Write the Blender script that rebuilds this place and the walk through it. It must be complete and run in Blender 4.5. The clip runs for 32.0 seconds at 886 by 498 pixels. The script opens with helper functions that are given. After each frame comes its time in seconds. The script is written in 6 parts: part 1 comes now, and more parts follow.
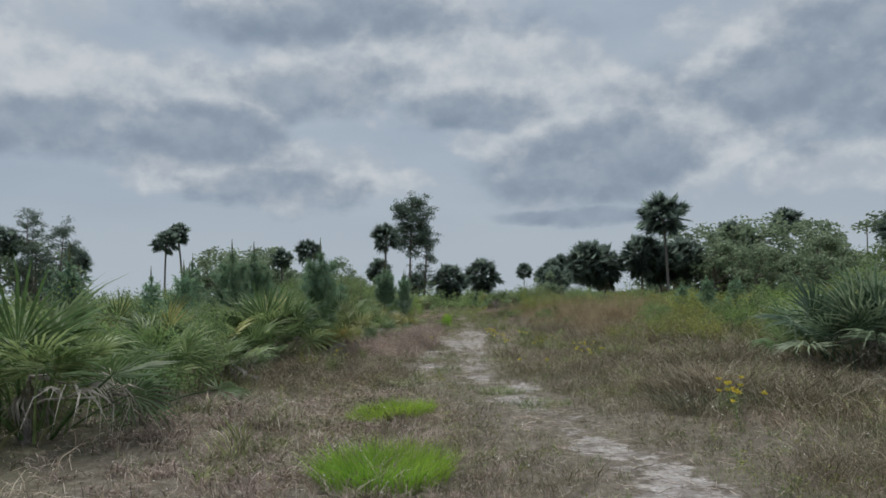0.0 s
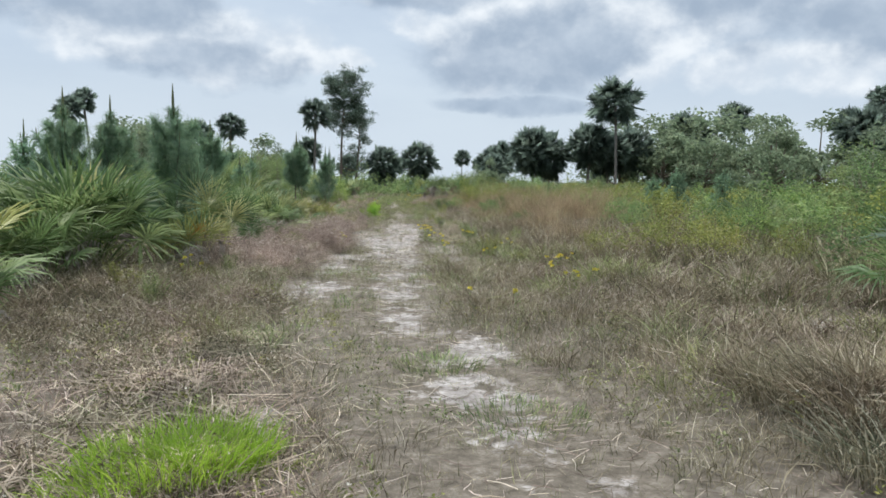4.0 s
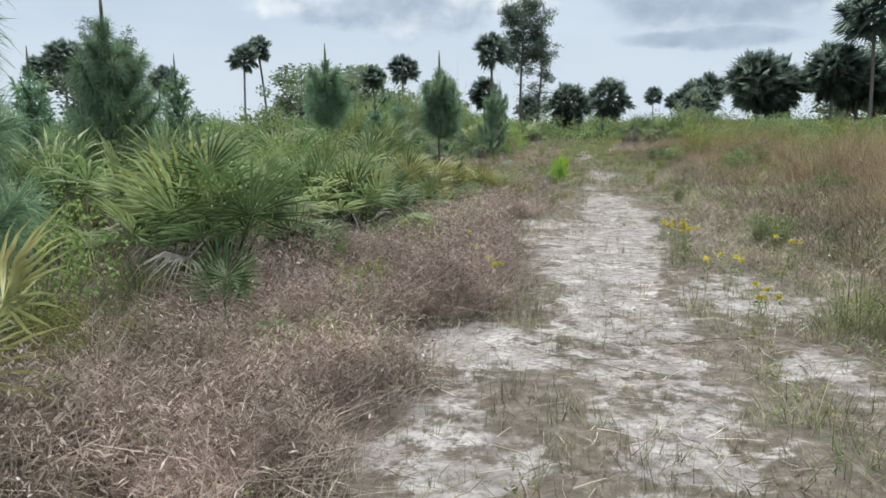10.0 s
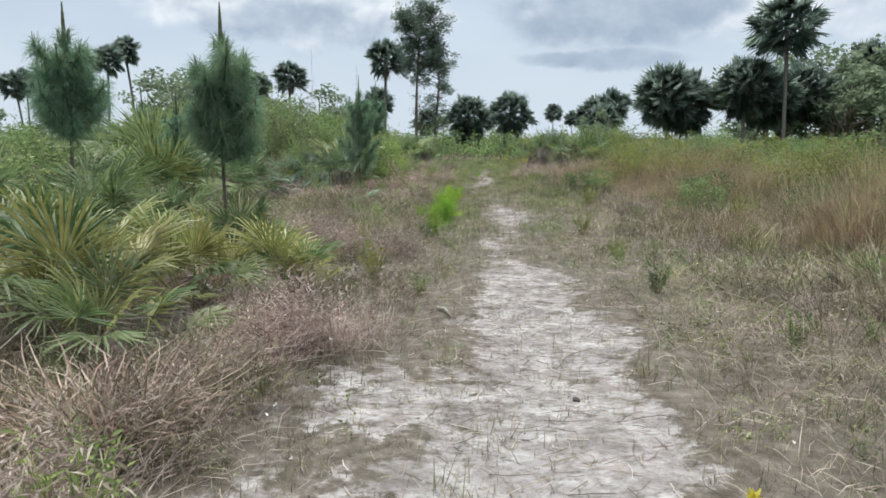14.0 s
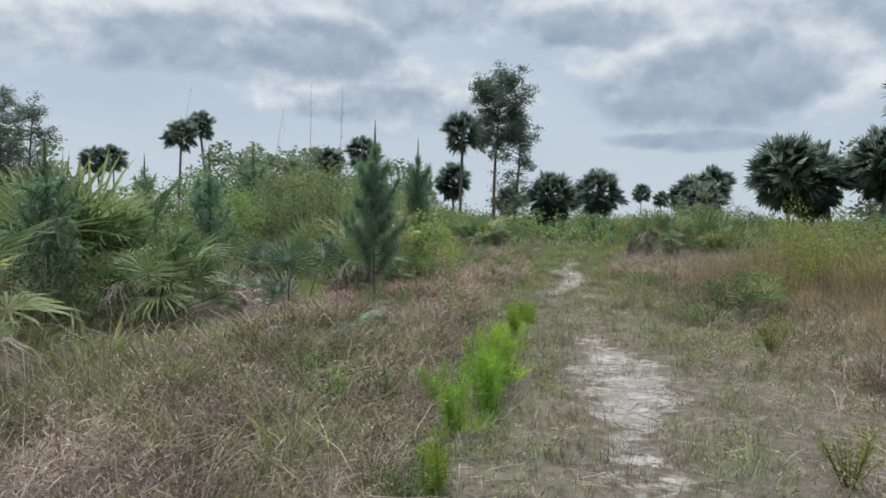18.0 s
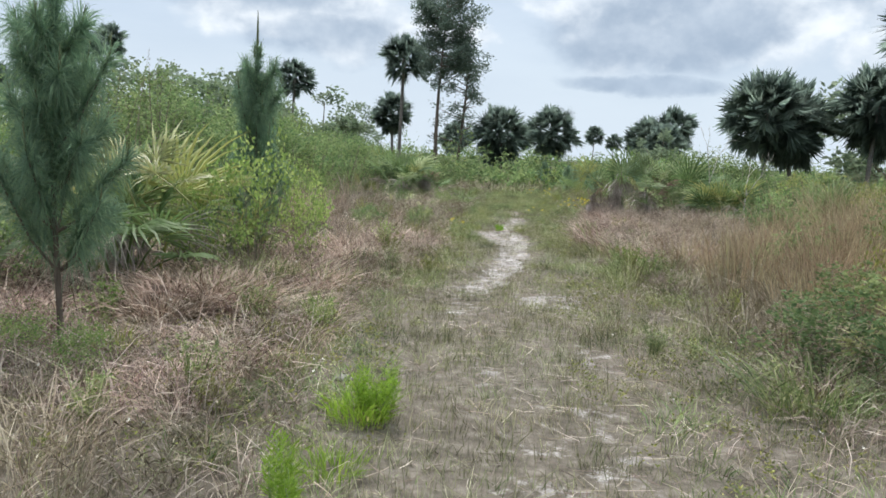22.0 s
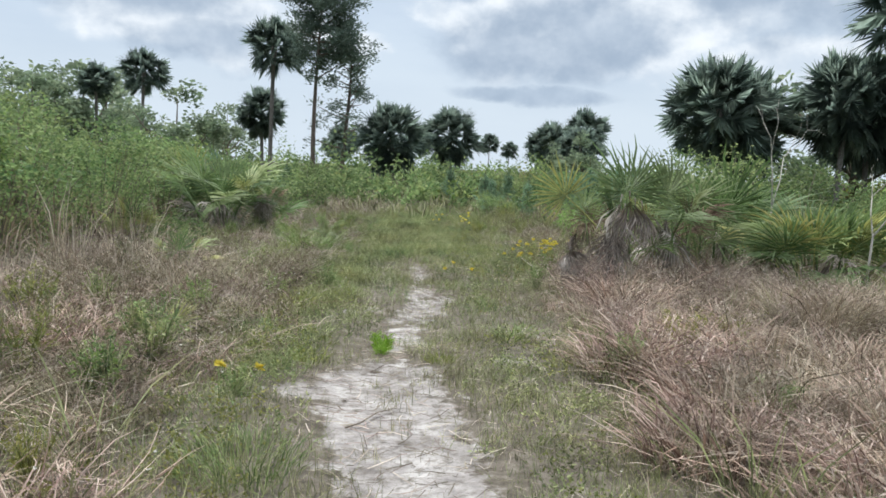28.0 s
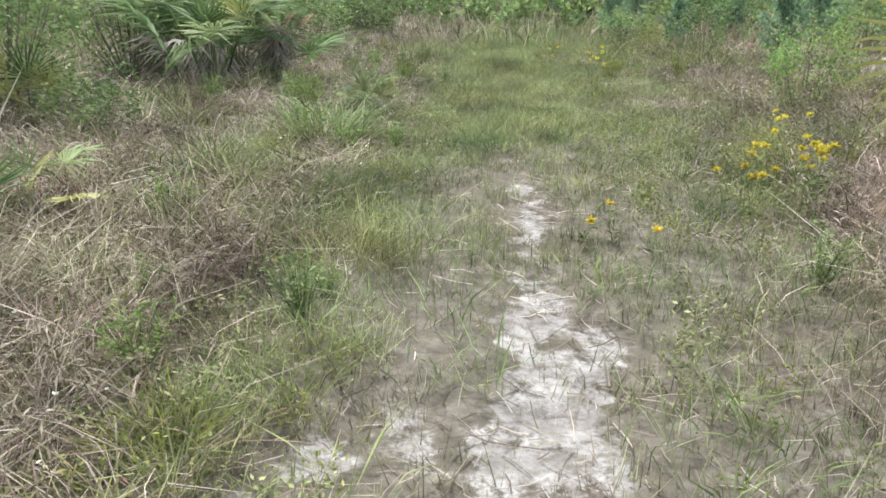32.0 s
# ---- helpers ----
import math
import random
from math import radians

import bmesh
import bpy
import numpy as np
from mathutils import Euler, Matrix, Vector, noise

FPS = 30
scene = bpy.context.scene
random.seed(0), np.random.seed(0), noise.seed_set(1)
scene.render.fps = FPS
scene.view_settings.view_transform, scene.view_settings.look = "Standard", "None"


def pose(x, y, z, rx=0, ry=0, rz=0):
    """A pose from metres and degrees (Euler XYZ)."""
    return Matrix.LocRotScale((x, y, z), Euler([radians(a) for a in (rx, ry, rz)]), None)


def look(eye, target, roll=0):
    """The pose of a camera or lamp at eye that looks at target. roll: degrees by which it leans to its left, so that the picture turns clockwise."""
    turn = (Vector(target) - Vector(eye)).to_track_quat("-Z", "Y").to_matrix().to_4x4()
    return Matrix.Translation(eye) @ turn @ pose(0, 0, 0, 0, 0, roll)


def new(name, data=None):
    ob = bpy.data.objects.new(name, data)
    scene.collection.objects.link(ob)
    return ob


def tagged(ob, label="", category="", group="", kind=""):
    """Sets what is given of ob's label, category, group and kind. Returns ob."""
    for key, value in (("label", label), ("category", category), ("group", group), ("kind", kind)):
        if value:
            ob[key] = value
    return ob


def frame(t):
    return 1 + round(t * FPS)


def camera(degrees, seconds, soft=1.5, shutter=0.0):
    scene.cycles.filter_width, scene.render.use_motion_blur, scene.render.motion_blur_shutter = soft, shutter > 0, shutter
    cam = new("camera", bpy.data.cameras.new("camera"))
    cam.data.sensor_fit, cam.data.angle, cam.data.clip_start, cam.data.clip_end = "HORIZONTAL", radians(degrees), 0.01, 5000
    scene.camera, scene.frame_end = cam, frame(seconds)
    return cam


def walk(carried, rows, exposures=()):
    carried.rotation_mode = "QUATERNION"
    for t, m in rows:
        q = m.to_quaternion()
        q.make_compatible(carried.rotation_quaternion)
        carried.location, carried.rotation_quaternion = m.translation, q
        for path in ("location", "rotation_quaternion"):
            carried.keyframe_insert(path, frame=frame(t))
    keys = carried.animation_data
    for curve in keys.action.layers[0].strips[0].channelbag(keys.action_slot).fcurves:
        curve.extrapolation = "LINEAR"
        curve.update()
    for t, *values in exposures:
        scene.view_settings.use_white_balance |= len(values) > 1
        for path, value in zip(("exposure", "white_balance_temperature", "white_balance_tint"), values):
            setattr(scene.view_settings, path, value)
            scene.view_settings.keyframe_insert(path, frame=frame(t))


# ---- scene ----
cam = camera(61.4, 32.0, soft=1.65)
# seconds, x, y, z, tilt, roll, heading
PATH = [
    (0.0, 0.00, 0.00, 1.453, 93.54, 1.31, -2.90),
    (0.5, 0.09, 0.65, 1.453, 91.46, 1.41, -9.98),
    (1.0, 0.21, 1.29, 1.450, 88.06, -0.35, -19.09),
    (1.5, 0.30, 1.94, 1.472, 86.29, -2.48, -32.08),
    (2.0, 0.46, 2.56, 1.476, 86.53, -3.05, -44.88),
    (2.5, 0.59, 3.22, 1.458, 86.10, -2.22, -48.96),
    (3.0, 0.62, 3.97, 1.424, 84.91, -1.89, -42.17),
    (3.5, 0.59, 4.73, 1.419, 83.76, 0.57, -16.56),
    (4.0, 0.63, 5.46, 1.433, 84.77, -0.89, -7.75),
    (4.5, 0.73, 6.16, 1.445, 86.15, -1.60, 0.35),
    (5.0, 0.86, 6.84, 1.450, 87.09, -0.79, 5.35),
    (5.5, 0.99, 7.53, 1.451, 87.56, -0.11, 8.23),
    (6.0, 1.09, 8.22, 1.448, 87.55, 0.62, 9.97),
    (6.5, 1.14, 8.94, 1.441, 87.02, 1.77, 11.54),
    (7.0, 1.10, 9.69, 1.433, 85.95, 2.35, 13.91),
    (7.5, 1.06, 10.46, 1.428, 84.82, 2.55, 14.39),
    (8.0, 0.99, 11.25, 1.441, 83.96, 1.68, 13.21),
    (8.5, 0.95, 12.04, 1.457, 83.26, 0.68, 10.59),
    (9.0, 0.94, 12.83, 1.460, 82.62, 0.57, 8.30),
    (9.5, 0.93, 13.65, 1.455, 81.59, 0.62, 6.77),
    (10.0, 0.91, 14.50, 1.454, 80.46, 0.73, 6.03),
    (10.5, 0.91, 15.36, 1.460, 79.48, 0.56, 6.09),
    (11.0, 0.97, 16.22, 1.466, 78.82, -0.32, 6.39),
    (11.5, 1.05, 17.08, 1.472, 81.12, 0.81, 6.88),
    (12.0, 1.14, 17.92, 1.468, 81.99, 0.92, 8.91),
    (12.5, 1.22, 18.76, 1.457, 83.91, 2.23, 4.91),
    (13.0, 1.30, 19.62, 1.453, 85.88, 1.97, 2.02),
    (13.5, 1.41, 20.48, 1.435, 82.31, 2.01, -1.89),
    (14.0, 1.53, 21.32, 1.429, 81.51, -0.09, -1.28),
    (14.5, 1.60, 22.16, 1.436, 81.61, -0.61, 1.32),
    (15.0, 1.62, 23.04, 1.444, 81.41, -0.31, 3.06),
    (15.5, 1.61, 23.94, 1.449, 81.46, 0.18, 4.06),
    (16.0, 1.60, 24.83, 1.450, 82.27, 0.94, 4.44),
    (16.5, 1.63, 25.71, 1.451, 84.36, 1.65, 4.33),
    (17.0, 1.73, 26.54, 1.454, 88.25, -0.10, 3.83),
    (17.5, 1.86, 27.35, 1.454, 88.38, -0.45, 3.64),
    (18.0, 1.99, 28.15, 1.461, 87.46, -0.82, 5.12),
    (18.5, 2.05, 28.95, 1.455, 87.62, 0.87, 3.83),
    (19.0, 2.11, 29.73, 1.439, 87.07, 1.38, 2.56),
    (19.5, 2.16, 30.54, 1.446, 86.65, 0.19, 2.44),
    (20.0, 2.26, 31.35, 1.453, 86.49, -0.82, 2.78),
    (20.5, 2.32, 32.11, 1.440, 86.40, -1.61, 2.84),
    (21.0, 2.41, 32.91, 1.446, 86.77, -2.00, 2.06),
    (21.5, 2.50, 33.68, 1.442, 84.71, -1.92, -0.80),
    (22.0, 2.63, 34.46, 1.457, 82.81, -2.67, 1.45),
    (22.5, 2.73, 35.21, 1.459, 83.13, -2.34, 3.81),
    (23.0, 2.85, 35.95, 1.462, 83.64, -2.19, 5.35),
    (23.5, 2.89, 36.73, 1.462, 83.24, -1.58, 7.19),
    (24.0, 2.93, 37.55, 1.466, 84.52, -3.19, 10.73),
    (24.5, 2.94, 38.40, 1.454, 84.83, -2.57, 10.15),
    (25.0, 2.97, 39.30, 1.450, 84.70, -0.90, 10.31),
    (25.5, 3.01, 40.21, 1.452, 84.35, -0.35, 10.49),
    (26.0, 3.06, 41.10, 1.458, 83.99, -1.09, 9.94),
    (26.5, 3.09, 41.94, 1.462, 83.84, -2.49, 7.94),
    (27.0, 3.12, 42.68, 1.451, 84.13, -1.48, 3.75),
    (27.5, 3.15, 43.34, 1.437, 82.81, -2.81, -1.90),
    (28.0, 3.23, 44.03, 1.424, 83.83, -2.41, -6.62),
    (28.5, 3.32, 44.73, 1.415, 82.16, -1.24, -5.30),
    (29.0, 3.41, 45.44, 1.440, 80.20, -1.92, -4.73),
    (29.5, 3.44, 46.08, 1.452, 78.33, -3.81, 0.85),
    (30.0, 3.39, 46.69, 1.447, 74.44, -4.46, 1.74),
    (30.5, 3.45, 47.32, 1.446, 71.04, -3.69, -0.11),
    (31.0, 3.51, 47.97, 1.458, 69.87, -2.44, -1.70),
    (31.5, 3.58, 48.67, 1.458, 69.17, -1.99, -1.65),
    (32.0, 3.58, 49.38, 1.452, 69.34, -1.03, 0.47),
]
# brighter where the walker looks down at the ground
EXPOSURES = [(0.0, -0.65), (1.0, -0.4), (2.0, -0.2), (3.0, -0.2), (4.0, 0.05), (6.0, 0.0), (7.0, -0.15), (8.0, 0.05), (9.0, 0.15), (10.0, 0.05), (11.0, 0.35), (12.0, 0.1), (13.0, -0.1), (14.0, 0.05), (17.0, 0.05), (18.0, -0.2), (20.0, -0.1), (21.0, 0.0), (22.0, 0.2), (24.0, 0.04), (27.0, 0.05), (28.0, 0.15), (29.0, 0.25), (30.0, 0.45), (31.0, 0.55), (32.0, 0.55)]
walk(cam, [(row[0], pose(*row[1:])) for row in PATH], [(t, stops, 6200, 8) for t, stops in EXPOSURES])

# ---- world: hazy sky with broken cumulus, soft high sun ----
SUN_AZ, SUN_EL = -20.0, 64.0
world = bpy.data.worlds.new("sky")
scene.world = world
world.use_nodes = True
wt = world.node_tree
wt.nodes.clear()


def wmath(op, a, b=None, c=None, clamp=False):
    n = wt.nodes.new("ShaderNodeMath")
    n.operation, n.use_clamp = op, clamp
    for i, s in enumerate((a, b, c)):
        if s is None:
            continue
        if isinstance(s, (int, float)):
            n.inputs[i].default_value = s
        else:
            wt.links.new(s, n.inputs[i])
    return n.outputs[0]


def wmix(fac, a, b):
    n = wt.nodes.new("ShaderNodeMix")
    n.data_type = "RGBA"
    for i, s in ((0, fac), (6, a), (7, b)):
        if isinstance(s, tuple):
            n.inputs[i].default_value = (*s, 1)
        elif isinstance(s, (int, float)):
            n.inputs[i].default_value = s
        else:
            wt.links.new(s, n.inputs[i])
    return n.outputs[2]


coords = wt.nodes.new("ShaderNodeTexCoord")
split = wt.nodes.new("ShaderNodeSeparateXYZ")
wt.links.new(coords.outputs["Generated"], split.inputs[0])
nishita = wt.nodes.new("ShaderNodeTexSky")
nishita.sky_type, nishita.sun_disc = "NISHITA", False
nishita.sun_elevation, nishita.sun_rotation = radians(SUN_EL), radians(SUN_AZ)
nishita.dust_density = 2.0
blue = wt.nodes.new("ShaderNodeVectorMath")
blue.operation = "SCALE"
wt.links.new(nishita.outputs[0], blue.inputs[0])
blue.inputs["Scale"].default_value = 0.1


def wnoise(scale, detail, rough, squash=2.2):
    m = wt.nodes.new("ShaderNodeMapping")
    m.inputs["Scale"].default_value = (1, 1, squash)
    wt.links.new(coords.outputs["Generated"], m.inputs[0])
    n = wt.nodes.new("ShaderNodeTexNoise")
    n.inputs["Scale"].default_value, n.inputs["Detail"].default_value, n.inputs["Roughness"].default_value = scale, detail, rough
    wt.links.new(m.outputs[0], n.inputs["Vector"])
    return n


wisp = wnoise(3.2, 5.0, 0.55, 3.5)
warp = wnoise(5.5, 6.0, 0.55, 1.6)
warp_x = wt.nodes.new("ShaderNodeSeparateColor")
wt.links.new(warp.outputs["Color"], warp_x.inputs[0])
az = wmath("MULTIPLY", wmath("ARCTAN2", split.outputs[0], split.outputs[1]), 57.2958)
el = wmath("MULTIPLY", wmath("ARCSINE", split.outputs[2]), 57.2958)
az = wmath("MULTIPLY_ADD", wmath("SUBTRACT", warp_x.outputs[0], 0.5), 14.0, az)
el = wmath("MULTIPLY_ADD", wmath("SUBTRACT", warp_x.outputs[1], 0.5), 5.0, el)


def cloud_field(blobs, lift):
    """The strongest of a set of soft ellipses (azimuth, elevation, half width, half height in degrees), looked up so many degrees higher."""
    best = None
    for a, e, w, h in blobs:
        w, h = w * 1.2, h * 1.25
        da = wmath("MULTIPLY", wmath("SUBTRACT", az, a), 1 / w)
        de = wmath("MULTIPLY", wmath("SUBTRACT", el, e - lift), 1 / h)
        d = wmath("SUBTRACT", 1.0, wmath("MULTIPLY_ADD", da, da, wmath("MULTIPLY", de, de)))
        best = d if best is None else wmath("MAXIMUM", best, d)
    return wmath("MAXIMUM", best, -1.6)


def billows(lift):
    """Heaped cloud relief at that many degrees above the line of sight, about -0.5 to 0.5."""
    up = wt.nodes.new("ShaderNodeVectorMath")
    up.operation = "ADD"
    up.inputs[1].default_value = (0.0, 0.0, lift * 0.0175)
    wt.links.new(coords.outputs["Generated"], up.inputs[0])
    total = None
    for scale, detail, rough, squash, weight in ((8.0, 5.0, 0.5, 1.5, 1.3), (19.0, 6.0, 0.55, 1.2, 0.9)):
        m = wt.nodes.new("ShaderNodeMapping")
        m.inputs["Scale"].default_value = (1, 1, squash)
        wt.links.new(up.outputs[0], m.inputs[0])
        n = wt.nodes.new("ShaderNodeTexNoise")
        n.inputs["Scale"].default_value, n.inputs["Detail"].default_value, n.inputs["Roughness"].default_value = scale, detail, rough
        wt.links.new(m.outputs[0], n.inputs["Vector"])
        term = wmath("MULTIPLY", wmath("SUBTRACT", n.outputs[0], 0.5), weight)
        total = term if total is None else wmath("ADD", total, term)
    return total


def wsmooth(value, lo, hi):
    n = wt.nodes.new("ShaderNodeMapRange")
    n.interpolation_type = "SMOOTHSTEP"
    n.inputs[1].default_value, n.inputs[2].default_value = lo, hi
    wt.links.new(value, n.inputs[0])
    return n.outputs[0]


WHITE = [(-22.8, 15.2, 5.0, 3.0), (-15.8, 9.6, 4.5, 1.5), (-0.4, 18.6, 8.0, 3.6), (8.5, 17.0, 6.0, 2.6), (13.0, 14.5, 5.5, 3.0),
         (31.0, 17.0, 6.0, 3.0), (6.6, 11.2, 3.2, 1.5), (-7.0, 9.8, 4.2, 2.2), (-1.9, 8.4, 2.2, 1.1), (-27.5, 17.0, 6.0, 3.4),
         (42.6, 5.1, 4.2, 1.6), (33.0, 8.2, 5.5, 1.7), (66.0, 11.0, 8.5, 5.0), (23.0, 12.0, 4.5, 4.5), (-40.0, 14.0, 9.0, 4.0)]
GREY = [(-6.5, 16.0, 6.6, 1.8), (4.4, 14.3, 5.2, 1.6), (12.4, 9.2, 7.6, 2.1), (28.5, 13.9, 9.0, 2.8), (34.0, 17.6, 6.0, 2.2),
        (-26.0, 12.2, 6.8, 1.9), (-13.8, 11.8, 6.0, 2.2), (-9.6, 8.2, 5.0, 1.7), (41.0, 11.2, 14.0, 2.4), (58.6, 9.5, 4.2, 2.8),
        (71.0, 9.0, 3.8, 4.6), (-2.0, 20.5, 12.0, 1.8), (-44.0, 11.0, 9.0, 2.2), (13.0, 5.9, 5.0, 0.7), (50.0, 20.0, 14.0, 2.5), (15.5, 10.6, 7.5, 1.8)]
# every grey base carries a sunlit head above it
HEADS = [(a + 0.6, e + 0.55 * h + 0.7, w * 0.95, h * 1.35 + 0.5) for a, e, w, h in GREY if h > 1.0]
here, above = billows(0.0), billows(1.3)
# all round the broken cloud goes on; overhead, out of view, brightened as fill
rest = wmath("SUBTRACT", wisp.outputs[0], 0.52)
body = wmath("MULTIPLY_ADD", here, 1.5, wmath("MAXIMUM", cloud_field(WHITE, 0.0), cloud_field(HEADS, 0.0)))
base_body = wmath("MULTIPLY_ADD", above, 1.35, cloud_field(GREY, 0.0))
# lit edges: where the cloud thins out upwards
rim = wmath("SUBTRACT", here, above)

veil = wmix(wsmooth(wisp.outputs[0], 0.32, 0.7), (0.575, 0.65, 0.75), (0.665, 0.735, 0.815))
base_sky = wmix(0.85, blue.outputs[0], veil)
base_sky = wmix(wmath("MULTIPLY", wsmooth(el, 10.0, 1.5), 0.8), base_sky, (0.675, 0.74, 0.805))
# unseen overhead cloud, far brighter than the rest, added to soften shadows
base_sky = wmix(wmath("MULTIPLY", wsmooth(el, 28.0, 50.0), wsmooth(rest, -0.2, 0.05)), base_sky, (1.65, 1.66, 1.68))
lit = wmix(wsmooth(rim, -0.28, 0.3), (0.65, 0.705, 0.775), (0.91, 0.925, 0.94))
with_white = wmix(wmath("MULTIPLY", wsmooth(body, -0.25, 0.75), 0.95), base_sky, lit)
shaded = wmix(wsmooth(rim, -0.35, 0.4), (0.33, 0.405, 0.51), (0.46, 0.535, 0.635))
with_grey = wmix(wmath("MULTIPLY", wsmooth(base_body, -0.35, 1.0), 0.85), with_white, shaded)
backdrop = wt.nodes.new("ShaderNodeBackground")
wt.links.new(with_grey, backdrop.inputs[0])
backdrop.inputs[1].default_value = 1.0
wout = wt.nodes.new("ShaderNodeOutputWorld")
wt.links.new(backdrop.outputs[0], wout.inputs[0])

sun_data = bpy.data.lights.new("sun", "SUN")
sun_data.energy, sun_data.angle, sun_data.color = 3.3, radians(14), (1.0, 0.95, 0.87)
sun = new("sun", sun_data)
sun_dir = Vector((math.sin(radians(SUN_AZ)) * math.cos(radians(SUN_EL)), math.cos(radians(SUN_AZ)) * math.cos(radians(SUN_EL)), math.sin(radians(SUN_EL))))
sun.matrix_world = look(sun_dir * 60, (0, 0, 0))

# ---- materials ----


def shader(name):
    m = bpy.data.materials.new(name)
    m.use_nodes = True
    return m, m.node_tree, m.node_tree.nodes["Principled BSDF"], m.node_tree.nodes["Material Output"]


def ramp_node(nt, stops):
    r = nt.nodes.new("ShaderNodeValToRGB")
    while len(r.color_ramp.elements) < len(stops):
        r.color_ramp.elements.new(0.5)
    for e, (p, c) in zip(r.color_ramp.elements, stops):
        e.position, e.color = p, (*c, 1)
    return r


def leaf_material(name, stops, source="island", glow=0.3, rough=0.5, spec=0.4, grain=30.0, patchy=0.3, patch=0.55):
    """Leaf tissue: its colour varies from leaf to leaf and a little along it; some light passes through."""
    m, nt, bsdf, out = shader(name)
    if source == "island":
        rnd = nt.nodes.new("ShaderNodeNewGeometry").outputs["Random Per Island"]
    else:
        rnd = nt.nodes.new("ShaderNodeObjectInfo").outputs["Random"]
    ramp = ramp_node(nt, stops)
    nt.links.new(rnd, ramp.inputs[0])
    geo = nt.nodes.new("ShaderNodeNewGeometry")
    nz = nt.nodes.new("ShaderNodeTexNoise")
    nz.inputs["Scale"].default_value, nz.inputs["Detail"].default_value = grain, 3.0
    nt.links.new(geo.outputs["Position"], nz.inputs["Vector"])
    hsv = nt.nodes.new("ShaderNodeHueSaturation")
    val = nt.nodes.new("ShaderNodeMapRange")
    val.inputs[1].default_value, val.inputs[2].default_value, val.inputs[3].default_value, val.inputs[4].default_value = 0.3, 0.7, 0.75, 1.25
    nt.links.new(nz.outputs[0], val.inputs[0])
    big = nt.nodes.new("ShaderNodeTexNoise")
    big.inputs["Scale"].default_value, big.inputs["Detail"].default_value = patch, 4.0
    nt.links.new(geo.outputs["Position"], big.inputs["Vector"])
    tone = nt.nodes.new("ShaderNodeMapRange")
    tone.inputs[1].default_value, tone.inputs[2].default_value, tone.inputs[3].default_value, tone.inputs[4].default_value = 0.32, 0.68, 1.0 - patchy, 1.0 + patchy
    nt.links.new(big.outputs[0], tone.inputs[0])
    both = nt.nodes.new("ShaderNodeMath")
    both.operation = "MULTIPLY"
    nt.links.new(val.outputs[0], both.inputs[0])
    nt.links.new(tone.outputs[0], both.inputs[1])
    nt.links.new(both.outputs[0], hsv.inputs["Value"])
    hue = nt.nodes.new("ShaderNodeMapRange")
    hue.inputs[1].default_value, hue.inputs[2].default_value, hue.inputs[3].default_value, hue.inputs[4].default_value = 0.3, 0.7, 0.5 - patchy * 0.06, 0.5 + patchy * 0.06
    split_big = nt.nodes.new("ShaderNodeSeparateColor")
    nt.links.new(big.outputs["Color"], split_big.inputs[0])
    nt.links.new(split_big.outputs[1], hue.inputs[0])
    nt.links.new(hue.outputs[0], hsv.inputs["Hue"])
    nt.links.new(ramp.outputs[0], hsv.inputs["Color"])
    nt.links.new(hsv.outputs[0], bsdf.inputs["Base Color"])
    bsdf.inputs["Roughness"].default_value = rough
    bsdf.inputs["Specular IOR Level"].default_value = spec
    if glow:
        tr = nt.nodes.new("ShaderNodeBsdfTranslucent")
        nt.links.new(hsv.outputs[0], tr.inputs[0])
        mx = nt.nodes.new("ShaderNodeMixShader")
        mx.inputs[0].default_value = glow
        nt.links.new(bsdf.outputs[0], mx.inputs[1])
        nt.links.new(tr.outputs[0], mx.inputs[2])
        nt.links.new(mx.outputs[0], out.inputs[0])
    return m


def bark_material(name, dark, light, scale=18.0, stretch=0.25, bump=0.5):
    m, nt, bsdf, out = shader(name)
    geo = nt.nodes.new("ShaderNodeTexCoord")
    mp = nt.nodes.new("ShaderNodeMapping")
    mp.inputs["Scale"].default_value = (1, 1, stretch)
    nt.links.new(geo.outputs["Object"], mp.inputs[0])
    nz = nt.nodes.new("ShaderNodeTexNoise")
    nz.inputs["Scale"].default_value, nz.inputs["Detail"].default_value, nz.inputs["Roughness"].default_value = scale, 6, 0.65
    nt.links.new(mp.outputs[0], nz.inputs["Vector"])
    r = ramp_node(nt, [(0.3, dark), (0.7, light)])
    nt.links.new(nz.outputs[0], r.inputs[0])
    nt.links.new(r.outputs[0], bsdf.inputs["Base Color"])
    b = nt.nodes.new("ShaderNodeBump")
    b.inputs["Strength"].default_value, b.inputs["Distance"].default_value = bump, 0.02
    nt.links.new(nz.outputs[0], b.inputs["Height"])
    nt.links.new(b.outputs[0], bsdf.inputs["Normal"])
    bsdf.inputs["Roughness"].default_value = 0.9
    return m


FROND = leaf_material("palmetto_green", [(0.0, (0.082, 0.135, 0.05)), (0.5, (0.148, 0.225, 0.085)), (1.0, (0.30, 0.36, 0.155))], "object", 0.42, 0.5, 0.34, 14)
FROND_BLUE = leaf_material("palmetto_blue_green", [(0.0, (0.065, 0.12, 0.07)), (0.6, (0.12, 0.19, 0.11)), (1.0, (0.28, 0.345, 0.22))], "object", 0.4, 0.42, 0.45, 14)
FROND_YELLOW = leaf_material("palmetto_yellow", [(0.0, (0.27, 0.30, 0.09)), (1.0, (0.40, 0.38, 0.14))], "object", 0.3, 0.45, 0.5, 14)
FROND_ORANGE = leaf_material("palmetto_orange", [(0.0, (0.50, 0.20, 0.04)), (1.0, (0.42, 0.24, 0.07))], "object", 0.25, 0.5, 0.4, 9)
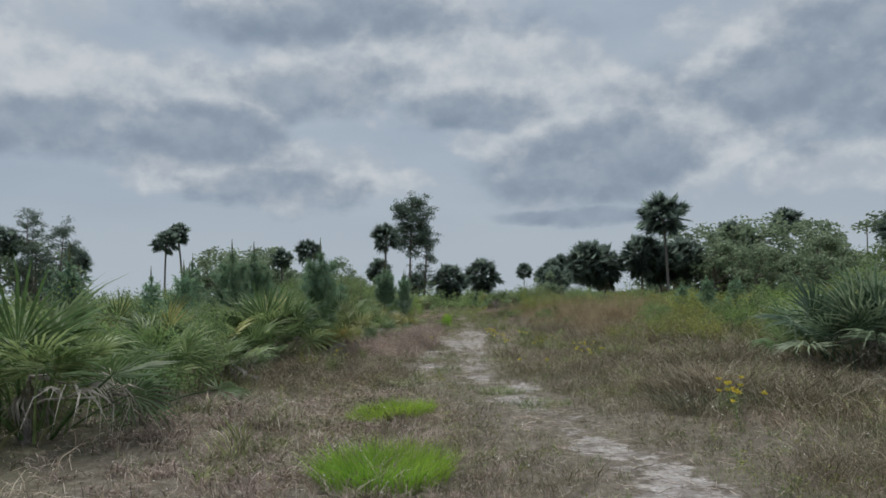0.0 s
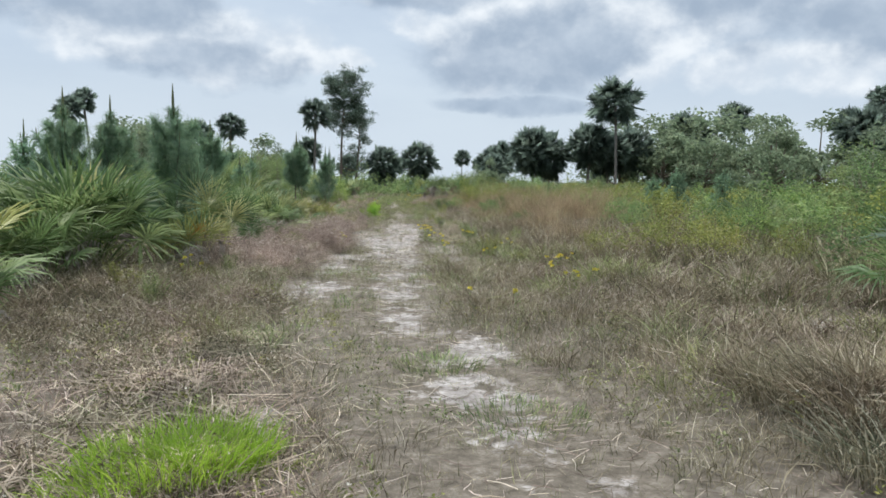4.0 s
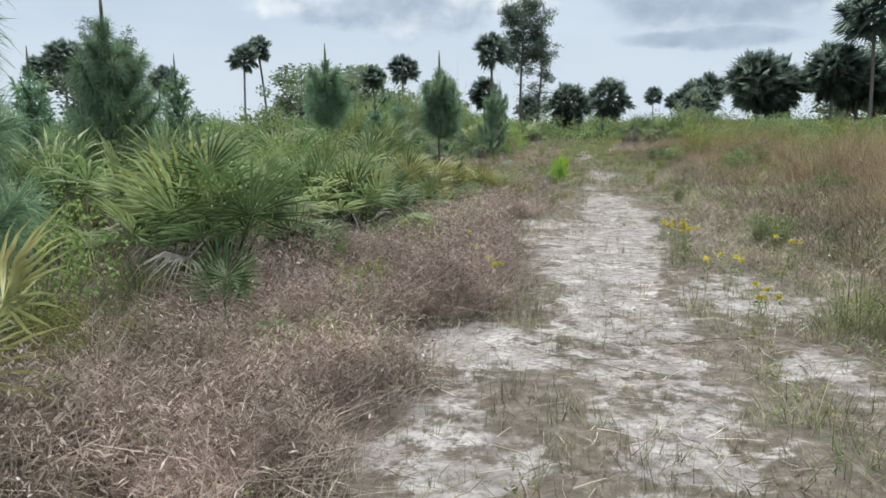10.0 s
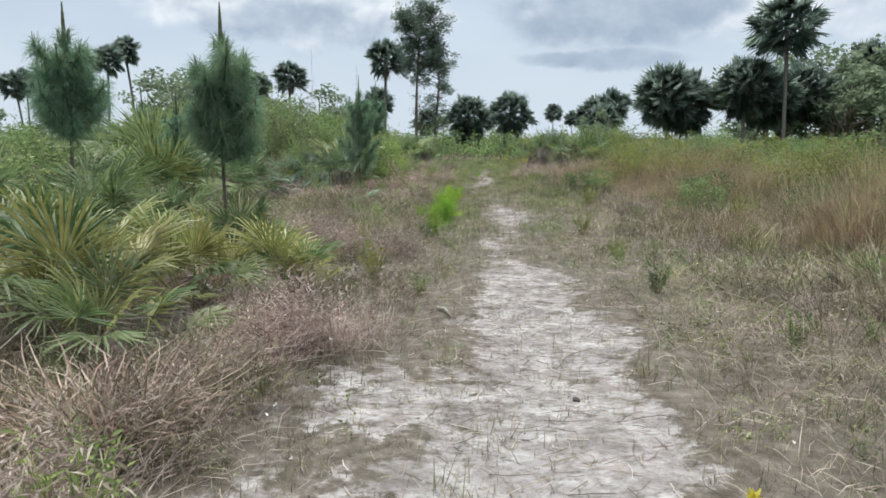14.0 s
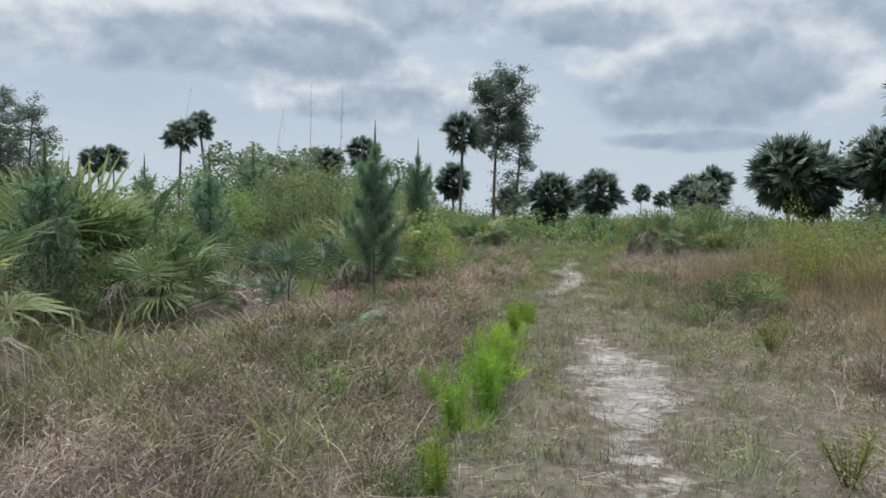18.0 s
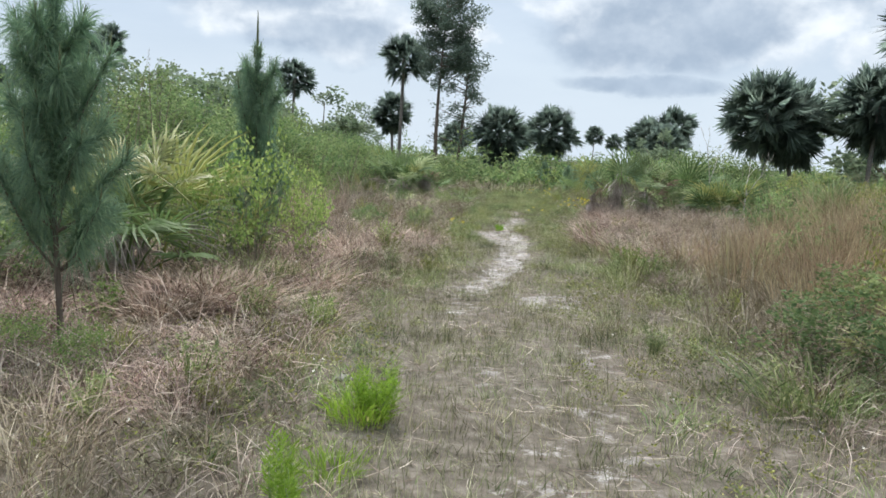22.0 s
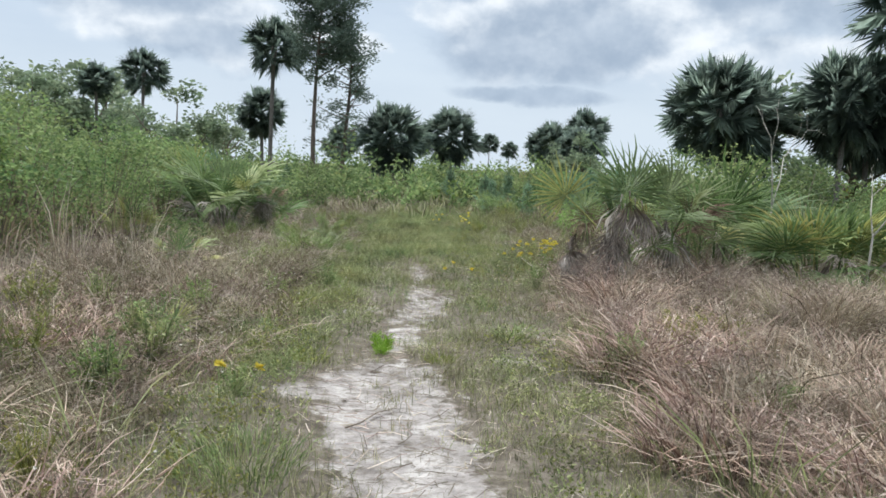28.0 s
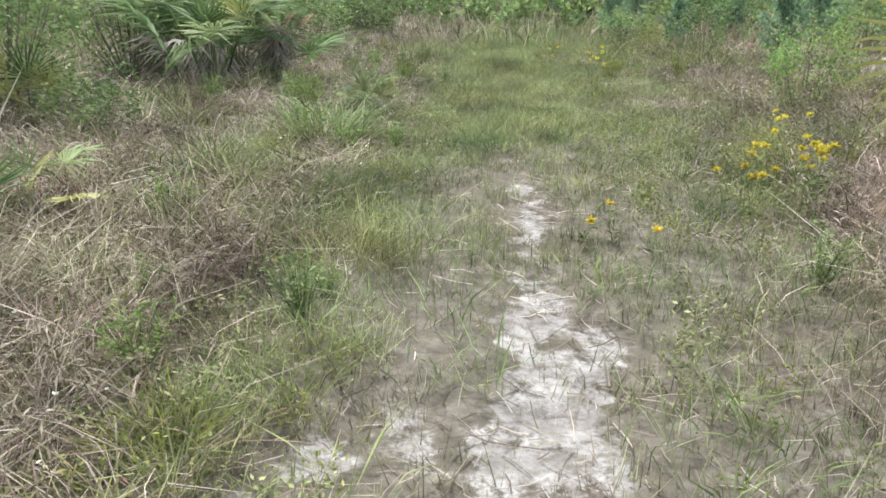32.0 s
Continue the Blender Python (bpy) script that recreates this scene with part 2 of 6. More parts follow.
FROND_DEAD = leaf_material("palmetto_dead", [(0.0, (0.22, 0.185, 0.155)), (0.6, (0.38, 0.34, 0.30)), (1.0, (0.58, 0.54, 0.49))], "object", 0.15, 0.8, 0.2, 20)
FROND_BROWN = leaf_material("palmetto_brown", [(0.0, (0.22, 0.155, 0.11)), (1.0, (0.36, 0.27, 0.195))], "object", 0.15, 0.8, 0.2, 20)
# distance haze painted into the palm leaf colour: lighter, greyer, bluer green
HAZED_PALM_LEAF = leaf_material("hazed_cabbage_palm_leaf", [(0.0, (0.135, 0.18, 0.15)), (0.8, (0.19, 0.245, 0.205)), (1.0, (0.235, 0.29, 0.24))], "island", 0.85, 0.95, 0.03, 4)
NEEDLE = leaf_material("pine_needle", [(0.0, (0.15, 0.24, 0.16)), (0.6, (0.22, 0.33, 0.21)), (1.0, (0.31, 0.41, 0.24))], "island", 0.48, 0.65, 0.18, 12)
# needles of the distant pines, colour lightened to include haze
NEEDLE_FAR = leaf_material("old_pine_needle", [(0.0, (0.11, 0.155, 0.125)), (1.0, (0.18, 0.225, 0.175))], "island", 0.5, 0.7, 0.15, 4)
CANDLE = leaf_material("pine_candle", [(0.0, (0.10, 0.13, 0.06)), (1.0, (0.17, 0.17, 0.09))], "island", 0.1, 0.7, 0.2, 20)
SHRUB = leaf_material("shrub_leaf", [(0.0, (0.10, 0.16, 0.065)), (0.5, (0.185, 0.265, 0.105)), (1.0, (0.30, 0.37, 0.16))], "island", 0.48, 0.6, 0.2, 6, 0.42)
SHRUB_PALE = leaf_material("pale_shrub_leaf", [(0.0, (0.13, 0.215, 0.06)), (0.6, (0.245, 0.35, 0.105)), (1.0, (0.39, 0.46, 0.165))], "island", 0.45, 0.55, 0.25, 8, 0.35)
BRIGHT_LEAF = leaf_material("bright_shrub_leaf", [(0.0, (0.17, 0.26, 0.07)), (0.6, (0.30, 0.40, 0.12)), (1.0, (0.44, 0.51, 0.18))], "island", 0.5, 0.5, 0.3, 8, 0.25)
SHRUB_YELLOW = leaf_material("yellow_shrub_leaf", [(0.0, (0.12, 0.15, 0.038)), (0.6, (0.24, 0.265, 0.07)), (1.0, (0.39, 0.385, 0.115))], "island", 0.4, 0.55, 0.3, 8, 0.35)
# field-edge crowns: leaf green lifted to stand in for haze
HAZED_TREE_LEAF = leaf_material("hazed_tree_leaf", [(0.0, (0.17, 0.225, 0.145)), (0.7, (0.25, 0.315, 0.20)), (1.0, (0.33, 0.385, 0.245))], "island", 0.5, 0.65, 0.18, 2)
MAUVE = leaf_material("dry_grass", [(0.0, (0.095, 0.07, 0.058)), (0.35, (0.215, 0.163, 0.138)), (0.7, (0.38, 0.31, 0.265)), (1.0, (0.60, 0.53, 0.455))], "island", 0.18, 0.75, 0.2, 9, 0.42, 1.7)
AUBURN = leaf_material("auburn_grass", [(0.0, (0.11, 0.07, 0.055)), (0.3, (0.24, 0.165, 0.13)), (0.65, (0.46, 0.35, 0.28)), (1.0, (0.66, 0.56, 0.47))], "island", 0.22, 0.75, 0.2, 9, 0.42, 1.7)
SEDGE = leaf_material("grey_green_sedge", [(0.0, (0.075, 0.085, 0.055)), (0.5, (0.17, 0.18, 0.115)), (1.0, (0.50, 0.48, 0.38))], "island", 0.2, 0.6, 0.3, 9)
STRAW = leaf_material("straw", [(0.0, (0.18, 0.14, 0.10)), (0.6, (0.36, 0.30, 0.225)), (1.0, (0.58, 0.51, 0.41))], "island", 0.18, 0.7, 0.25, 9, 0.42, 1.7)
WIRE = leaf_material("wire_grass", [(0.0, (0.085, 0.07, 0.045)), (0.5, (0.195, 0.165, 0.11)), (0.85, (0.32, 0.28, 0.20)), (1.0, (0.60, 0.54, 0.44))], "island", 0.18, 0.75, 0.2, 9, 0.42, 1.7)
RUSSET = leaf_material("russet_grass", [(0.0, (0.20, 0.145, 0.09)), (0.45, (0.35, 0.265, 0.17)), (0.8, (0.47, 0.375, 0.25)), (1.0, (0.44, 0.42, 0.23))], "island", 0.3, 0.75, 0.2, 9, 0.42, 1.7)
OLIVE = leaf_material("olive_grass", [(0.0, (0.10, 0.105, 0.055)), (0.5, (0.235, 0.235, 0.125)), (1.0, (0.46, 0.43, 0.29))], "island", 0.2, 0.7, 0.25, 9, 0.42, 1.7)
GREEN = leaf_material("green_grass", [(0.0, (0.085, 0.13, 0.045)), (0.6, (0.20, 0.265, 0.10)), (1.0, (0.37, 0.41, 0.19))], "island", 0.25, 0.6, 0.3, 9, 0.42, 1.7)
HERB = leaf_material("herb_leaf", [(0.0, (0.10, 0.125, 0.05)), (0.6, (0.25, 0.28, 0.12)), (1.0, (0.42, 0.43, 0.22))], "island", 0.25, 0.65, 0.2, 9, 0.42, 1.7)
PINK = leaf_material("dried_weed", [(0.0, (0.17, 0.122, 0.10)), (0.5, (0.385, 0.305, 0.26)), (1.0, (0.66, 0.575, 0.50))], "island", 0.26, 0.8, 0.1, 9, 0.42, 1.7)
LUSH = leaf_material("lush_grass", [(0.0, (0.19, 0.33, 0.035)), (0.6, (0.28, 0.44, 0.05)), (1.0, (0.40, 0.52, 0.09))], "island", 0.45, 0.55, 0.3, 9)
PETAL = leaf_material("yellow_petal", [(0.0, (0.58, 0.47, 0.05)), (1.0, (0.74, 0.66, 0.10))], "island", 0.3, 0.6, 0.3, 20)
WHITE_PETAL = leaf_material("white_petal", [(0.0, (0.70, 0.68, 0.60)), (1.0, (0.82, 0.80, 0.74))], "island", 0.2, 0.6, 0.3, 20)
PALM_BARK = bark_material("palm_bark", (0.10, 0.09, 0.08), (0.24, 0.22, 0.20), 9, 2.0)
PINE_BARK = bark_material("pine_bark", (0.06, 0.045, 0.035), (0.19, 0.15, 0.12))
STEM = bark_material("shrub_stem", (0.10, 0.08, 0.06), (0.22, 0.19, 0.15), 30)
GREY_WOOD = bark_material("weathered_wood", (0.28, 0.26, 0.23), (0.55, 0.52, 0.47), 40)
TWIG = bark_material("dry_twig", (0.13, 0.10, 0.08), (0.33, 0.28, 0.22), 40)

# ---- plan of the trail ----
TRACK = [(-30, 1.8, .4, .3), (3, 1.8, .55, .8), (5.5, 1.94, .42, .75), (7, 1.9, .35, .6), (8.5, 1.68, .25, .4), (9.8, 1.7, .25, .3), (11, 1.6, .25, .3),
         (13, 1.2, .35, .55), (16, 1.32, .42, .6), (18, 1.5, .5, .65), (20.5, 1.65, .66, .85), (24, 2.02, .6, .9), (26, 2.3, .55, .95), (28.5, 2.6, .38, .85),
         (31, 2.5, .2, .6), (33, 2.8, .26, .65), (34.5, 3.0, .38, .95), (35.8, 3.12, .36, .95), (36.7, 3.12, .3, .55), (38, 3.0, .2, .3), (40, 2.75, .2, .35),
         (42, 2.8, .22, .4), (43.2, 3.2, .28, .9), (44.5, 3.35, .2, .75), (46, 3.38, .2, .85), (47, 3.45, .32, .95), (48, 3.5, .42, 1), (49, 3.5, .4, 1),
         (49.6, 3.55, .22, .4), (50.4, 3.78, .2, .55), (51.1, 3.9, .2, .75), (52.4, 4.0, .18, .75), (53, 4.05, .15, .5), (54.2, 4.1, .15, .6), (55, 4.15, .1, .3),
         (57, 4.35, .1, .15), (70, 5.6, .1, .1), (120, 11.0, .1, 0)]
TRAIL_Y, TRAIL_X, HALF, BARE = np.array(TRACK).T
# bare sand beside the track: x, y, half width, half length, bareness
PATCHES = [(1.9, 11.7, .3, .55, .85), (1.6, 10.5, .4, .5, .85), (0.25, 10, .18, .5, .7), (.3, 15, .4, .8, .55), (.5, 17.6, .45, .9, .65),
           (.6, 19.3, .6, .7, .75), (2.85, 20.8, .5, .9, .85), (2.7, 18.8, .3, .6, .65), (.95, 24, .4, .7, .65), (1.3, 25.3, .5, .6, .75),
           (.6, 29.4, .7, .4, .7), (3.6, 42.2, .28, .6, .6), (3.65, 39.8, .25, .5, .4), (5.7, 12.65, .55, .3, .9), (4.3, 52.15, .22, .25, .75), (3.4, 51.4, .35, .35, .45), (3.8, 42.2, .2, .45, .5), (3.5, 38.3, .25, .6, .5), (2.75, 40.4, .16, 1.6, .35), (3.0, 48.6, .3, .3, .6), (4.4, 49.62, .2, .13, .9)]


def trail(y):
    return np.interp(y, TRAIL_Y, TRAIL_X)


rng = np.random.default_rng(7)


def field_noise(x, y, size, seed):
    """Smooth value noise from 0 to 1 with features of that size in metres."""
    g = np.random.default_rng(seed).random((64, 64))
    fx, fy = np.asarray(x) / size + 100.3, np.asarray(y) / size + 57.7
    ix, iy = np.floor(fx).astype(int), np.floor(fy).astype(int)
    tx, ty = fx - ix, fy - iy
    tx, ty = tx * tx * (3 - 2 * tx), ty * ty * (3 - 2 * ty)
    a, b = g[ix % 64, iy % 64], g[(ix + 1) % 64, iy % 64]
    c, d = g[ix % 64, (iy + 1) % 64], g[(ix + 1) % 64, (iy + 1) % 64]
    return (a * (1 - tx) + b * tx) * (1 - ty) + (c * (1 - tx) + d * tx) * ty


def step(a, b, v):
    t = np.clip((np.asarray(v, float) - a) / (b - a), 0, 1)
    return t * t * (3 - 2 * t)


def sandiness(x, y):
    x, y = np.asarray(x, float), np.asarray(y, float)
    wob = (field_noise(x, y, 1.3, 3) - 0.5) * 0.9 + (field_noise(x, y, 0.45, 5) - 0.5) * 0.5
    s = np.interp(y, TRAIL_Y, BARE) * step(1.8, 0.35, np.abs(x - trail(y) + wob * (0.5 - 0.25 * step(42, 46, y))) / np.interp(y, TRAIL_Y, HALF))
    for px, py, rx, ry, b in PATCHES:
        d = np.sqrt(((x - px + wob * 0.3) / rx) ** 2 + ((y - py) / ry) ** 2)
        s = np.maximum(s, b * step(1.7, 0.3, d))
    return np.clip(s + (field_noise(x, y, 0.35, 4) - 0.5) * 0.5 * (s > 0.03), 0, 1)


def relief(x, y):
    x, y = np.asarray(x, float), np.asarray(y, float)
    near = step(14, 6, np.abs(x - 2)) * step(80, 68, y)
    return near * ((field_noise(x, y, 2.5, 11) - 0.5) * 0.07 + (field_noise(x, y, 0.5, 12) - 0.5) * 0.035 - 0.03 * sandiness(x, y))


# ---- mesh helpers ----


def tri_mesh(name, v, f):
    v, f = np.asarray(v, np.float32), np.asarray(f, np.int32)
    me = bpy.data.meshes.new(name)
    me.vertices.add(len(v))
    me.vertices.foreach_set("co", v.ravel())
    me.loops.add(3 * len(f))
    me.loops.foreach_set("vertex_index", f.ravel())
    me.polygons.add(len(f))
    me.polygons.foreach_set("loop_start", np.arange(0, 3 * len(f), 3, dtype=np.int32))
    me.update(calc_edges=True)
    return me


class Pile:
    """Gathers pieces of one mesh."""

    def __init__(self):
        self.v, self.f, self.n = [], [], 0

    def add(self, v, f):
        v = np.asarray(v, float).reshape(-1, 3)
        self.v.append(v)
        self.f.append(np.asarray(f, int).reshape(-1, 3) + self.n)
        self.n += len(v)

    def mesh(self, name):
        return tri_mesh(name, np.concatenate(self.v), np.concatenate(self.f))


def part(name, mesh, material, parent=None, label="", at=None):
    ob = new(name, mesh)
    if material and not mesh.materials:
        mesh.materials.append(material)
    if parent:
        ob.parent = parent
    if at is not None:
        ob.matrix_basis = at
    if label:
        tagged(ob, label)
    return ob


def thing(name, x, y, label, category, group="", turn=0.0, size=1.0, kind=""):
    e = new(name)
    e.empty_display_size = 0.2
    e.matrix_basis = Matrix.LocRotScale((x, y, float(relief(x, y))), Euler((0, 0, turn)), (size, size, size))
    return tagged(e, label, category, group, kind)


def tube(points, radii, sides=6):
    """A tapered round stem along points."""
    p = np.asarray(points, float)
    t = np.gradient(p, axis=0)
    t /= np.linalg.norm(t, axis=1)[:, None] + 1e-9
    ref = np.where(np.abs(t[:, 2:3]) > 0.9, [[1.0, 0, 0]], [[0, 0, 1.0]])
    a = np.cross(t, ref)
    a /= np.linalg.norm(a, axis=1)[:, None] + 1e-9
    b = np.cross(t, a)
    ang = np.linspace(0, 2 * np.pi, sides, endpoint=False)
    ring = np.cos(ang)[None, :, None] * a[:, None] + np.sin(ang)[None, :, None] * b[:, None]
    v = (p[:, None] + ring * np.asarray(radii, float)[:, None, None]).reshape(-1, 3)
    f = []
    for i in range(len(p) - 1):
        for k in range(sides):
            q, r = i * sides + k, i * sides + (k + 1) % sides
            f += [(q, r, r + sides), (q, r + sides, q + sides)]
    top = len(v)
    v = np.vstack([v, p[-1]])
    f += [(top - sides + k, top - sides + (k + 1) % sides, top) for k in range(sides)]
    return v, f


def leaves(centres, normals_up, length, width, rs, droop=0.3):
    """Folded lozenge leaves of four triangles' outline (two faces each), scattered round centres."""
    n = len(centres)
    th = rs.uniform(0, 2 * np.pi, n)
    up = rs.normal(normals_up, 0.5, n)
    d = np.c_[np.cos(th), np.sin(th), up]
    d /= np.linalg.norm(d, axis=1)[:, None]
    s = np.cross(d, rs.normal(size=(n, 3)))
    s /= np.linalg.norm(s, axis=1)[:, None] + 1e-9
    L = (length * rs.uniform(0.6, 1.3, n))[:, None]
    W = (width * rs.uniform(0.6, 1.3, n))[:, None]
    a, tip = centres, centres + d * L
    tip[:, 2] -= droop * L[:, 0] * 0.3
    l, r = centres + d * L * 0.45 + s * W, centres + d * L * 0.45 - s * W
    v = np.stack([a, l, tip, r], 1).reshape(-1, 3)
    k = np.arange(n)[:, None] * 4
    f = np.concatenate([k + [[0, 1, 2]], k + [[0, 2, 3]]], 1).reshape(-1, 3)
    return v, f


def spikes(x, y, z, height, width, lean, rs):
    """Short fine grass: one face a blade."""
    n = len(x)
    th = rs.uniform(0, 2 * np.pi, n)
    d = np.c_[np.cos(th), np.sin(th)]
    tw = th + rs.uniform(0.6, 2.5, n)
    half = np.c_[np.cos(tw), np.sin(tw)] * (width * 0.5)[:, None]
    base = np.c_[x, y]
    v = np.stack([np.c_[base - half, z], np.c_[base + half, z], np.c_[base + d * (height * lean)[:, None], z + height]], 1).reshape(-1, 3)
    return v, np.arange(3 * n).reshape(-1, 3)


def blades(x, y, z, height, width, lean, bend, droop, rs, heading=None):
    """Grass blades: narrow foot, widest past the middle, pointed bent tip; two faces each."""
    n = len(x)
    th = rs.uniform(0, 2 * np.pi, n) if heading is None else heading
    d = np.c_[np.cos(th), np.sin(th)]
    tw = th + 1.5708 + rs.uniform(-0.9, 0.9, n)
    side = np.c_[np.cos(tw), np.sin(tw)]
    base = np.c_[x, y, z]

    def along(q):
        return base + np.c_[d * (height * (lean * q + bend * q * q))[:, None], height * (q - droop * q * q)]

    half = np.c_[side * (width * 0.5)[:, None], rs.uniform(-0.4, 0.4, n) * width]
    mid = along(0.52)
    v = np.stack([base, mid - half, mid + half, along(1.0)], 1).reshape(-1, 3)
    k = np.arange(n)[:, None] * 4
    f = np.concatenate([k + [[0, 2, 1]], k + [[1, 2, 3]]], 1).reshape(-1, 3)
    return v, f


def curls(x, y, z, height, width, lean, bend, droop, rs, heading):
    """Long arching grass leaves in three bent lengths, tapering to a point."""
    n = len(x)
    base = np.c_[x, y, z]
    tw = heading + 1.5708 + rs.uniform(-0.7, 0.7, n)
    turn = rs.normal(0, 0.5, n)
    rows = []
    for q, w in ((0.0, 0.6), (0.4, 1.0), (0.75, 0.75), (1.0, 0.0)):
        th = heading + turn * q
        run = height * (lean * q + bend * q * q)
        c = base + np.c_[np.cos(th) * run, np.sin(th) * run, height * (q - droop * q ** 2.4)]
        half = np.c_[np.cos(tw + turn * q), np.sin(tw + turn * q), rs.uniform(-0.5, 0.5, n)] * (width * 0.5 * w)[:, None]
        rows += [c] if w == 0 else [c - half, c + half]
    v = np.stack(rows, 1).reshape(-1, 3)
    k = np.arange(n)[:, None] * 7
    f = np.concatenate([k + [[0, 1, 3]], k + [[0, 3, 2]], k + [[2, 3, 5]], k + [[2, 5, 4]], k + [[4, 5, 6]]], 1).reshape(-1, 3)
    return v, f


# ---- ground: one sheet to the horizon ----


def build_ground():
    xs = np.concatenate([[-3500, -900, -300, -120, -60, -30, -18, -12, -9, -7.5], np.arange(-5.5, 8.51, 0.16), [10.5, 12, 15, 20, 30, 60, 120, 300, 900, 3500]])
    ys = np.concatenate([[-3500, -900, -300, -100, -40, -20, -10, -5, -2], np.arange(0, 64.01, 0.16), [65, 67, 70, 75, 85, 100, 140, 220, 400, 900, 3500]])
    gx, gy = np.meshgrid(xs, ys)
    gz = relief(gx, gy)
    v = np.stack([gx, gy, gz], -1).reshape(-1, 3)
    nx, ny = len(xs), len(ys)
    i = (np.arange(ny - 1)[:, None] * nx + np.arange(nx - 1)[None]).ravel()
    f = np.concatenate([np.c_[i, i + 1, i + nx + 1], np.c_[i, i + nx + 1, i + nx]])
    me = tri_mesh("ground", v, f)
    at = me.attributes.new("sand", "FLOAT", "POINT")
    at.data.foreach_set("value", sandiness(gx, gy).ravel().astype(np.float32))
    turf = np.maximum(step(3.0, 8.0, np.abs(gx - trail(gy))), np.maximum(step(60, 72, gy), step(1, -3, gy))) * (0.6 + 0.4 * field_noise(gx, gy, 3.0, 14))
    me.attributes.new("turf", "FLOAT", "POINT").data.foreach_set("value", turf.ravel().astype(np.float32))
    me.polygons.foreach_set("use_smooth", np.ones(len(f), bool))

    m, nt, bsdf, out = shader("sandy_soil")
    geo = nt.nodes.new("ShaderNodeNewGeometry")

    def nz(scale, detail, rough=0.6, squash=None):
        n = nt.nodes.new("ShaderNodeTexNoise")
        n.inputs["Scale"].default_value, n.inputs["Detail"].default_value, n.inputs["Roughness"].default_value = scale, detail, rough
        src = geo.outputs["Position"]
        if squash:
            mp = nt.nodes.new("ShaderNodeMapping")
            mp.inputs["Scale"].default_value = squash
            nt.links.new(src, mp.inputs[0])
            src = mp.outputs[0]
        nt.links.new(src, n.inputs["Vector"])
        return n.outputs[0]

    def math_node(op, a, b, clamp=False):
        n = nt.nodes.new("ShaderNodeMath")
        n.operation, n.use_clamp = op, clamp
        for k, s in enumerate((a, b)):
            if isinstance(s, (int, float)):
                n.inputs[k].default_value = s
            else:
                nt.links.new(s, n.inputs[k])
        return n.outputs[0]

    def mixed(fac, a, b):
        n = nt.nodes.new("ShaderNodeMix")
        n.data_type = "RGBA"
        for k, s in ((0, fac), (6, a), (7, b)):
            if isinstance(s, (int, float)):
                n.inputs[k].default_value = s
            else:
                nt.links.new(s, n.inputs[k])
        return n.outputs[2]

    attr = nt.nodes.new("ShaderNodeAttribute")
    attr.attribute_name = "sand"
    soil = ramp_node(nt, [(0.3, (0.085, 0.074, 0.058)), (0.5, (0.155, 0.135, 0.11)), (0.7, (0.27, 0.243, 0.205))])
    nt.links.new(nz(9, 8, 0.7), soil.inputs[0])
    # turf green-brown, darkened so that gaps between the bushes read as shade
    green = ramp_node(nt, [(0.36, (0.035, 0.045, 0.02)), (0.5, (0.07, 0.075, 0.034)), (0.62, (0.12, 0.105, 0.06))])
    nt.links.new(nz(0.9, 9, 0.72), green.inputs[0])
    cover = nt.nodes.new("ShaderNodeAttribute")
    cover.attribute_name = "turf"
    sand = ramp_node(nt, [(0.34, (0.19, 0.172, 0.162)), (0.48, (0.33, 0.307, 0.295)), (0.64, (0.53, 0.506, 0.488))])
    nt.links.new(nz(3.2, 9, 0.72, (1, 1.15, 1)), sand.inputs[0])
    stain = ramp_node(nt, [(0.47, (0, 0, 0)), (0.64, (1, 1, 1))])
    nt.links.new(nz(17, 7, 0.72, (1, 1.3, 1)), stain.inputs[0])
    sand_col = mixed(math_node("MULTIPLY", stain.outputs[0], 0.8), sand.outputs[0], soil.outputs[0])
    fac = math_node("ADD", attr.outputs["Fac"], math_node("MULTIPLY", math_node("SUBTRACT", nz(4.5, 9, 0.72), 0.5), 2.6))
    cut = nt.nodes.new("ShaderNodeMapRange")
    cut.interpolation_type = "SMOOTHSTEP"
    cut.inputs[1].default_value, cut.inputs[2].default_value = 0.4, 0.68
    nt.links.new(fac, cut.inputs[0])
    gate = math_node("MULTIPLY", cut.outputs[0], math_node("MULTIPLY", attr.outputs["Fac"], 6.0, True), True)
    nt.links.new(mixed(gate, mixed(cover.outputs["Fac"], soil.outputs[0], green.outputs[0]), sand_col), bsdf.inputs["Base Color"])
    bsdf.inputs["Roughness"].default_value = 0.95
    bsdf.inputs["Specular IOR Level"].default_value = 0.15
    b = nt.nodes.new("ShaderNodeBump")
    b.inputs["Strength"].default_value, b.inputs["Distance"].default_value = 0.7, 0.03
    nt.links.new(math_node("ADD", nz(16, 8, 0.7), math_node("MULTIPLY", nz(5, 4), 1.5)), b.inputs["Height"])
    nt.links.new(b.outputs[0], bsdf.inputs["Normal"])
    ob = part("ground", me, m)
    tagged(ob, "pale sandy ground with grey-brown soil and a worn track", "ground", kind="structure")


build_ground()

# ---- cabbage palms ----


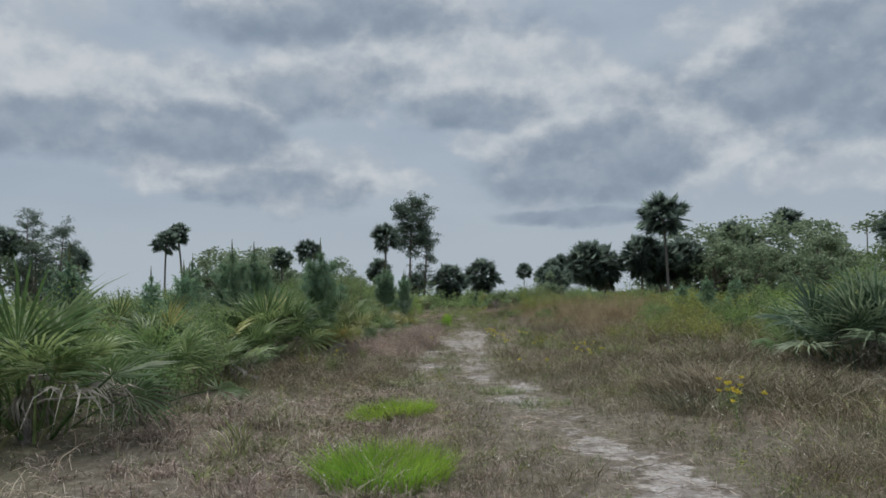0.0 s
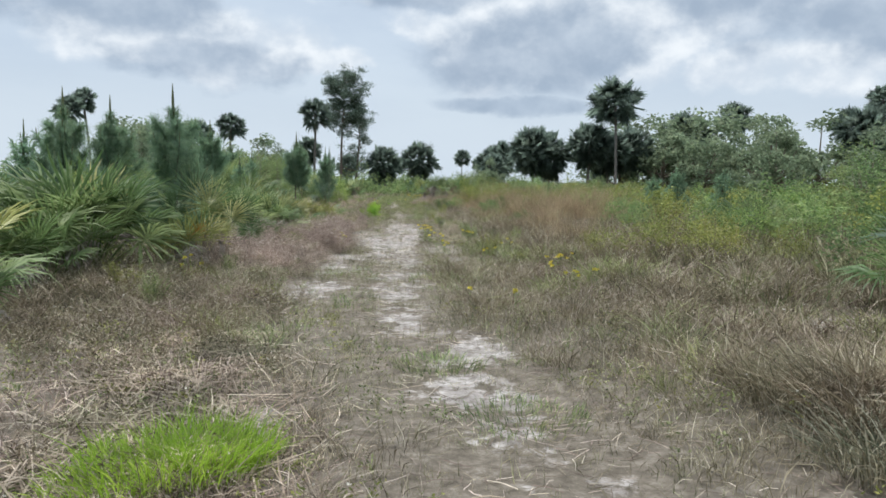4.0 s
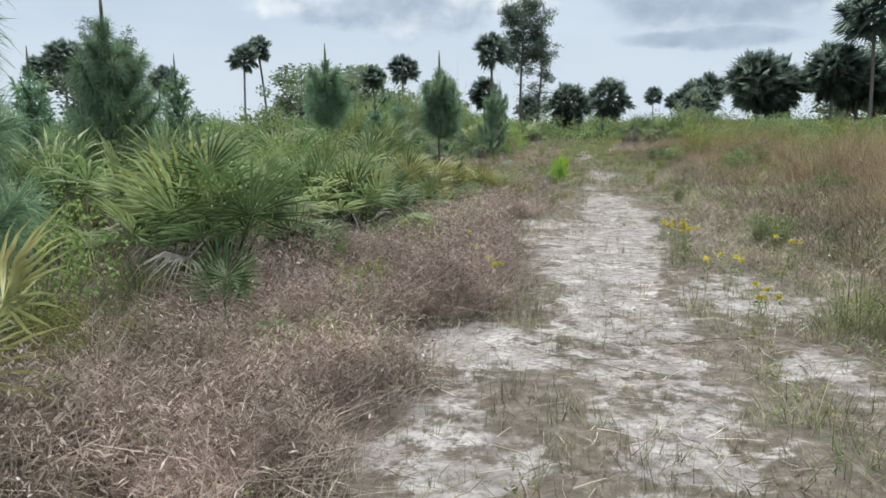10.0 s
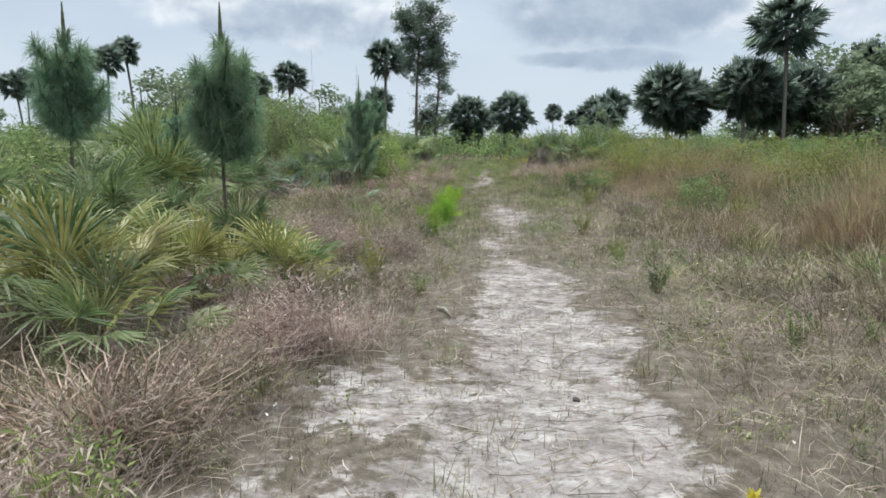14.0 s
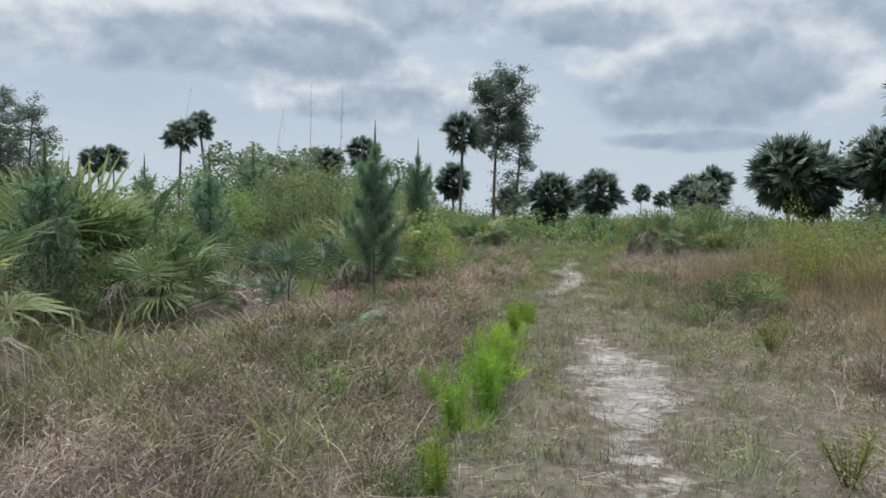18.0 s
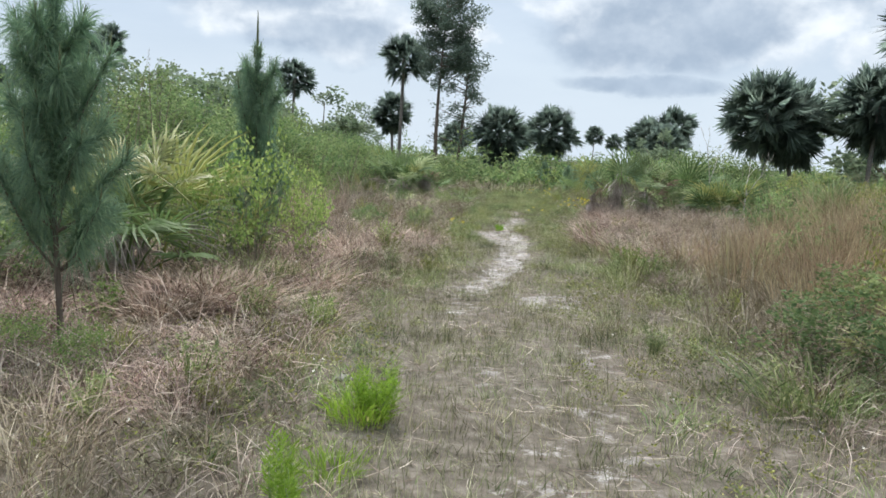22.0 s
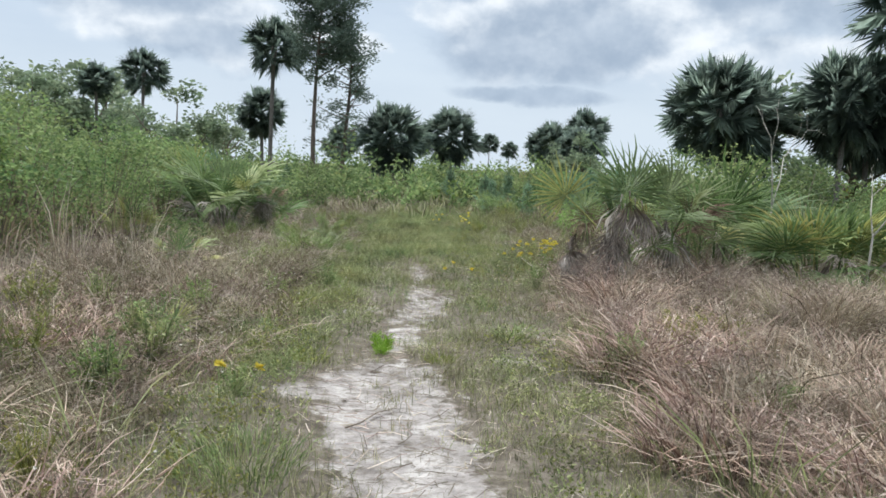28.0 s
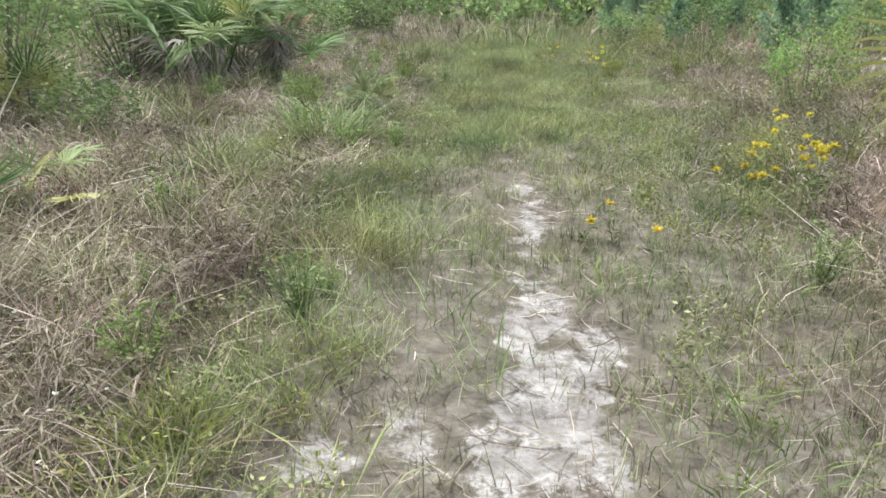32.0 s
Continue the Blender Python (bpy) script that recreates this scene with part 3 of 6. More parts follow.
def palm_crown_mesh(name, seed, count=54, fan=13, low=-0.8, leaf=(0.36, 0.52), width=0.55, sag=(0.25, 0.8)):
    """A ball of arching, twisted fan leaves, radius about one."""
    rs = np.random.default_rng(seed)
    pile = Pile()
    for i in range(count):
        a = i * 2.39996 + rs.normal(0, 0.25)
        e = low + (1.5 - low) * ((i + 0.5) / count) + rs.normal(0, 0.12)
        d = np.array([math.cos(a) * math.cos(e), math.sin(a) * math.cos(e), math.sin(e)])
        t = np.array([-math.sin(a), math.cos(a), 0])
        up = np.cross(t, d)
        roll = rs.normal(0, 1.1)
        t, up = t * math.cos(roll) + up * math.sin(roll), up * math.cos(roll) - t * math.sin(roll)
        hub = d * rs.uniform(0.4, 1.1 - leaf[1] * 0.85)
        w = t * 0.014
        v, f = [hub, -w, w, hub + w, hub - w], [(1, 2, 3), (1, 3, 4), (0, 3, 4)]
        R = rs.uniform(*leaf)
        fold = rs.uniform(0.02, 0.07)
        for k in range(fan + 1):
            th = (k / fan - 0.5) * 4.4
            seg = d * math.cos(th) + t * math.sin(th)
            ln = R * (0.8 + 0.2 * math.cos(th))
            v.append(hub + seg * ln * width * rs.uniform(0.85, 1.1) + up * fold * (1 if k % 2 else -1) - np.array([0, 0, 0.1 * ln]))
            if k < fan:
                th += 2.2 / fan
                seg = d * math.cos(th) + t * math.sin(th)
                v.append(hub + seg * ln * rs.uniform(0.8, 1.15) - np.array([0, 0, rs.uniform(*sag) * ln]))
                n = 5 + 2 * k
                f += [(0, n, n + 2), (n, n + 1, n + 2)]
        pile.add(v, f)
    return pile.mesh(name)


CROWNS = [palm_crown_mesh("crown", s, 50, 30, -1.0, (0.4, 0.52), 0.3, (0.05, 0.35)) for s in (1, 2, 3)]
CROWN_FULL = palm_crown_mesh("crown", 9, 78, 34, -1.3, (0.36, 0.46), 0.3, (0.05, 0.35))


def cabbage_palm(x, y, h, r, lean=0.0, full=False, group="cabbage palms"):
    rs = np.random.default_rng(int(abs(x * 13 + y * 7)))
    base = thing("cabbage_palm", x, y, "dark green cabbage palm with a bare grey trunk" if not full else "low cabbage palm with a dense dark round crown", "palm tree", group)
    th = h - r * 0.85
    a = rs.uniform(0, 6.28)
    s = np.linspace(0, 1, 7)
    off = lean * (s ** 1.6)
    pts = np.c_[np.cos(a) * off, np.sin(a) * off, th * s]
    rad = np.interp(s, [0, 0.1, 0.9, 1], [0.19, 0.125, 0.11, 0.17]) * (0.8 + 0.03 * h)
    v, f = tube(pts, rad, 8)
    part("trunk", tri_mesh("trunk", v, f), PALM_BARK, base)
    mesh = CROWN_FULL if full else CROWNS[rs.integers(3)]
    part("crown", mesh, HAZED_PALM_LEAF, base, at=Matrix.LocRotScale(pts[-1], Euler((0, 0, rs.uniform(0, 6))), (r * 1.15, r * 1.15, r * rs.uniform(1.0, 1.12))))
    return base


# x, y, height, crown radius, lean
for row in [(-2.5, 95.3, 10.6, 2.0, 0.2), (-31.8, 109.3, 12.6, 1.8, 1.0), (-33.2, 105.0, 11.3, 1.9, 0.5), (-13.8, 106.5, 9.7, 2.0, 0.2),
            (-17.5, 107.5, 8.6, 1.6, 0.2), (43.6, 272.0, 12.4, 3.2, 0.3), (49.0, 268.0, 10.2, 2.8, 0.3), (25.9, 72.3, 10.9, 2.5, 0.3), (61.3, 82.9, 12.9, 1.9, 0.4),
            (51.4, 24.3, 12.7, 1.35, 0.6), (52.5, 21.5, 9.2, 1.75, 0.9), (65.1, 37.9, 8.9, 1.7, 0.3), (54.3, 102.4, 12.7, 2.4, 0.4), (49.4, 72.5, 8.9, 1.8, 0.2),
            (-35.7, 50.5, 10.6, 1.6, 1.1), (-29.5, 49.3, 9.4, 2.0, 1.0), (-57.8, 102.6, 10.2, 2.0, 0.4), (-50.3, 95.4, 11.2, 2.3, 0.3),
            (-62.7, 145.4, 12.2, 2.4, 0.6), (-50.2, 119.9, 9.6, 2.0, 0.8), (22.6, 107.3, 6.8, 2.0, 0.2), (51.7, 34.3, 6.2, 1.7, 0.2), (63.1, 52.8, 8.7, 2.2, 0.2)]:
    cabbage_palm(*row)
for row in [(5.5, 89.3, 5.0, 2.2), (11.5, 109.8, 6.5, 2.7), (27.4, 136.0, 7.4, 3.3), (18.7, 74.8, 6.4, 2.3), (20.6, 76.0, 6.0, 2.3),
            (23.8, 74.1, 7.0, 2.35), (26.5, 76.0, 6.5, 2.4), (29.5, 77.0, 6.8, 2.4), (49.4, 28.3, 5.0, 2.2), (47.0, 21.5, 4.8, 1.9),
            (-3.2, 97.0, 6.2, 1.7), (46.9, 66.3, 8.4, 2.4), (36.0, 80.0, 8.6, 2.6), (-38.9, 54.4, 6.9, 2.4), (-37.0, 49.4, 7.6, 2.2), (1.6, 118.0, 5.0, 1.8), (19.5, 98.0, 4.7, 1.7)]:
    cabbage_palm(*row, 0.2, True, "low cabbage palms")

# ---- tall pines and broadleaf trees ----


def old_pine(x, y, h, seed, spread=2.4, clear=0.35, dense=5):
    """A thin, open-crowned pine with clumped needles."""
    rs = np.random.default_rng(seed)
    base = thing("pine_tree", x, y, "tall open-crowned pine with dark clumped needles", "pine tree", "tall pines")
    wood, hair = Pile(), Pile()
    s = np.linspace(0, 1, 9)
    wob = np.c_[np.sin(s * 3 + seed) * 0.25, np.cos(s * 2.3 + seed) * 0.25, s * h]
    wob[:, :2] -= wob[0, :2]
    wood.add(*tube(wob, 0.14 * (1 - s) ** 0.8 + 0.02, 7))
    for i in range(34):
        q = clear + (1 - clear) * (i / 33) ** 0.9
        c = np.array([np.interp(q, s, wob[:, k]) for k in range(3)])
        a, ln = rs.uniform(0, 6.28), spread * rs.uniform(0.4, 1.0) * (0.9 - 0.35 * q) * 1.4
        tip = c + np.array([math.cos(a) * ln, math.sin(a) * ln, ln * rs.uniform(0.1, 0.7)])
        midp = (c + tip) / 2 + np.array([0, 0, -0.05 * ln])
        wood.add(*tube([c, midp, tip], [0.045, 0.03, 0.012], 4))
        for k in range(dense):
            cc = tip + rs.normal(0, 0.3, 3) * min(ln, 1.2) - (tip - c) * rs.uniform(0, 0.45)
            n = 60
            pts = cc + rs.normal(0, 0.26, (n, 3)) * [1, 1, 0.7]
            hair.add(*leaves(pts, 0.4, 0.3, 0.04, rs, 0.1))
    part("trunk", wood.mesh("trunk"), PINE_BARK, base)
    part("crown", hair.mesh("crown"), NEEDLE_FAR, base)
    return base


old_pine(0.7, 89.7, 12.3, 4, 2.9, 0.52, 8)
old_pine(2.3, 92.5, 9.0, 5, 2.2, 0.2, 2)
old_pine(67.0, 59.2, 13.1, 6, 3.0, 0.4, 3)
old_pine(69.5, 57.0, 12.6, 7, 2.6, 0.4, 3)
old_pine(-47.3, 97.2, 12.8, 8, 2.8, 0.3, 3)
old_pine(-44.5, 93.0, 8.0, 9, 2.4, 0.15, 3)
old_pine(-41.6, 92.4, 10.6, 10, 2.4, 0.25, 3)


def tree_meshes(seed):
    """Trunk with limbs, and a lobed crown of small leaves; unit height."""
    rs = np.random.default_rng(seed)
    wood, leaf = Pile(), Pile()
    wood.add(*tube([(0, 0, 0), (0.02, 0.01, 0.2), (0.0, 0.03, 0.45)], [0.035, 0.028, 0.018], 6))
    for i in range(14):
        a, q = i * 2.4 + rs.normal(0, 0.3), rs.uniform(0.08, 0.4)
        ln = rs.uniform(0.22, 0.42)
        tip = np.array([math.cos(a) * ln, math.sin(a) * ln, q + rs.uniform(0.02, 0.45)])
        if i == 0:
            tip = np.array([0.02, 0.0, 0.86])
        wood.add(*tube([(0, 0, q), np.array([tip[0] * 0.5, tip[1] * 0.5, q + (tip[2] - q) * 0.35]), tip], [0.014, 0.01, 0.004], 5))
        for k in range(4):
            c = tip + rs.normal(0, 0.085, 3) * [1, 1, 0.75]
            n = 56
            d = rs.normal(size=(n, 3))
            d /= np.linalg.norm(d, axis=1)[:, None]
            pts = c + d * rs.uniform(0.05, 0.115, (n, 1)) * [1, 1, 0.8]
            leaf.add(*leaves(pts, 0.1, 0.052, 0.016, rs, 0.3))
    return wood.mesh("trunk"), leaf.mesh("crown")


TREES = [tree_meshes(s) for s in (21, 22, 23, 24)]
for i, (x, y, h) in enumerate([(-48.2, 98.9, 11.0), (-23.6, 97.2, 8.2), (-18.7, 108.4, 8.6), (18.1, 93.3, 4.0), (31.7, 74.8, 7.2), (36.6, 78.1, 9.4), (40.2, 70.6, 7.8),
                               (46.4, 72.7, 8.2), (49.9, 64.0, 6.8), (48.1, 52.3, 6.4), (34.9, 80.7, 8.7), (30.0, 82.0, 8.0), (49.3, 66.3, 7.0), (-27.3, 116.0, 9.8),
                               (-21.5, 122.4, 9.8), (-9.5, 99.1, 6.4), (-21.8, 106.1, 8.2), (27.9, 136.7, 7.0), (-11.5, 132.3, 7.6), (42.5, 60.0, 6.2),
                               (38.0, 66.0, 7.0), (33.5, 70.0, 6.4), (44.0, 80.0, 8.8), (54.0, 74.0, 8.4), (58.0, 68.0, 7.4), (56.0, 46.0, 5.2), (-40.0, 52.0, 5.2),]):
    base = thing("broadleaf_tree", x, y, "dark green broadleaf tree with a lobed crown at the field edge", "tree", "trees at the field edge", i * 1.7, h)
    base.scale = (h * (1.0 + 0.25 * math.sin(i * 3)), h * (1.0 + 0.2 * math.cos(i * 5)), h)
    tm = TREES[i % 4]
    part("trunk", tm[0], STEM, base)
    part("crown", tm[1], HAZED_TREE_LEAF, base)

# ---- saw palmettos ----


def frond_mesh(name, seed, petiole, radius, fan, spread, droop, wide=1.0, nod=0.0):
    """One fan leaf: a stalk along +X, then folded pointed segments joined at the hub, the fan nodding by that angle."""
    rs = np.random.default_rng(seed)
    v, f = tube([(0, 0, 0), (petiole * 0.5, 0, 0.04 * petiole), (petiole, 0, 0)], [0.011, 0.008, 0.006], 4)
    v, f = [np.asarray(p) for p in v], list(f)
    h = len(v) - 1
    hub = v[h]
    ahead, face = np.array([math.cos(nod), 0, -math.sin(nod)]), np.array([math.sin(nod), 0, math.cos(nod)])
    for k in range(fan):
        th = (k / (fan - 1) - 0.5) * 2 * spread + rs.normal(0, 0.035)
        half = spread / fan * wide * 0.62
        ln = radius * (0.76 + 0.24 * math.cos(th * 0.8)) * rs.uniform(0.82, 1.1)
        q = 0.4 * ln
        bend = droop * rs.uniform(0.2, 1.9)

        def at(r, t, z):
            return hub + ahead * (math.cos(t) * r) + np.array([0, math.sin(t) * r, 0]) + face * z

        lift = 0.03 * radius + 0.10 * radius * math.cos(th) + rs.normal(0, 0.03) * radius
        n = len(v)
        v += [at(q, th - half, lift - 0.035 * radius), at(q, th, lift), at(q, th + half, lift - 0.035 * radius),
              at(ln * 0.72, th - half * 0.42, lift * 0.8 - bend * radius * 0.3), at(ln * 0.72, th + half * 0.42, lift * 0.8 - bend * radius * 0.3),
              at(ln * (1 - bend * 0.2), th + rs.normal(0, 0.03), lift * 0.5 - bend * radius)]
        f += [(h, n, n + 1), (h, n + 1, n + 2), (n, n + 3, n + 1), (n + 1, n + 3, n + 4), (n + 1, n + 4, n + 2), (n + 3, n + 5, n + 4)]
    return tri_mesh(name, v, f)


FRONDS = [frond_mesh("frond", 31 + i, 0.48, 0.5, f, sp, dr, 0.95, nod) for i, (f, sp, dr, nod) in enumerate([(23, 2.0, 0.06, 0.5), (21, 1.7, 0.12, 0.2), (25, 2.2, 0.08, 0.8), (22, 1.9, 0.04, 0.08), (23, 1.9, 0.2, 0.6)])]
for me in FRONDS:
    me.materials.append(FROND)


def tinted(mesh, material, name="frond"):
    c = mesh.copy()
    c.name = name
    c.materials.clear()
    c.materials.append(material)
    return c


FRONDS_BLUE = [tinted(me, FROND_BLUE) for me in FRONDS]
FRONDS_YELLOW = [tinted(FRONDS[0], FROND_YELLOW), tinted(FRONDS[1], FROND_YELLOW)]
FROND_FIRE = tinted(FRONDS[3], FROND_ORANGE)
DEAD = [frond_mesh("dead_frond", 51 + i, 0.4, 0.42, 13, 1.0, 0.75, 0.55) for i in range(3)]
for me in DEAD:
    me.materials.append(FROND_DEAD)
DEAD_BROWN = tinted(frond_mesh("dead_frond", 57, 0.42, 0.45, 15, 1.1, 0.25, 0.6), FROND_BROWN, "dead_frond")
SKIRTS = [frond_mesh("dead_frond", 61 + i, 0.1, 0.62, 13, 0.75, 0.25, 0.75) for i in range(3)]
for me in SKIRTS:
    me.materials.append(FROND_DEAD)
FAN_BROWN = tinted(frond_mesh("dead_frond", 58, 0.48, 0.5, 24, 2.1, 0.3, 0.8), FROND_BROWN, "dead_frond")
FAN_GOLD = tinted(FRONDS[3], FROND_YELLOW)
STUMP = Pile()
STUMP.add(*tube([(0, 0, -0.05), (0.05, 0.02, 0.1), (0.02, 0.05, 0.24)], [0.09, 0.08, 0.06], 7))
STUMP = STUMP.mesh("stem")
STUMP.materials.append(PALM_BARK)


def palmetto(x, y, h, count, dead=4, yellow=0.04, fire=0, brown=0, spread=1.0, lift=0.0, pool=FRONDS, fans=(), label="green saw palmetto with fan fronds and dead grey skirts"):
    """A saw palmetto: fan leaves on stalks from a low stem, dead leaves hanging below."""
    rs = np.random.default_rng(int(abs(x * 97 + y * 31)) + 5)
    base = thing("saw_palmetto", x, y, label, "saw palmetto", "saw palmettos")
    size = h / 0.98
    part("stem", STUMP, None, base, at=pose(0, 0, 0, 0, 0, rs.uniform(0, 360)) @ Matrix.Diagonal((min(1.0, size * 0.8), min(1.0, size * 0.8), (min(1.0, size * 0.8) if not lift else 1 + lift * 4.2), 1)))
    count, dead = int(count * 1.25), int(dead * 1.8)
    for i in range(count):
        a = i * 137.5 + rs.normal(0, 14)
        e = np.interp(i / max(count - 1, 1), [0, 0.3, 1], [30, 56, 87] if not lift else [18, 46, 86]) + rs.normal(0, 8)
        r = rs.uniform(0, 0.22) * spread * size
        k = size * rs.uniform(0.62, 1.08)
        mesh = pool[rs.integers(len(pool))]
        if rs.random() < yellow:
            mesh = FRONDS_YELLOW[rs.integers(2)]
        if i < fire:
            mesh, e, a, k, r = FROND_FIRE, 64.0, -75.0, size * 0.48, 0.22
        m = pose(math.cos(radians(a)) * r, math.sin(radians(a)) * r, lift + (rs.uniform(0.02, 0.12) if i >= fire else 0.3) * size, rs.normal(0, 22), -e, a)
        part("frond", mesh, None, base, at=m @ Matrix.Diagonal((k, k, k, 1)))
    # fans that stand clear: offset, height of the hub, way they lean, rise and size; then their roll and their own mesh
    for dx, dy, z, a, e, k, *own in fans:
        mesh = own[1] if len(own) > 1 else pool[3 if len(pool) > 3 else 1]
        way = pose(0, 0, 0, rs.normal(0, 8) + (own[0] if own else 0), -e, a)
        at = Vector((dx, dy, z)) - way @ Vector(((0.1 if mesh in SKIRTS else 0.48) * k, 0, 0))
        part("frond" if len(own) < 2 or own[1] == FAN_GOLD else "dead_frond", mesh, None, base, at=Matrix.Translation(at) @ way @ Matrix.Diagonal((k, k, k, 1)))
    for i in range(dead + brown):
        a = rs.uniform(0, 360)
        k = size * rs.uniform(0.45, 0.95)
        mesh, e = ((SKIRTS[rs.integers(3)], rs.uniform(-86, -50)) if lift or i % 2 else (DEAD[rs.integers(3)], rs.uniform(-52, 14))) if i < dead else (DEAD_BROWN, rs.uniform(15, 45))
        if i >= dead:
            a = rs.uniform(-60, 10)
        m = pose(0, 0, lift * rs.uniform(0.8, 1.2) + (0.36 if e < 0 else 0.2) * size, rs.normal(0, 30), -e, a)
        part("dead_frond", mesh, None, base, at=m @ Matrix.Diagonal((k, k, k, 1)))
    return base


# x, y, height, live fronds, dead fronds
for row in [(-3.9, 8.0, 1.85, 20, 5), (-3.4, 10.6, 1.3, 14, 5), (-3.0, 12.8, 1.1, 12, 5), (-3.1, 15.0, 1.2, 15, 5), (-4.4, 13.4, 1.6, 16, 4), (-2.95, 16.3, 1.75, 30, 8),
            (-3.7, 14.6, 1.3, 16, 4), (-2.5, 21.4, 1.55, 18, 5), (-1.75, 24.3, 1.4, 18, 4), (-1.05, 22.9, 1.2, 11, 8), (-1.5, 23.2, 1.3, 12, 6),
            (-3.2, 23.5, 1.5, 16, 4), (-1.0, 20.9, 0.75, 10, 4), (-0.5, 25.9, 0.85, 11, 14, 0.6), (-1.0, 26.5, 1.15, 13, 12, 0.55), (-1.7, 27.6, 1.25, 15, 8, 0.5), (-0.35, 27.3, 0.95, 11, 8, 0.5),
            (-2.2, 29.5, 1.35, 14, 4), (-0.6, 29.9, 0.85, 14, 7), (-1.8, 30.9, 0.9, 12, 4),
            (-2.65, 37.6, 1.45, 16, 4), (-2.6, 33.2, 1.75, 16, 3), (-0.75, 41.9, 1.7, 20, 5), (-2.2, 43.2, 1.5, 14, 3), (-4.0, 19.2, 1.6, 16, 3), (-5.2, 16.5, 1.6, 16, 3),
            (-4.8, 25.8, 1.5, 15, 3), (-3.6, 28.2, 1.5, 15, 3), (-5.4, 21.8, 1.6, 15, 3), (-4.6, 31.5, 1.5, 14, 3), (-4.2, 35.4, 1.6, 14, 3), (-5.0, 39.5, 1.6, 14, 3),
            (5.6, 39.2, 0.75, 5, 2, 0.5), (8.6, 54.6, 1.75, 18, 3), (10.4, 22.2, 1.35, 16, 3), (10.8, 51.2, 1.5, 14, 3),
            (0.75, 58.6, 1.9, 16, 8), (-0.4, 60.5, 1.6, 14, 4), (6.9, 12.4, 1.3, 12, 3), (-6.5, 11.5, 1.6, 14, 3), (-7.0, 18.6, 1.6, 14, 3), (-6.6, 28.5, 1.6, 14, 3)]:
    palmetto(*row)
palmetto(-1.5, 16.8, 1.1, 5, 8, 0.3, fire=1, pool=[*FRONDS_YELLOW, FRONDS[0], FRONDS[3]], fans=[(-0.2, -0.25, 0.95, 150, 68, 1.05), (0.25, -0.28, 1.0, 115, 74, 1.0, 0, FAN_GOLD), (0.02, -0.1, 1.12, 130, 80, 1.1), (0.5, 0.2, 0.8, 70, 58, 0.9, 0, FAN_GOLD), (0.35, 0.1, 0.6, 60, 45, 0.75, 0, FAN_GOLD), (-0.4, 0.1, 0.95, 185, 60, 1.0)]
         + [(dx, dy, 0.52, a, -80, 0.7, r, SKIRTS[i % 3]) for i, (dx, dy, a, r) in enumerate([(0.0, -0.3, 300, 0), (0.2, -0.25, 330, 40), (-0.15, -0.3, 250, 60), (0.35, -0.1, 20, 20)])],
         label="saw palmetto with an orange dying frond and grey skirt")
palmetto(-0.95, 23.8, 1.1, 13, 10, 0.1, brown=4, label="saw palmetto with a brown broken frond at its foot")
palmetto(0.28, 27.85, 0.85, 14, 5, 0.6, label="small yellowing saw palmetto in dry grass")
palmetto(-1.8, 20.85, 1.4, 14, 8, fans=[(0.0, -0.1, 1.05, 95, 72, 1.05), (0.45, 0.0, 0.95, 60, 60, 0.95), (-0.5, 0.1, 1.1, 130, 65, 1.0), (0.25, -0.3, 0.7, 80, 50, 0.8)], label="green saw palmetto with broad open fans")
palmetto(-0.95, 18.95, 0.7, 2, 4, fans=[(0.0, 0.0, 0.5, 90, 80, 0.7), (0.08, 0.0, 0.42, 40, 66, 0.6), (-0.1, 0.05, 0.4, 150, 62, 0.6)], label="small upright saw palmetto in dry weeds")
palmetto(-0.35, 36.1, 1.1, 2, 2, pool=FRONDS_BLUE, fans=[(0.0, -0.1, 0.93, 92, 76, 0.85), (-0.42, 0.2, 0.95, 140, 58, 0.7), (-0.15, -0.1, 0.6, 60, 50, 0.55)], label="blue-green saw palmetto with upright open fans")
palmetto(-0.05, 36.25, 1.0, 1, 3, pool=FRONDS_BLUE, fans=[(0.03, -0.15, 0.97, 60, 62, 0.9), (0.15, 0.15, 0.8, 20, 55, 0.6)], label="blue-green saw palmetto with two broad fans")
palmetto(-1.65, 38.0, 0.95, 4, 14, pool=FRONDS_BLUE, label="saw palmetto with a ragged skirt of bleached dead fronds")
palmetto(0.02, 40.75, 1.1, 0, 0, 0.5, pool=[*FRONDS_YELLOW, FRONDS[0]], fans=[(0.1, -0.2, 1.2, 170, 35, 0.85), (0.2, 0.15, 1.12, 20, 20, 0.75), (-0.3, 0.0, 1.25, 150, 55, 0.85), (-0.1, 0.3, 1.3, 80, 60, 0.8)], label="saw palmetto with yellowing fronds before young pines")
palmetto(-0.1, 43.4, 1.1, 5, 2, 0.8, fans=[(0.0, -0.1, 1.0, 30, 35, 0.8), (0.1, 0.0, 1.02, 150, 40, 0.8)], pool=[*FRONDS_YELLOW, FRONDS[0]], label="small yellowing saw palmetto below young pines")
palmetto(-4.54, 38.8, 2.3, 32, 8, 0.05, spread=1.6, label="tall dense green saw palmetto with stiff fan fronds")
palmetto(-3.35, 40.21, 0.75, 12, 6, 0.1)
palmetto(-2.08, 40.94, 1.1, 16, 9, pool=FRONDS_BLUE, label="blue-green saw palmetto with hanging dead fronds")
palmetto(7.45, 11.2, 1.85, 56, 16, 0.02, spread=2.3, pool=FRONDS_BLUE, fans=[(-0.5, -0.75, 0.95, 40, 68, 1.3), (-0.9, 0.2, 0.8, 100, 60, 1.2), (0.1, -1.0, 0.85, 10, 62, 1.2), (-0.5, -0.3, 1.3, 50, 75, 1.2)], label="large dense blue-green saw palmetto with grey skirt")
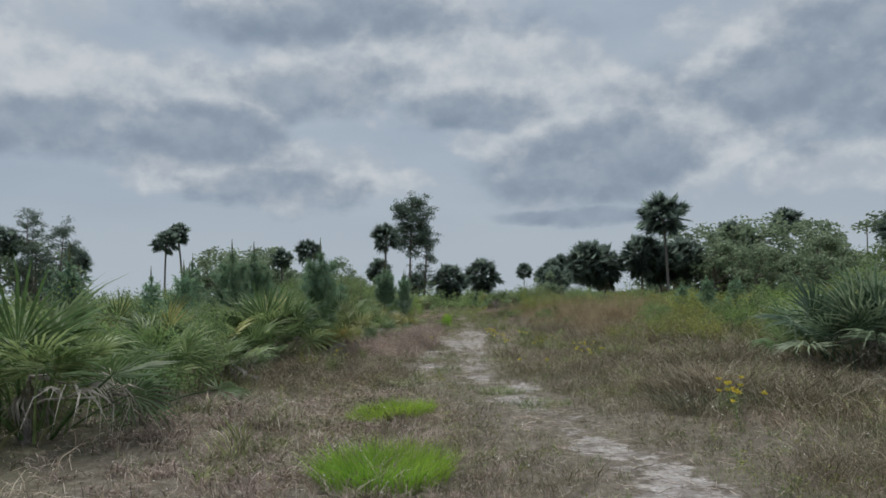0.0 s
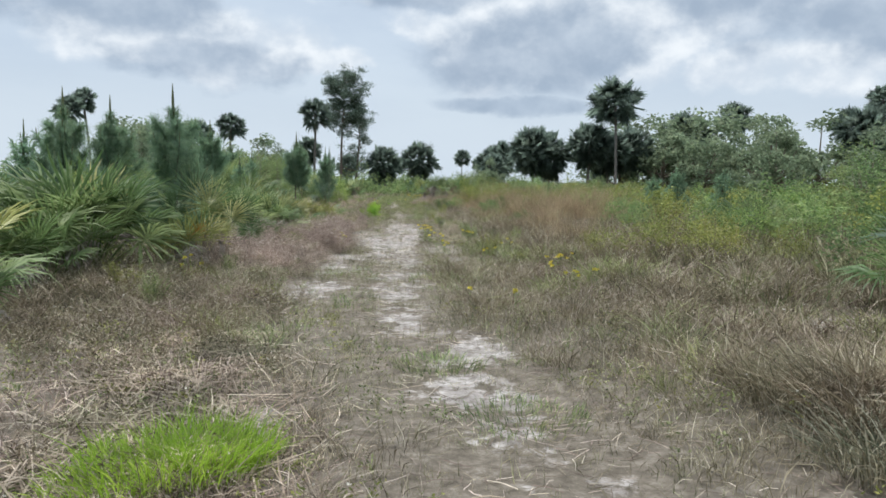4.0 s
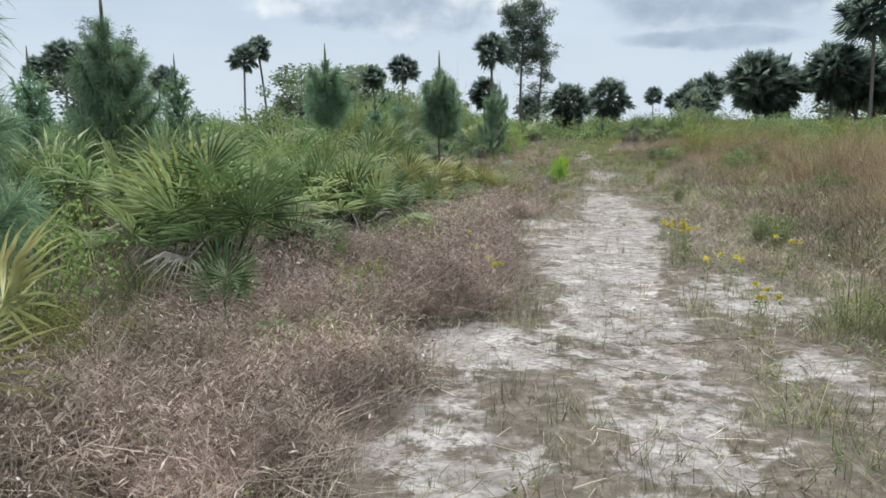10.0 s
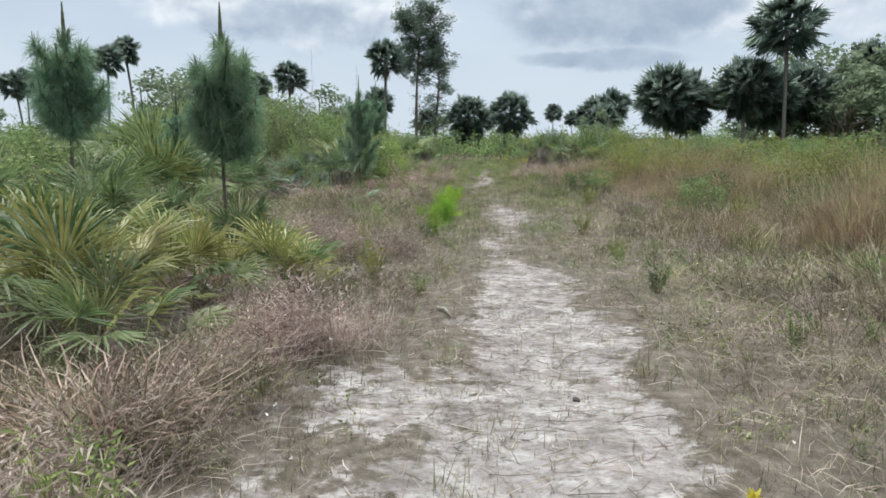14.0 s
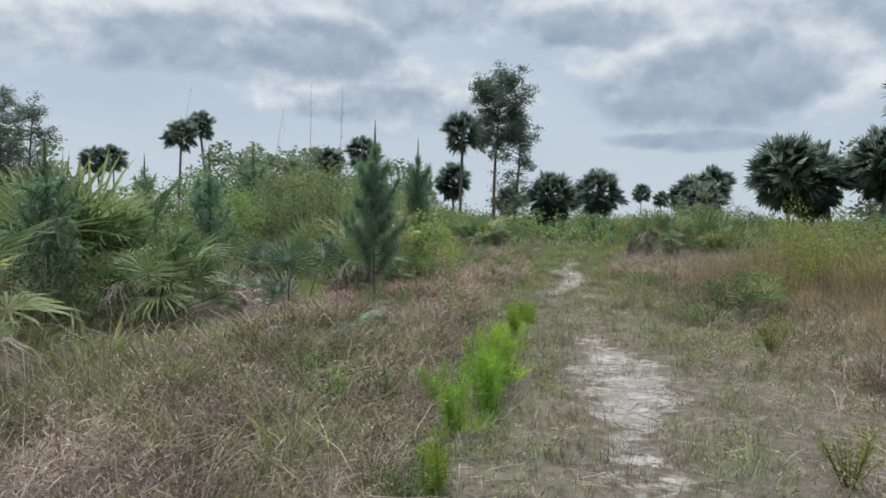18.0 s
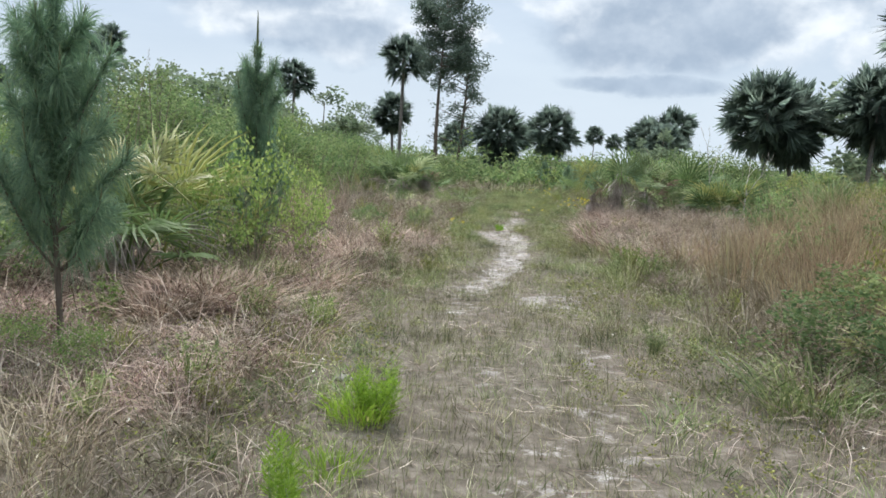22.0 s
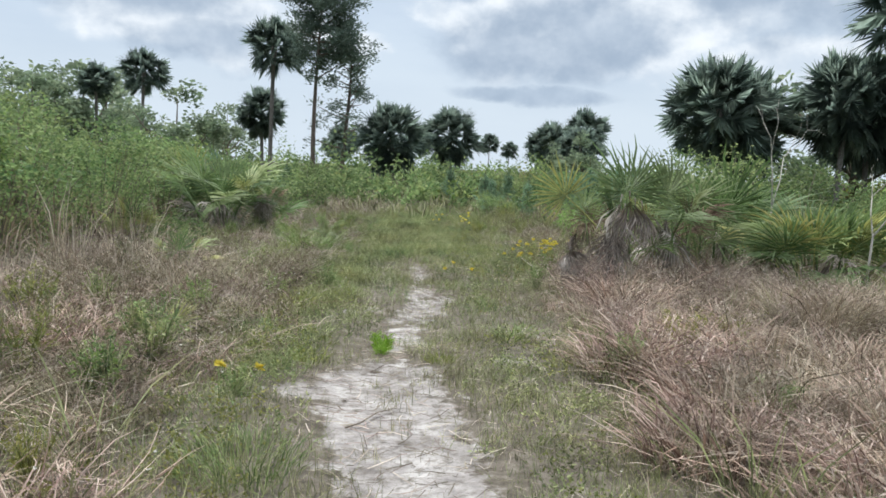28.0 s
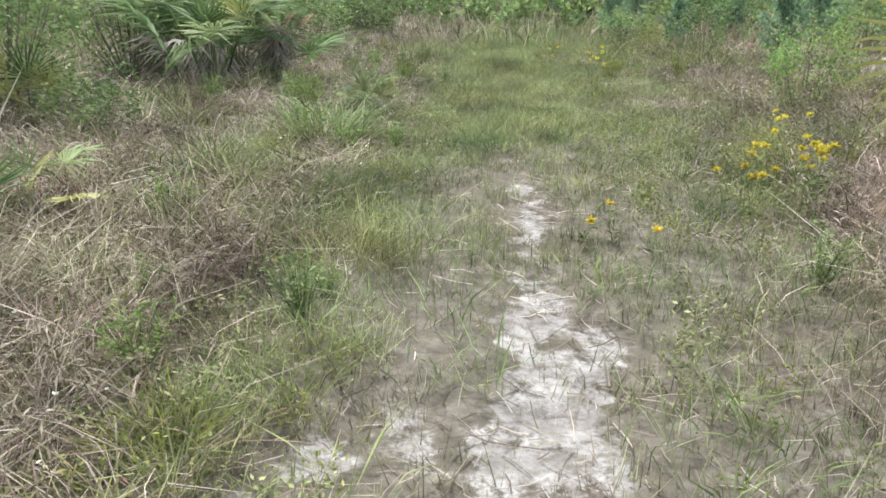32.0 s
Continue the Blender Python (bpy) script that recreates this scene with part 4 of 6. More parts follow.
palmetto(6.5, 53.05, 1.3, 2, 6, 0.0, spread=0.9, lift=0.3, fans=[(0.08, -0.06, 1.2, 95, 76, 1.6), (0.35, 0.3, 1.25, 60, 62, 1.3), (0.0, 0.25, 1.1, 130, 66, 1.2)]
         + [(dx, dy, z, a, e, k, r, SKIRTS[i % 3]) for i, (dx, dy, z, a, e, k, r) in enumerate([(-0.1, -0.35, 1.08, 200, -80, 1.1, 60), (0.0, -0.38, 1.12, 280, -84, 1.15, 0), (0.1, -0.33, 1.05, 300, -78, 1.0, 20), (-0.02, -0.3, 0.98, 250, -86, 1.0, 70), (0.2, -0.3, 1.02, 330, -80, 1.0, 40)])],
         label="saw palmetto on a short stem with ragged dead fronds")
palmetto(5.85, 52.8, 1.0, 0, 3, 0.0, lift=0.15, fans=[(-0.2, -0.35, 1.15, 172, 42, 1.05, 78, FAN_GOLD), (0.1, -0.1, 1.0, 110, 74, 0.9), (0.36, 0.31, 0.84, 190, 8, 0.85, 76, FAN_BROWN), (0.3, 0.25, 0.8, 240, -40, 0.8, 40, FAN_BROWN), (0.2, 0.1, 0.72, 260, -75, 0.8, 0, SKIRTS[0]), (0.1, 0.12, 0.7, 200, -80, 0.8, 60, SKIRTS[1]), (0.08, 0.2, 0.4, 215, -15, 0.6, 30, FAN_BROWN)],
         label="small saw palmetto with a yellowing fan and brown dead fans")
palmetto(7.3, 53.4, 1.4, 5, 8, 0.15, brown=4, spread=0.9, lift=0.3, fans=[(-0.1, -0.2, 1.2, 100, 74, 1.5), (0.4, 0.0, 1.1, 50, 60, 1.3)], label="saw palmetto with orange-tinged fronds beside dry grass")
palmetto(9.3, 52.9, 1.5, 30, 5, 0.3, spread=1.6, label="broad yellow-green saw palmetto beside a dead shrub")
palmetto(1.5, 58.8, 1.0, 8, 8, 0.3, brown=4, lift=0.35, label="saw palmetto with rusty dead fronds")
palmetto(1.86, 49.6, 0.4, 7, 0, 0.3, label="small saw palmetto seedling in dry grass")
palmetto(-0.2, 56.2, 0.8, 9, 3, 0.5, label="small yellow-green saw palmetto before dark shrubs")
palmetto(2.75, 56.9, 0.6, 9, 3, 0.1, label="small dark green saw palmetto at the edge of the grass lane")
palmetto(1.2, 53.4, 0.75, 6, 2, 0.5, label="small yellow-green saw palmetto in dry grass")

# ---- young pines ----


def young_pine_meshes(seed, h, many=1.0, thick=1.0, start=0.13):
    """Trunk, whorled branches thick with long needles, and upright candles."""
    rs = np.random.default_rng(seed)
    wood, hair, candles = Pile(), Pile(), []
    s = np.linspace(0, 1, 7)
    wood.add(*tube(np.c_[0.04 * np.sin(s * 3), 0.03 * np.cos(s * 4), s * h * 0.9], 0.035 * (1 - s * 0.8) * h / 2.5, 6))

    def brush(a, b, n, ln, spread):
        n = int(n * many)
        t = rs.uniform(0, 1, n)[:, None]
        c = a + (b - a) * t
        ax = (b - a) / np.linalg.norm(b - a)
        d = rs.normal(size=(n, 3)) * spread + ax * 0.9
        d /= np.linalg.norm(d, axis=1)[:, None]
        L = ln * rs.uniform(0.6, 1.15, (n, 1))
        w = np.cross(d, rs.normal(size=(n, 3)))
        w = w / np.linalg.norm(w, axis=1)[:, None] * 0.0042 * thick
        mid = c + d * L * 0.55
        tip = c + d * L - np.array([0, 0, 1.0]) * L * rs.uniform(0.05, 0.5, (n, 1))
        v = np.stack([c - w * 0.6, c + w * 0.6, mid + w, mid - w, tip], 1).reshape(-1, 3)
        k = np.arange(n)[:, None] * 5
        hair.add(v, np.concatenate([k + [[0, 1, 2]], k + [[0, 2, 3]], k + [[3, 2, 4]]], 1).reshape(-1, 3))

    top = np.array([0, 0, h * 0.9])
    brush(np.array([0, 0, h * 0.42]), top, 1800, 0.27, 0.7)
    levels = 6
    for j in range(levels):
        q = start + (0.71 - start) * j / (levels - 1)
        for i in range(4):
            a = i * 1.5708 + j * 0.7 + rs.normal(0, 0.2)
            ln = (0.78 - 0.62 * q) * h * 0.42 * rs.uniform(0.6, 1.15)
            o = np.array([0, 0, q * h])
            tip = o + np.array([math.cos(a) * ln, math.sin(a) * ln, ln * rs.uniform(0.5, 1.1)])
            mid = o + (tip - o) * 0.4 - np.array([0, 0, 0.12 * ln])
            wood.add(*tube([o, mid, tip], [0.014, 0.011, 0.006], 4))
            brush(o + (tip - o) * 0.2, tip, 480, 0.29, 0.8)
            candles.append((tip, rs.uniform(0.1, 0.2), 0.012, tip - mid))
    candles.append((top, 0.46 * h / 2.7, 0.03, np.array([0, 0, 1.0])))
    for i in range(4):
        a = i * 1.57 + 0.4
        candles.append((top + np.array([math.cos(a) * 0.09, math.sin(a) * 0.09, -0.06]), rs.uniform(0.1, 0.18), 0.012, np.array([math.cos(a) * 0.3, math.sin(a) * 0.3, 1.0])))
    cm = []
    for p, ln, r, d in candles:
        d = d / np.linalg.norm(d) * 0.4 + np.array([0, 0, 0.9])
        d /= np.linalg.norm(d)
        pl = Pile()
        pl.add(*tube([p, p + d * ln * 0.5, p + d * ln], [r, r * 0.9, r * 0.25], 5))
        n = 14
        c = p + d * ln * rs.uniform(0, 0.85, (n, 1))
        pl.add(*leaves(c, 1.6, 0.055, 0.004, rs, 0.0))
        cm.append(pl.mesh("candle"))
    return wood.mesh("trunk"), hair.mesh("needles"), cm


YOUNG = [young_pine_meshes(s, 2.7, 1.25, 0.85, q) for s, q in ((61, 0.13), (62, 0.2), (63, 0.42))]
YOUNG_FAR = [young_pine_meshes(s, 2.7, 0.12, 4.0) for s in (64, 65, 66)]
for i, (x, y, h) in enumerate([(-1.98, 17.75, 2.75), (-4.9, 21.5, 3.05), (-4.0, 33.2, 3.3), (-0.8, 30.1, 2.8), (-0.07, 39.4, 2.75), (0.03, 43.9, 2.98), (-5.6, 49.7, 3.4), (-9.2, 50.2, 3.1),
                               (-11.2, 40.1, 3.8), (-6.4, 14.6, 2.5), (-8.0, 27.5, 2.8), (-9.5, 33.5, 3.0), (-3.4, 36.4, 2.2), (8.9, 61.8, 1.8), (8.0, 64.4, 1.3), (9.8, 66.5, 1.6),
                               (9.0, 72.0, 1.5), (11.0, 70.0, 1.8), (7.2, 66.8, 1.5), (7.9, 69.5, 1.3), (6.9, 73.0, 1.6), (10.4, 64.0, 1.9), (12.4, 67.5, 2.0), (1.0, 69.0, 1.5), (-0.8, 66.0, 1.9), (-7.5, 22.5, 2.4), (-10.5, 19.0, 2.7), (12.2, 27.0, 2.1), (14.0, 34.0, 2.3), (11.5, 30.5, 1.9), (-3.5, 41.4, 2.55), (-4.92, 24.7, 3.2)]):
    base = thing("young_pine", x, y, "young blue-green pine with long needles and upright candles", "pine tree", "young pines", i * 1.1, h / 2.75)
    wide = (0.78, 0.8, 0.85, 0.8, 0.6, 0.5)[i] if i < 6 else 0.8
    base.scale = (wide * h / 2.75, wide * h / 2.75, h / 2.75)
    near = i < 6 or y == 24.7
    tm = YOUNG[(0, 1, 2, 2, 1, 0)[i % 6]] if near else YOUNG_FAR[i % 3]
    part("trunk", tm[0], PINE_BARK, base)
    part("foliage", tm[1], NEEDLE, base)
    for c in tm[2]:
        part("candle", c, CANDLE, base)

# ---- shrubs ----


def shrub_meshes(seed, count, leaf_len, leaf_w, upright=0.3, lobes=22, loose=0.0, clear=0.0):
    """Stems and small leaves in rounded lobes heaped over a dome, with stray shoots; unit height."""
    rs = np.random.default_rng(seed)
    wood, leaf = Pile(), Pile()
    n = count // lobes
    for i in range(lobes):
        a, r = i * 2.39996 + rs.normal(0, 0.4), 0.52 * math.sqrt((i + 0.5) / lobes) * rs.uniform(0.75, 1.1)
        zt = max(0.16, (0.86 * math.sqrt(max(0.0, 1 - (r / 0.6) ** 2)) + 0.06) * rs.uniform(0.62, 1.06))
        tip = np.array([math.cos(a) * r, math.sin(a) * r, zt])
        wood.add(*tube([(tip[0] * 0.15, tip[1] * 0.15, -0.02), (tip[0] * 0.6, tip[1] * 0.6, zt * 0.45), tip], [0.005, 0.0035, 0.0015], 4))
        d = rs.normal(size=(n, 3))
        d /= np.linalg.norm(d, axis=1)[:, None]
        size = rs.uniform(0.09, 0.17) * (1 + loose)
        pts = tip + d * size * rs.uniform(0.55, 1.05, (n, 1)) * [1, 1, 0.85]
        # a third of the leaves clothe the stem below the lobe
        low = rs.random(n) < 0.42
        q = rs.uniform(0.12, 1.0, (n, 1))
        under = tip * np.c_[0.5 + 0.6 * q, 0.5 + 0.6 * q, q] + d * size * 0.7
        pts = np.where(low[:, None], under, pts)
        # shoots past the outline
        shoot = rs.random(n) < 0.02 + 0.12 * loose
        pts[shoot] += np.array([0, 0, 1.0]) * rs.uniform(0.02, 0.09, (shoot.sum(), 1)) + (pts[shoot] - tip) * 0.3
        pts[:, 2] = np.abs(pts[:, 2])
        pts = pts[pts[:, 2] > clear * rs.uniform(0.4, 1.3)]
        leaf.add(*leaves(pts, upright, leaf_len, leaf_w, rs, 0.2))
    return wood.mesh("stems"), leaf.mesh("foliage")


SHRUBS = [shrub_meshes(70 + i, 1700, 0.052, 0.014) for i in range(3)]
THICKET = [shrub_meshes(75 + i, 4600, 0.027, 0.010, 0.3, 30) for i in range(3)]
HEDGE = [shrub_meshes(95 + i, 4200, 0.025, 0.0095, 0.3, 28) for i in range(3)]
COARSE = [shrub_meshes(90 + i, 1350, 0.048, 0.0155, 0.3, 20) for i in range(3)]
PALE = [tuple(shrub_meshes(80 + i, 2200, 0.036, 0.0115, 0.4, 20, 0.5)) for i in range(2)]
BRIGHT = [tuple(shrub_meshes(120 + i, 1150, 0.042, 0.017, 0.5, 17, 0.15, 0.34)) for i in range(2)]
YELL = [tuple(shrub_meshes(84 + i, 2300, 0.038, 0.0105, 0.5, 22, 0.35)) for i in range(2)]


HEDGE_PALE = [(m[0], m[1].copy()) for m in HEDGE[:2]]
COARSE_PALE = [(COARSE[0][0], COARSE[0][1].copy())]
COARSE_YELLOW = [(COARSE[1][0], COARSE[1][1].copy())]


def shrub(x, y, h, w=1.0, kind="green"):
    kind = ("hedge" if x > 8 and y < 20 else "thicket") if kind == "green" and h > 1.35 else kind
    kind = "pale hedge" if kind == "pale" and h > 1.6 else kind
    rs = np.random.default_rng(int(abs(x * 53 + y * 17)))
    pool, mat, label = {"green": (SHRUBS, SHRUB, "dense green broadleaf shrub in the scrub"), "pale": (PALE, SHRUB_PALE, "light green leafy shrub above dry grass"),
                        "thicket": (THICKET, SHRUB, "tall dense green leafy shrub in the thicket"), "pale hedge": (HEDGE_PALE, SHRUB_PALE, "tall light green leafy shrub in the thicket"), "hedge": (HEDGE, SHRUB, "soft green leafy shrub in a hedge-like thicket"), "coarse": (COARSE, SHRUB, "green shrub in the scrub behind the palmettos"),
                        "bright": (BRIGHT, BRIGHT_LEAF, "bright yellow-green open shrub with broad leaves"), "coarse pale": (COARSE_PALE, SHRUB_PALE, "light green shrub in the scrub"), "coarse yellow": (COARSE_YELLOW, SHRUB_YELLOW, "yellow-green shrub in the scrub"),
                        "yellow": (YELL, SHRUB_YELLOW, "yellow-green feathery shrub by dry grass")}[kind]
    base = thing("shrub", x, y, label, "shrub", kind + " shrubs", rs.uniform(0, 6.28), h)
    base.scale = (h * w, h * w, h)
    tm = pool[rs.integers(len(pool))]
    part("wood", tm[0], STEM, base)
    part("foliage", tm[1], mat, base)


for row in [(10.6, 4.9, 1.9, 1.1), (11.6, 5.6, 2.2, 1.0), (12.9, 7.0, 1.9, 1.1), (13.0, 4.4, 2.4, 1.0), (12.6, 2.6, 2.3, 1.0), (13.6, 11.5, 1.6, 1.2), (12.4, 15.5, 1.5, 1.2), (11.0, 12.9, 1.45, 1.1), (15.0, 9.2, 1.9, 1.1),
            (11.5, 17.6, 1.5, 1.2), (9.6, 22.4, 1.1, 1.2), (10.4, 20.0, 1.3, 1.2), (12.8, 20.5, 1.5, 1.2), (8.4, 43.4, 1.55, 1.1), (10.2, 44.8, 1.7, 1.2), (9.6, 41.0, 1.3, 1.2), (11.5, 47.5, 1.8, 1.2),
            (8.8, 56.6, 1.9, 1.1), (10.2, 55.4, 2.0, 1.1), (10.0, 58.0, 2.2, 1.2), (6.9, 63.8, 0.9, 1.2),
            (-3.0, 52.6, 2.3, 1.1), (-4.6, 51.4, 2.7, 1.1), (-6.2, 53.6, 3.1, 1.1), (-1.6, 54.6, 2.2, 1.1), (-3.4, 55.6, 3.0, 1.1), (-5.2, 56.4, 3.3, 1.1), (-1.0, 57.0, 2.2, 1.1), (-2.6, 58.2, 2.7, 1.1), (-7.4, 51.0, 3.1, 1.1),
            (-4.4, 59.6, 3.0, 1.1), (-0.6, 59.4, 1.9, 1.1), (0.6, 60.4, 1.5, 1.2), (-6.8, 57.8, 3.3, 1.1), (-5.6, 48.6, 2.5, 1.1), (-4.2, 46.8, 2.1, 1.1), (1.2, 62.6, 1.3, 1.2), (1.9, 65.0, 1.2, 1.2), (0.6, 55.6, 0.7, 1.3)]:
    shrub(*row)
for row in [(0.42, 42.45, 1.7, 0.5), (0.0, 42.15, 1.25, 0.62), (0.85, 43.1, 1.15, 0.5), (-0.35, 42.5, 1.2, 0.6), (0.55, 44.2, 1.3, 0.6)]:
    shrub(*row, "bright")
for row in [(-0.75, 43.6, 1.6, 0.8), (-3.3, 17.9, 1.7, 0.7), (-2.4, 26.2, 1.3, 0.7), (0.5, 38.6, 0.45, 0.8), (-4.6, 24.4, 1.6, 0.8),
            (-4.5, 44.6, 2.3, 0.8), (-2.6, 55.0, 2.6, 0.8), (7.4, 57.4, 1.2, 0.8), (9.2, 20.4, 1.2, 0.9), (3.0, 59.0, 0.3, 1.0)]:
    shrub(*row, "pale")
for row in [(6.55, 40.7, 1.75, 0.42), (7.3, 41.4, 1.5, 0.8), (8.2, 42.2, 1.55, 0.9), (5.2, 18.1, 0.75, 1.1), (6.0, 17.8, 0.95, 1.2), (6.8, 17.3, 0.95, 1.3), (7.6, 18.6, 0.9, 1.2), (8.3, 17.3, 0.8, 1.1), (7.7, 20.8, 1.0, 1.2), (8.1, 8.7, 0.95, 1.3), (8.9, 9.5, 1.0, 1.2), (5.3, 3.6, 0.85, 0.8), (9.0, 39.6, 1.35, 1.1), (7.9, 40.0, 1.25, 1.0), (8.9, 36.8, 1.1, 1.2), (7.2, 63.3, 0.6, 1.2), (10.6, 37.4, 1.3, 1.2),
            (7.6, 7.4, 0.9, 0.8), (11.6, 40.4, 1.3, 1.2), (-1.9, 18.0, 0.7, 0.8), (-1.75, 18.3, 0.55, 0.9), (-1.5, 17.75, 0.3, 1.1), (5.95, 54.7, 0.42, 1.2)]:
    shrub(*row, "yellow")
for row in [(5.25, 39.6, 0.7, 1.3), (6.0, 40.6, 0.8, 1.2), (6.4, 34.6, 0.75, 1.2), (7.0, 30.4, 0.8, 1.2), (6.9, 43.8, 0.85, 1.2), (6.2, 28.0, 0.6, 1.2), (-0.5, 46.6, 0.8, 1.0), (-1.7, 47.6, 1.2, 1.0), (-0.9, 38.9, 0.55, 0.9), (-1.6, 40.9, 1.1, 0.9), (-3.2, 36.8, 1.1, 0.9), (-2.6, 31.6, 1.0, 0.9),
            (-0.9, 28.4, 0.7, 1.0), (-2.9, 25.6, 1.4, 0.9), (-2.6, 19.4, 1.2, 0.9), (-3.3, 12.0, 1.2, 0.9), (-4.6, 10.4, 1.5, 1.0), (-5.4, 8.6, 1.6, 1.0), (-5.2, 6.4, 1.5, 1.0), (-3.1, 8.9, 0.9, 1.2), (-4.4, 9.2, 1.2, 1.2), (-4.5, 7.2, 0.9, 1.3), (-0.05, 38.95, 0.4, 1.1), (0.15, 43.3, 0.7, 1.0), (1.0, 48.0, 0.6, 1.1), (-0.6, 50.6, 1.1, 1.0),
            (7.2, 36.2, 0.9, 1.2), (7.9, 33.4, 0.9, 1.1), (9.4, 31.0, 1.2, 1.1), (9.0, 26.6, 1.1, 1.1), (8.2, 23.6, 1.0, 1.1), (7.8, 14.6, 1.1, 1.1), (7.4, 9.0, 0.8, 1.0), (8.2, 47.4, 1.2, 1.1), (9.2, 49.8, 1.4, 1.1)]:
    shrub(*row, "green" if row[0] * 7 % 2 < 1.6 else "pale")
for i in range(34):
    y = rng.uniform(9.5, 27)
    shrub(float(-3.4 - rng.uniform(0, 5.5) - (0.8 if y < 13 else 0)), float(y), float(rng.uniform(0.85, 1.25)), float(rng.uniform(0.9, 1.2)), "green")
for i in range(16):
    y = rng.uniform(9.5, 27)
    palmetto(float(-3.8 - rng.uniform(0, 5)), float(y), float(rng.uniform(1.3, 1.7)), 12, 2, label="green saw palmetto among shrubs")
# taller bushes closing the field before the tree line
for row in [(22.3, 33.6, 3.4), (24.1, 32.3, 3.3), (25.9, 30.8, 3.0), (27.5, 29.2, 3.2), (29.1, 27.5, 3.0), (30.5, 25.8, 2.9), (33.0, 22.1, 2.9), (35.2, 18.0, 3.3), (36.4, 14.9, 3.6)]:
    shrub(*row, 1.2, "hedge")
# hedge-like scrub along the field side
for i in range(64):
    y = rng.uniform(-1, 13) if i < 34 else rng.uniform(12, 24)
    x = rng.uniform(13.2, 21.5) + max(0.0, 0.25 * (6 - y)) - max(0.0, 0.2 * (y - 14))
    shrub(float(x), float(y), float(rng.uniform(1.35, 2.05)), float(rng.uniform(1.0, 1.35)), ("pale" if i < 34 else "coarse pale") if rng.random() < 0.25 else ("hedge" if i < 34 else "coarse"))
for i in range(46):
    y = rng.uniform(24, 66)
    shrub(float(trail(y) + rng.uniform(6.2, 12.5)), float(y), float(rng.uniform(0.9, 1.4)), float(rng.uniform(1.0, 1.35)), "coarse yellow" if rng.random() < 0.55 else "coarse pale")
# dark rounded bushes standing out of the low scrub beyond the track's bend
for i in range(30):
    y = rng.uniform(62, 88)
    x = trail(y) + rng.choice([-1, 1]) * rng.uniform(2.6, 13)
    shrub(float(x), float(y), float(rng.uniform(0.9, 1.75)), float(rng.uniform(0.8, 1.2)), "coarse")


def open_shrub(x, y, h, seed):
    """A tall shrub of forked bare stems with leaves spaced along its twigs."""
    rs = np.random.default_rng(seed)
    base = thing("tall_shrub", x, y, "tall open shrub with leaves spaced along bare forking twigs", "shrub", "open shrubs")
    for i in range(7):
        a = i * 2.4 + rs.normal(0, 0.3)
        r = rs.uniform(0.25, 0.75) * h * 0.28
        tip = np.array([math.cos(a) * r, math.sin(a) * r, h * rs.uniform(0.78, 1.0)])
        wood, leaf = Pile(), Pile()
        mid = tip * [0.35, 0.35, 0.5]
        wood.add(*tube([(0, 0, -0.03), mid, tip], [0.016, 0.011, 0.004], 5))
        for k in range(9):
            q = rs.uniform(0.35, 1.0)
            p = mid + (tip - mid) * (q - 0.35) / 0.65
            b = rs.uniform(0, 6.28)
            d = np.array([math.cos(b), math.sin(b), rs.uniform(0.1, 0.9)])
            e = p + d * rs.uniform(0.18, 0.42)
            wood.add(*tube([p, (p + e) / 2 + [0, 0, 0.03], e], [0.005, 0.004, 0.002], 3))
            n = 26
            leaf.add(*leaves(p + (e - p) * rs.uniform(0.15, 1.1, (n, 1)) + rs.normal(0, 0.022, (n, 3)), 0.5, 0.05, 0.02, rs, 0.15))
        st = part("branch", wood.mesh("branch"), STEM, base)
        part("foliage", leaf.mesh("foliage"), SHRUB, st)


for row in [(-3.6, 47.5, 3.0, 1), (-2.9, 47.9, 2.7, 2), (-4.5, 48.2, 2.7, 3)]:
    open_shrub(*row)
# loose scrub behind the first rows, past counting


def mesh_arrays(me):
    v = np.empty(len(me.vertices) * 3)
    me.vertices.foreach_get("co", v)
    f = np.empty(len(me.loops), int)
    me.loops.foreach_get("vertex_index", f)
    return v.reshape(-1, 3), f.reshape(-1, 3)


LEAFY = [mesh_arrays(m[1]) for m in COARSE]


def loose_scrub(name, material, label, rows):
    pile = Pile()
    for k, (x, y, h, w, turn) in enumerate(rows):
        v, f = LEAFY[k % 3]
        c, q = math.cos(turn), math.sin(turn)
        pile.add(np.c_[(v[:, 0] * c - v[:, 1] * q) * h * w + x, (v[:, 0] * q + v[:, 1] * c) * h * w + y, v[:, 2] * h], f)
    tagged(part(name, pile.mesh(name), material), label, "scrub", kind="stuff")


sets = {"green": [], "pale": [], "yellow": []}
for i in range(150):
    side = rng.random() < 0.58
    y = rng.uniform(4, 74)
    x = trail(y) + (-rng.uniform(6.0, 20) if side else rng.uniform(8.5, 22))
    tone = "green" if rng.random() < 0.45 else ("pale" if side or rng.random() < 0.4 else "yellow")
    sets[tone].append((float(x), float(y), float((rng.uniform(1.0, 1.5) if y < 40 else rng.uniform(1.5, 2.3)) if side else rng.uniform(1.1, 1.7)), float(rng.uniform(0.9, 1.3)), float(rng.uniform(0, 6.28))))
loose_scrub("green_scrub", SHRUB, "green bushes behind the palmettos and field edge", sets["green"])
loose_scrub("light_scrub", SHRUB, "green bushes behind the palmettos", sets["pale"])
loose_scrub("olive_scrub", SHRUB_YELLOW, "yellow-green bushes along the open field", sets["yellow"])


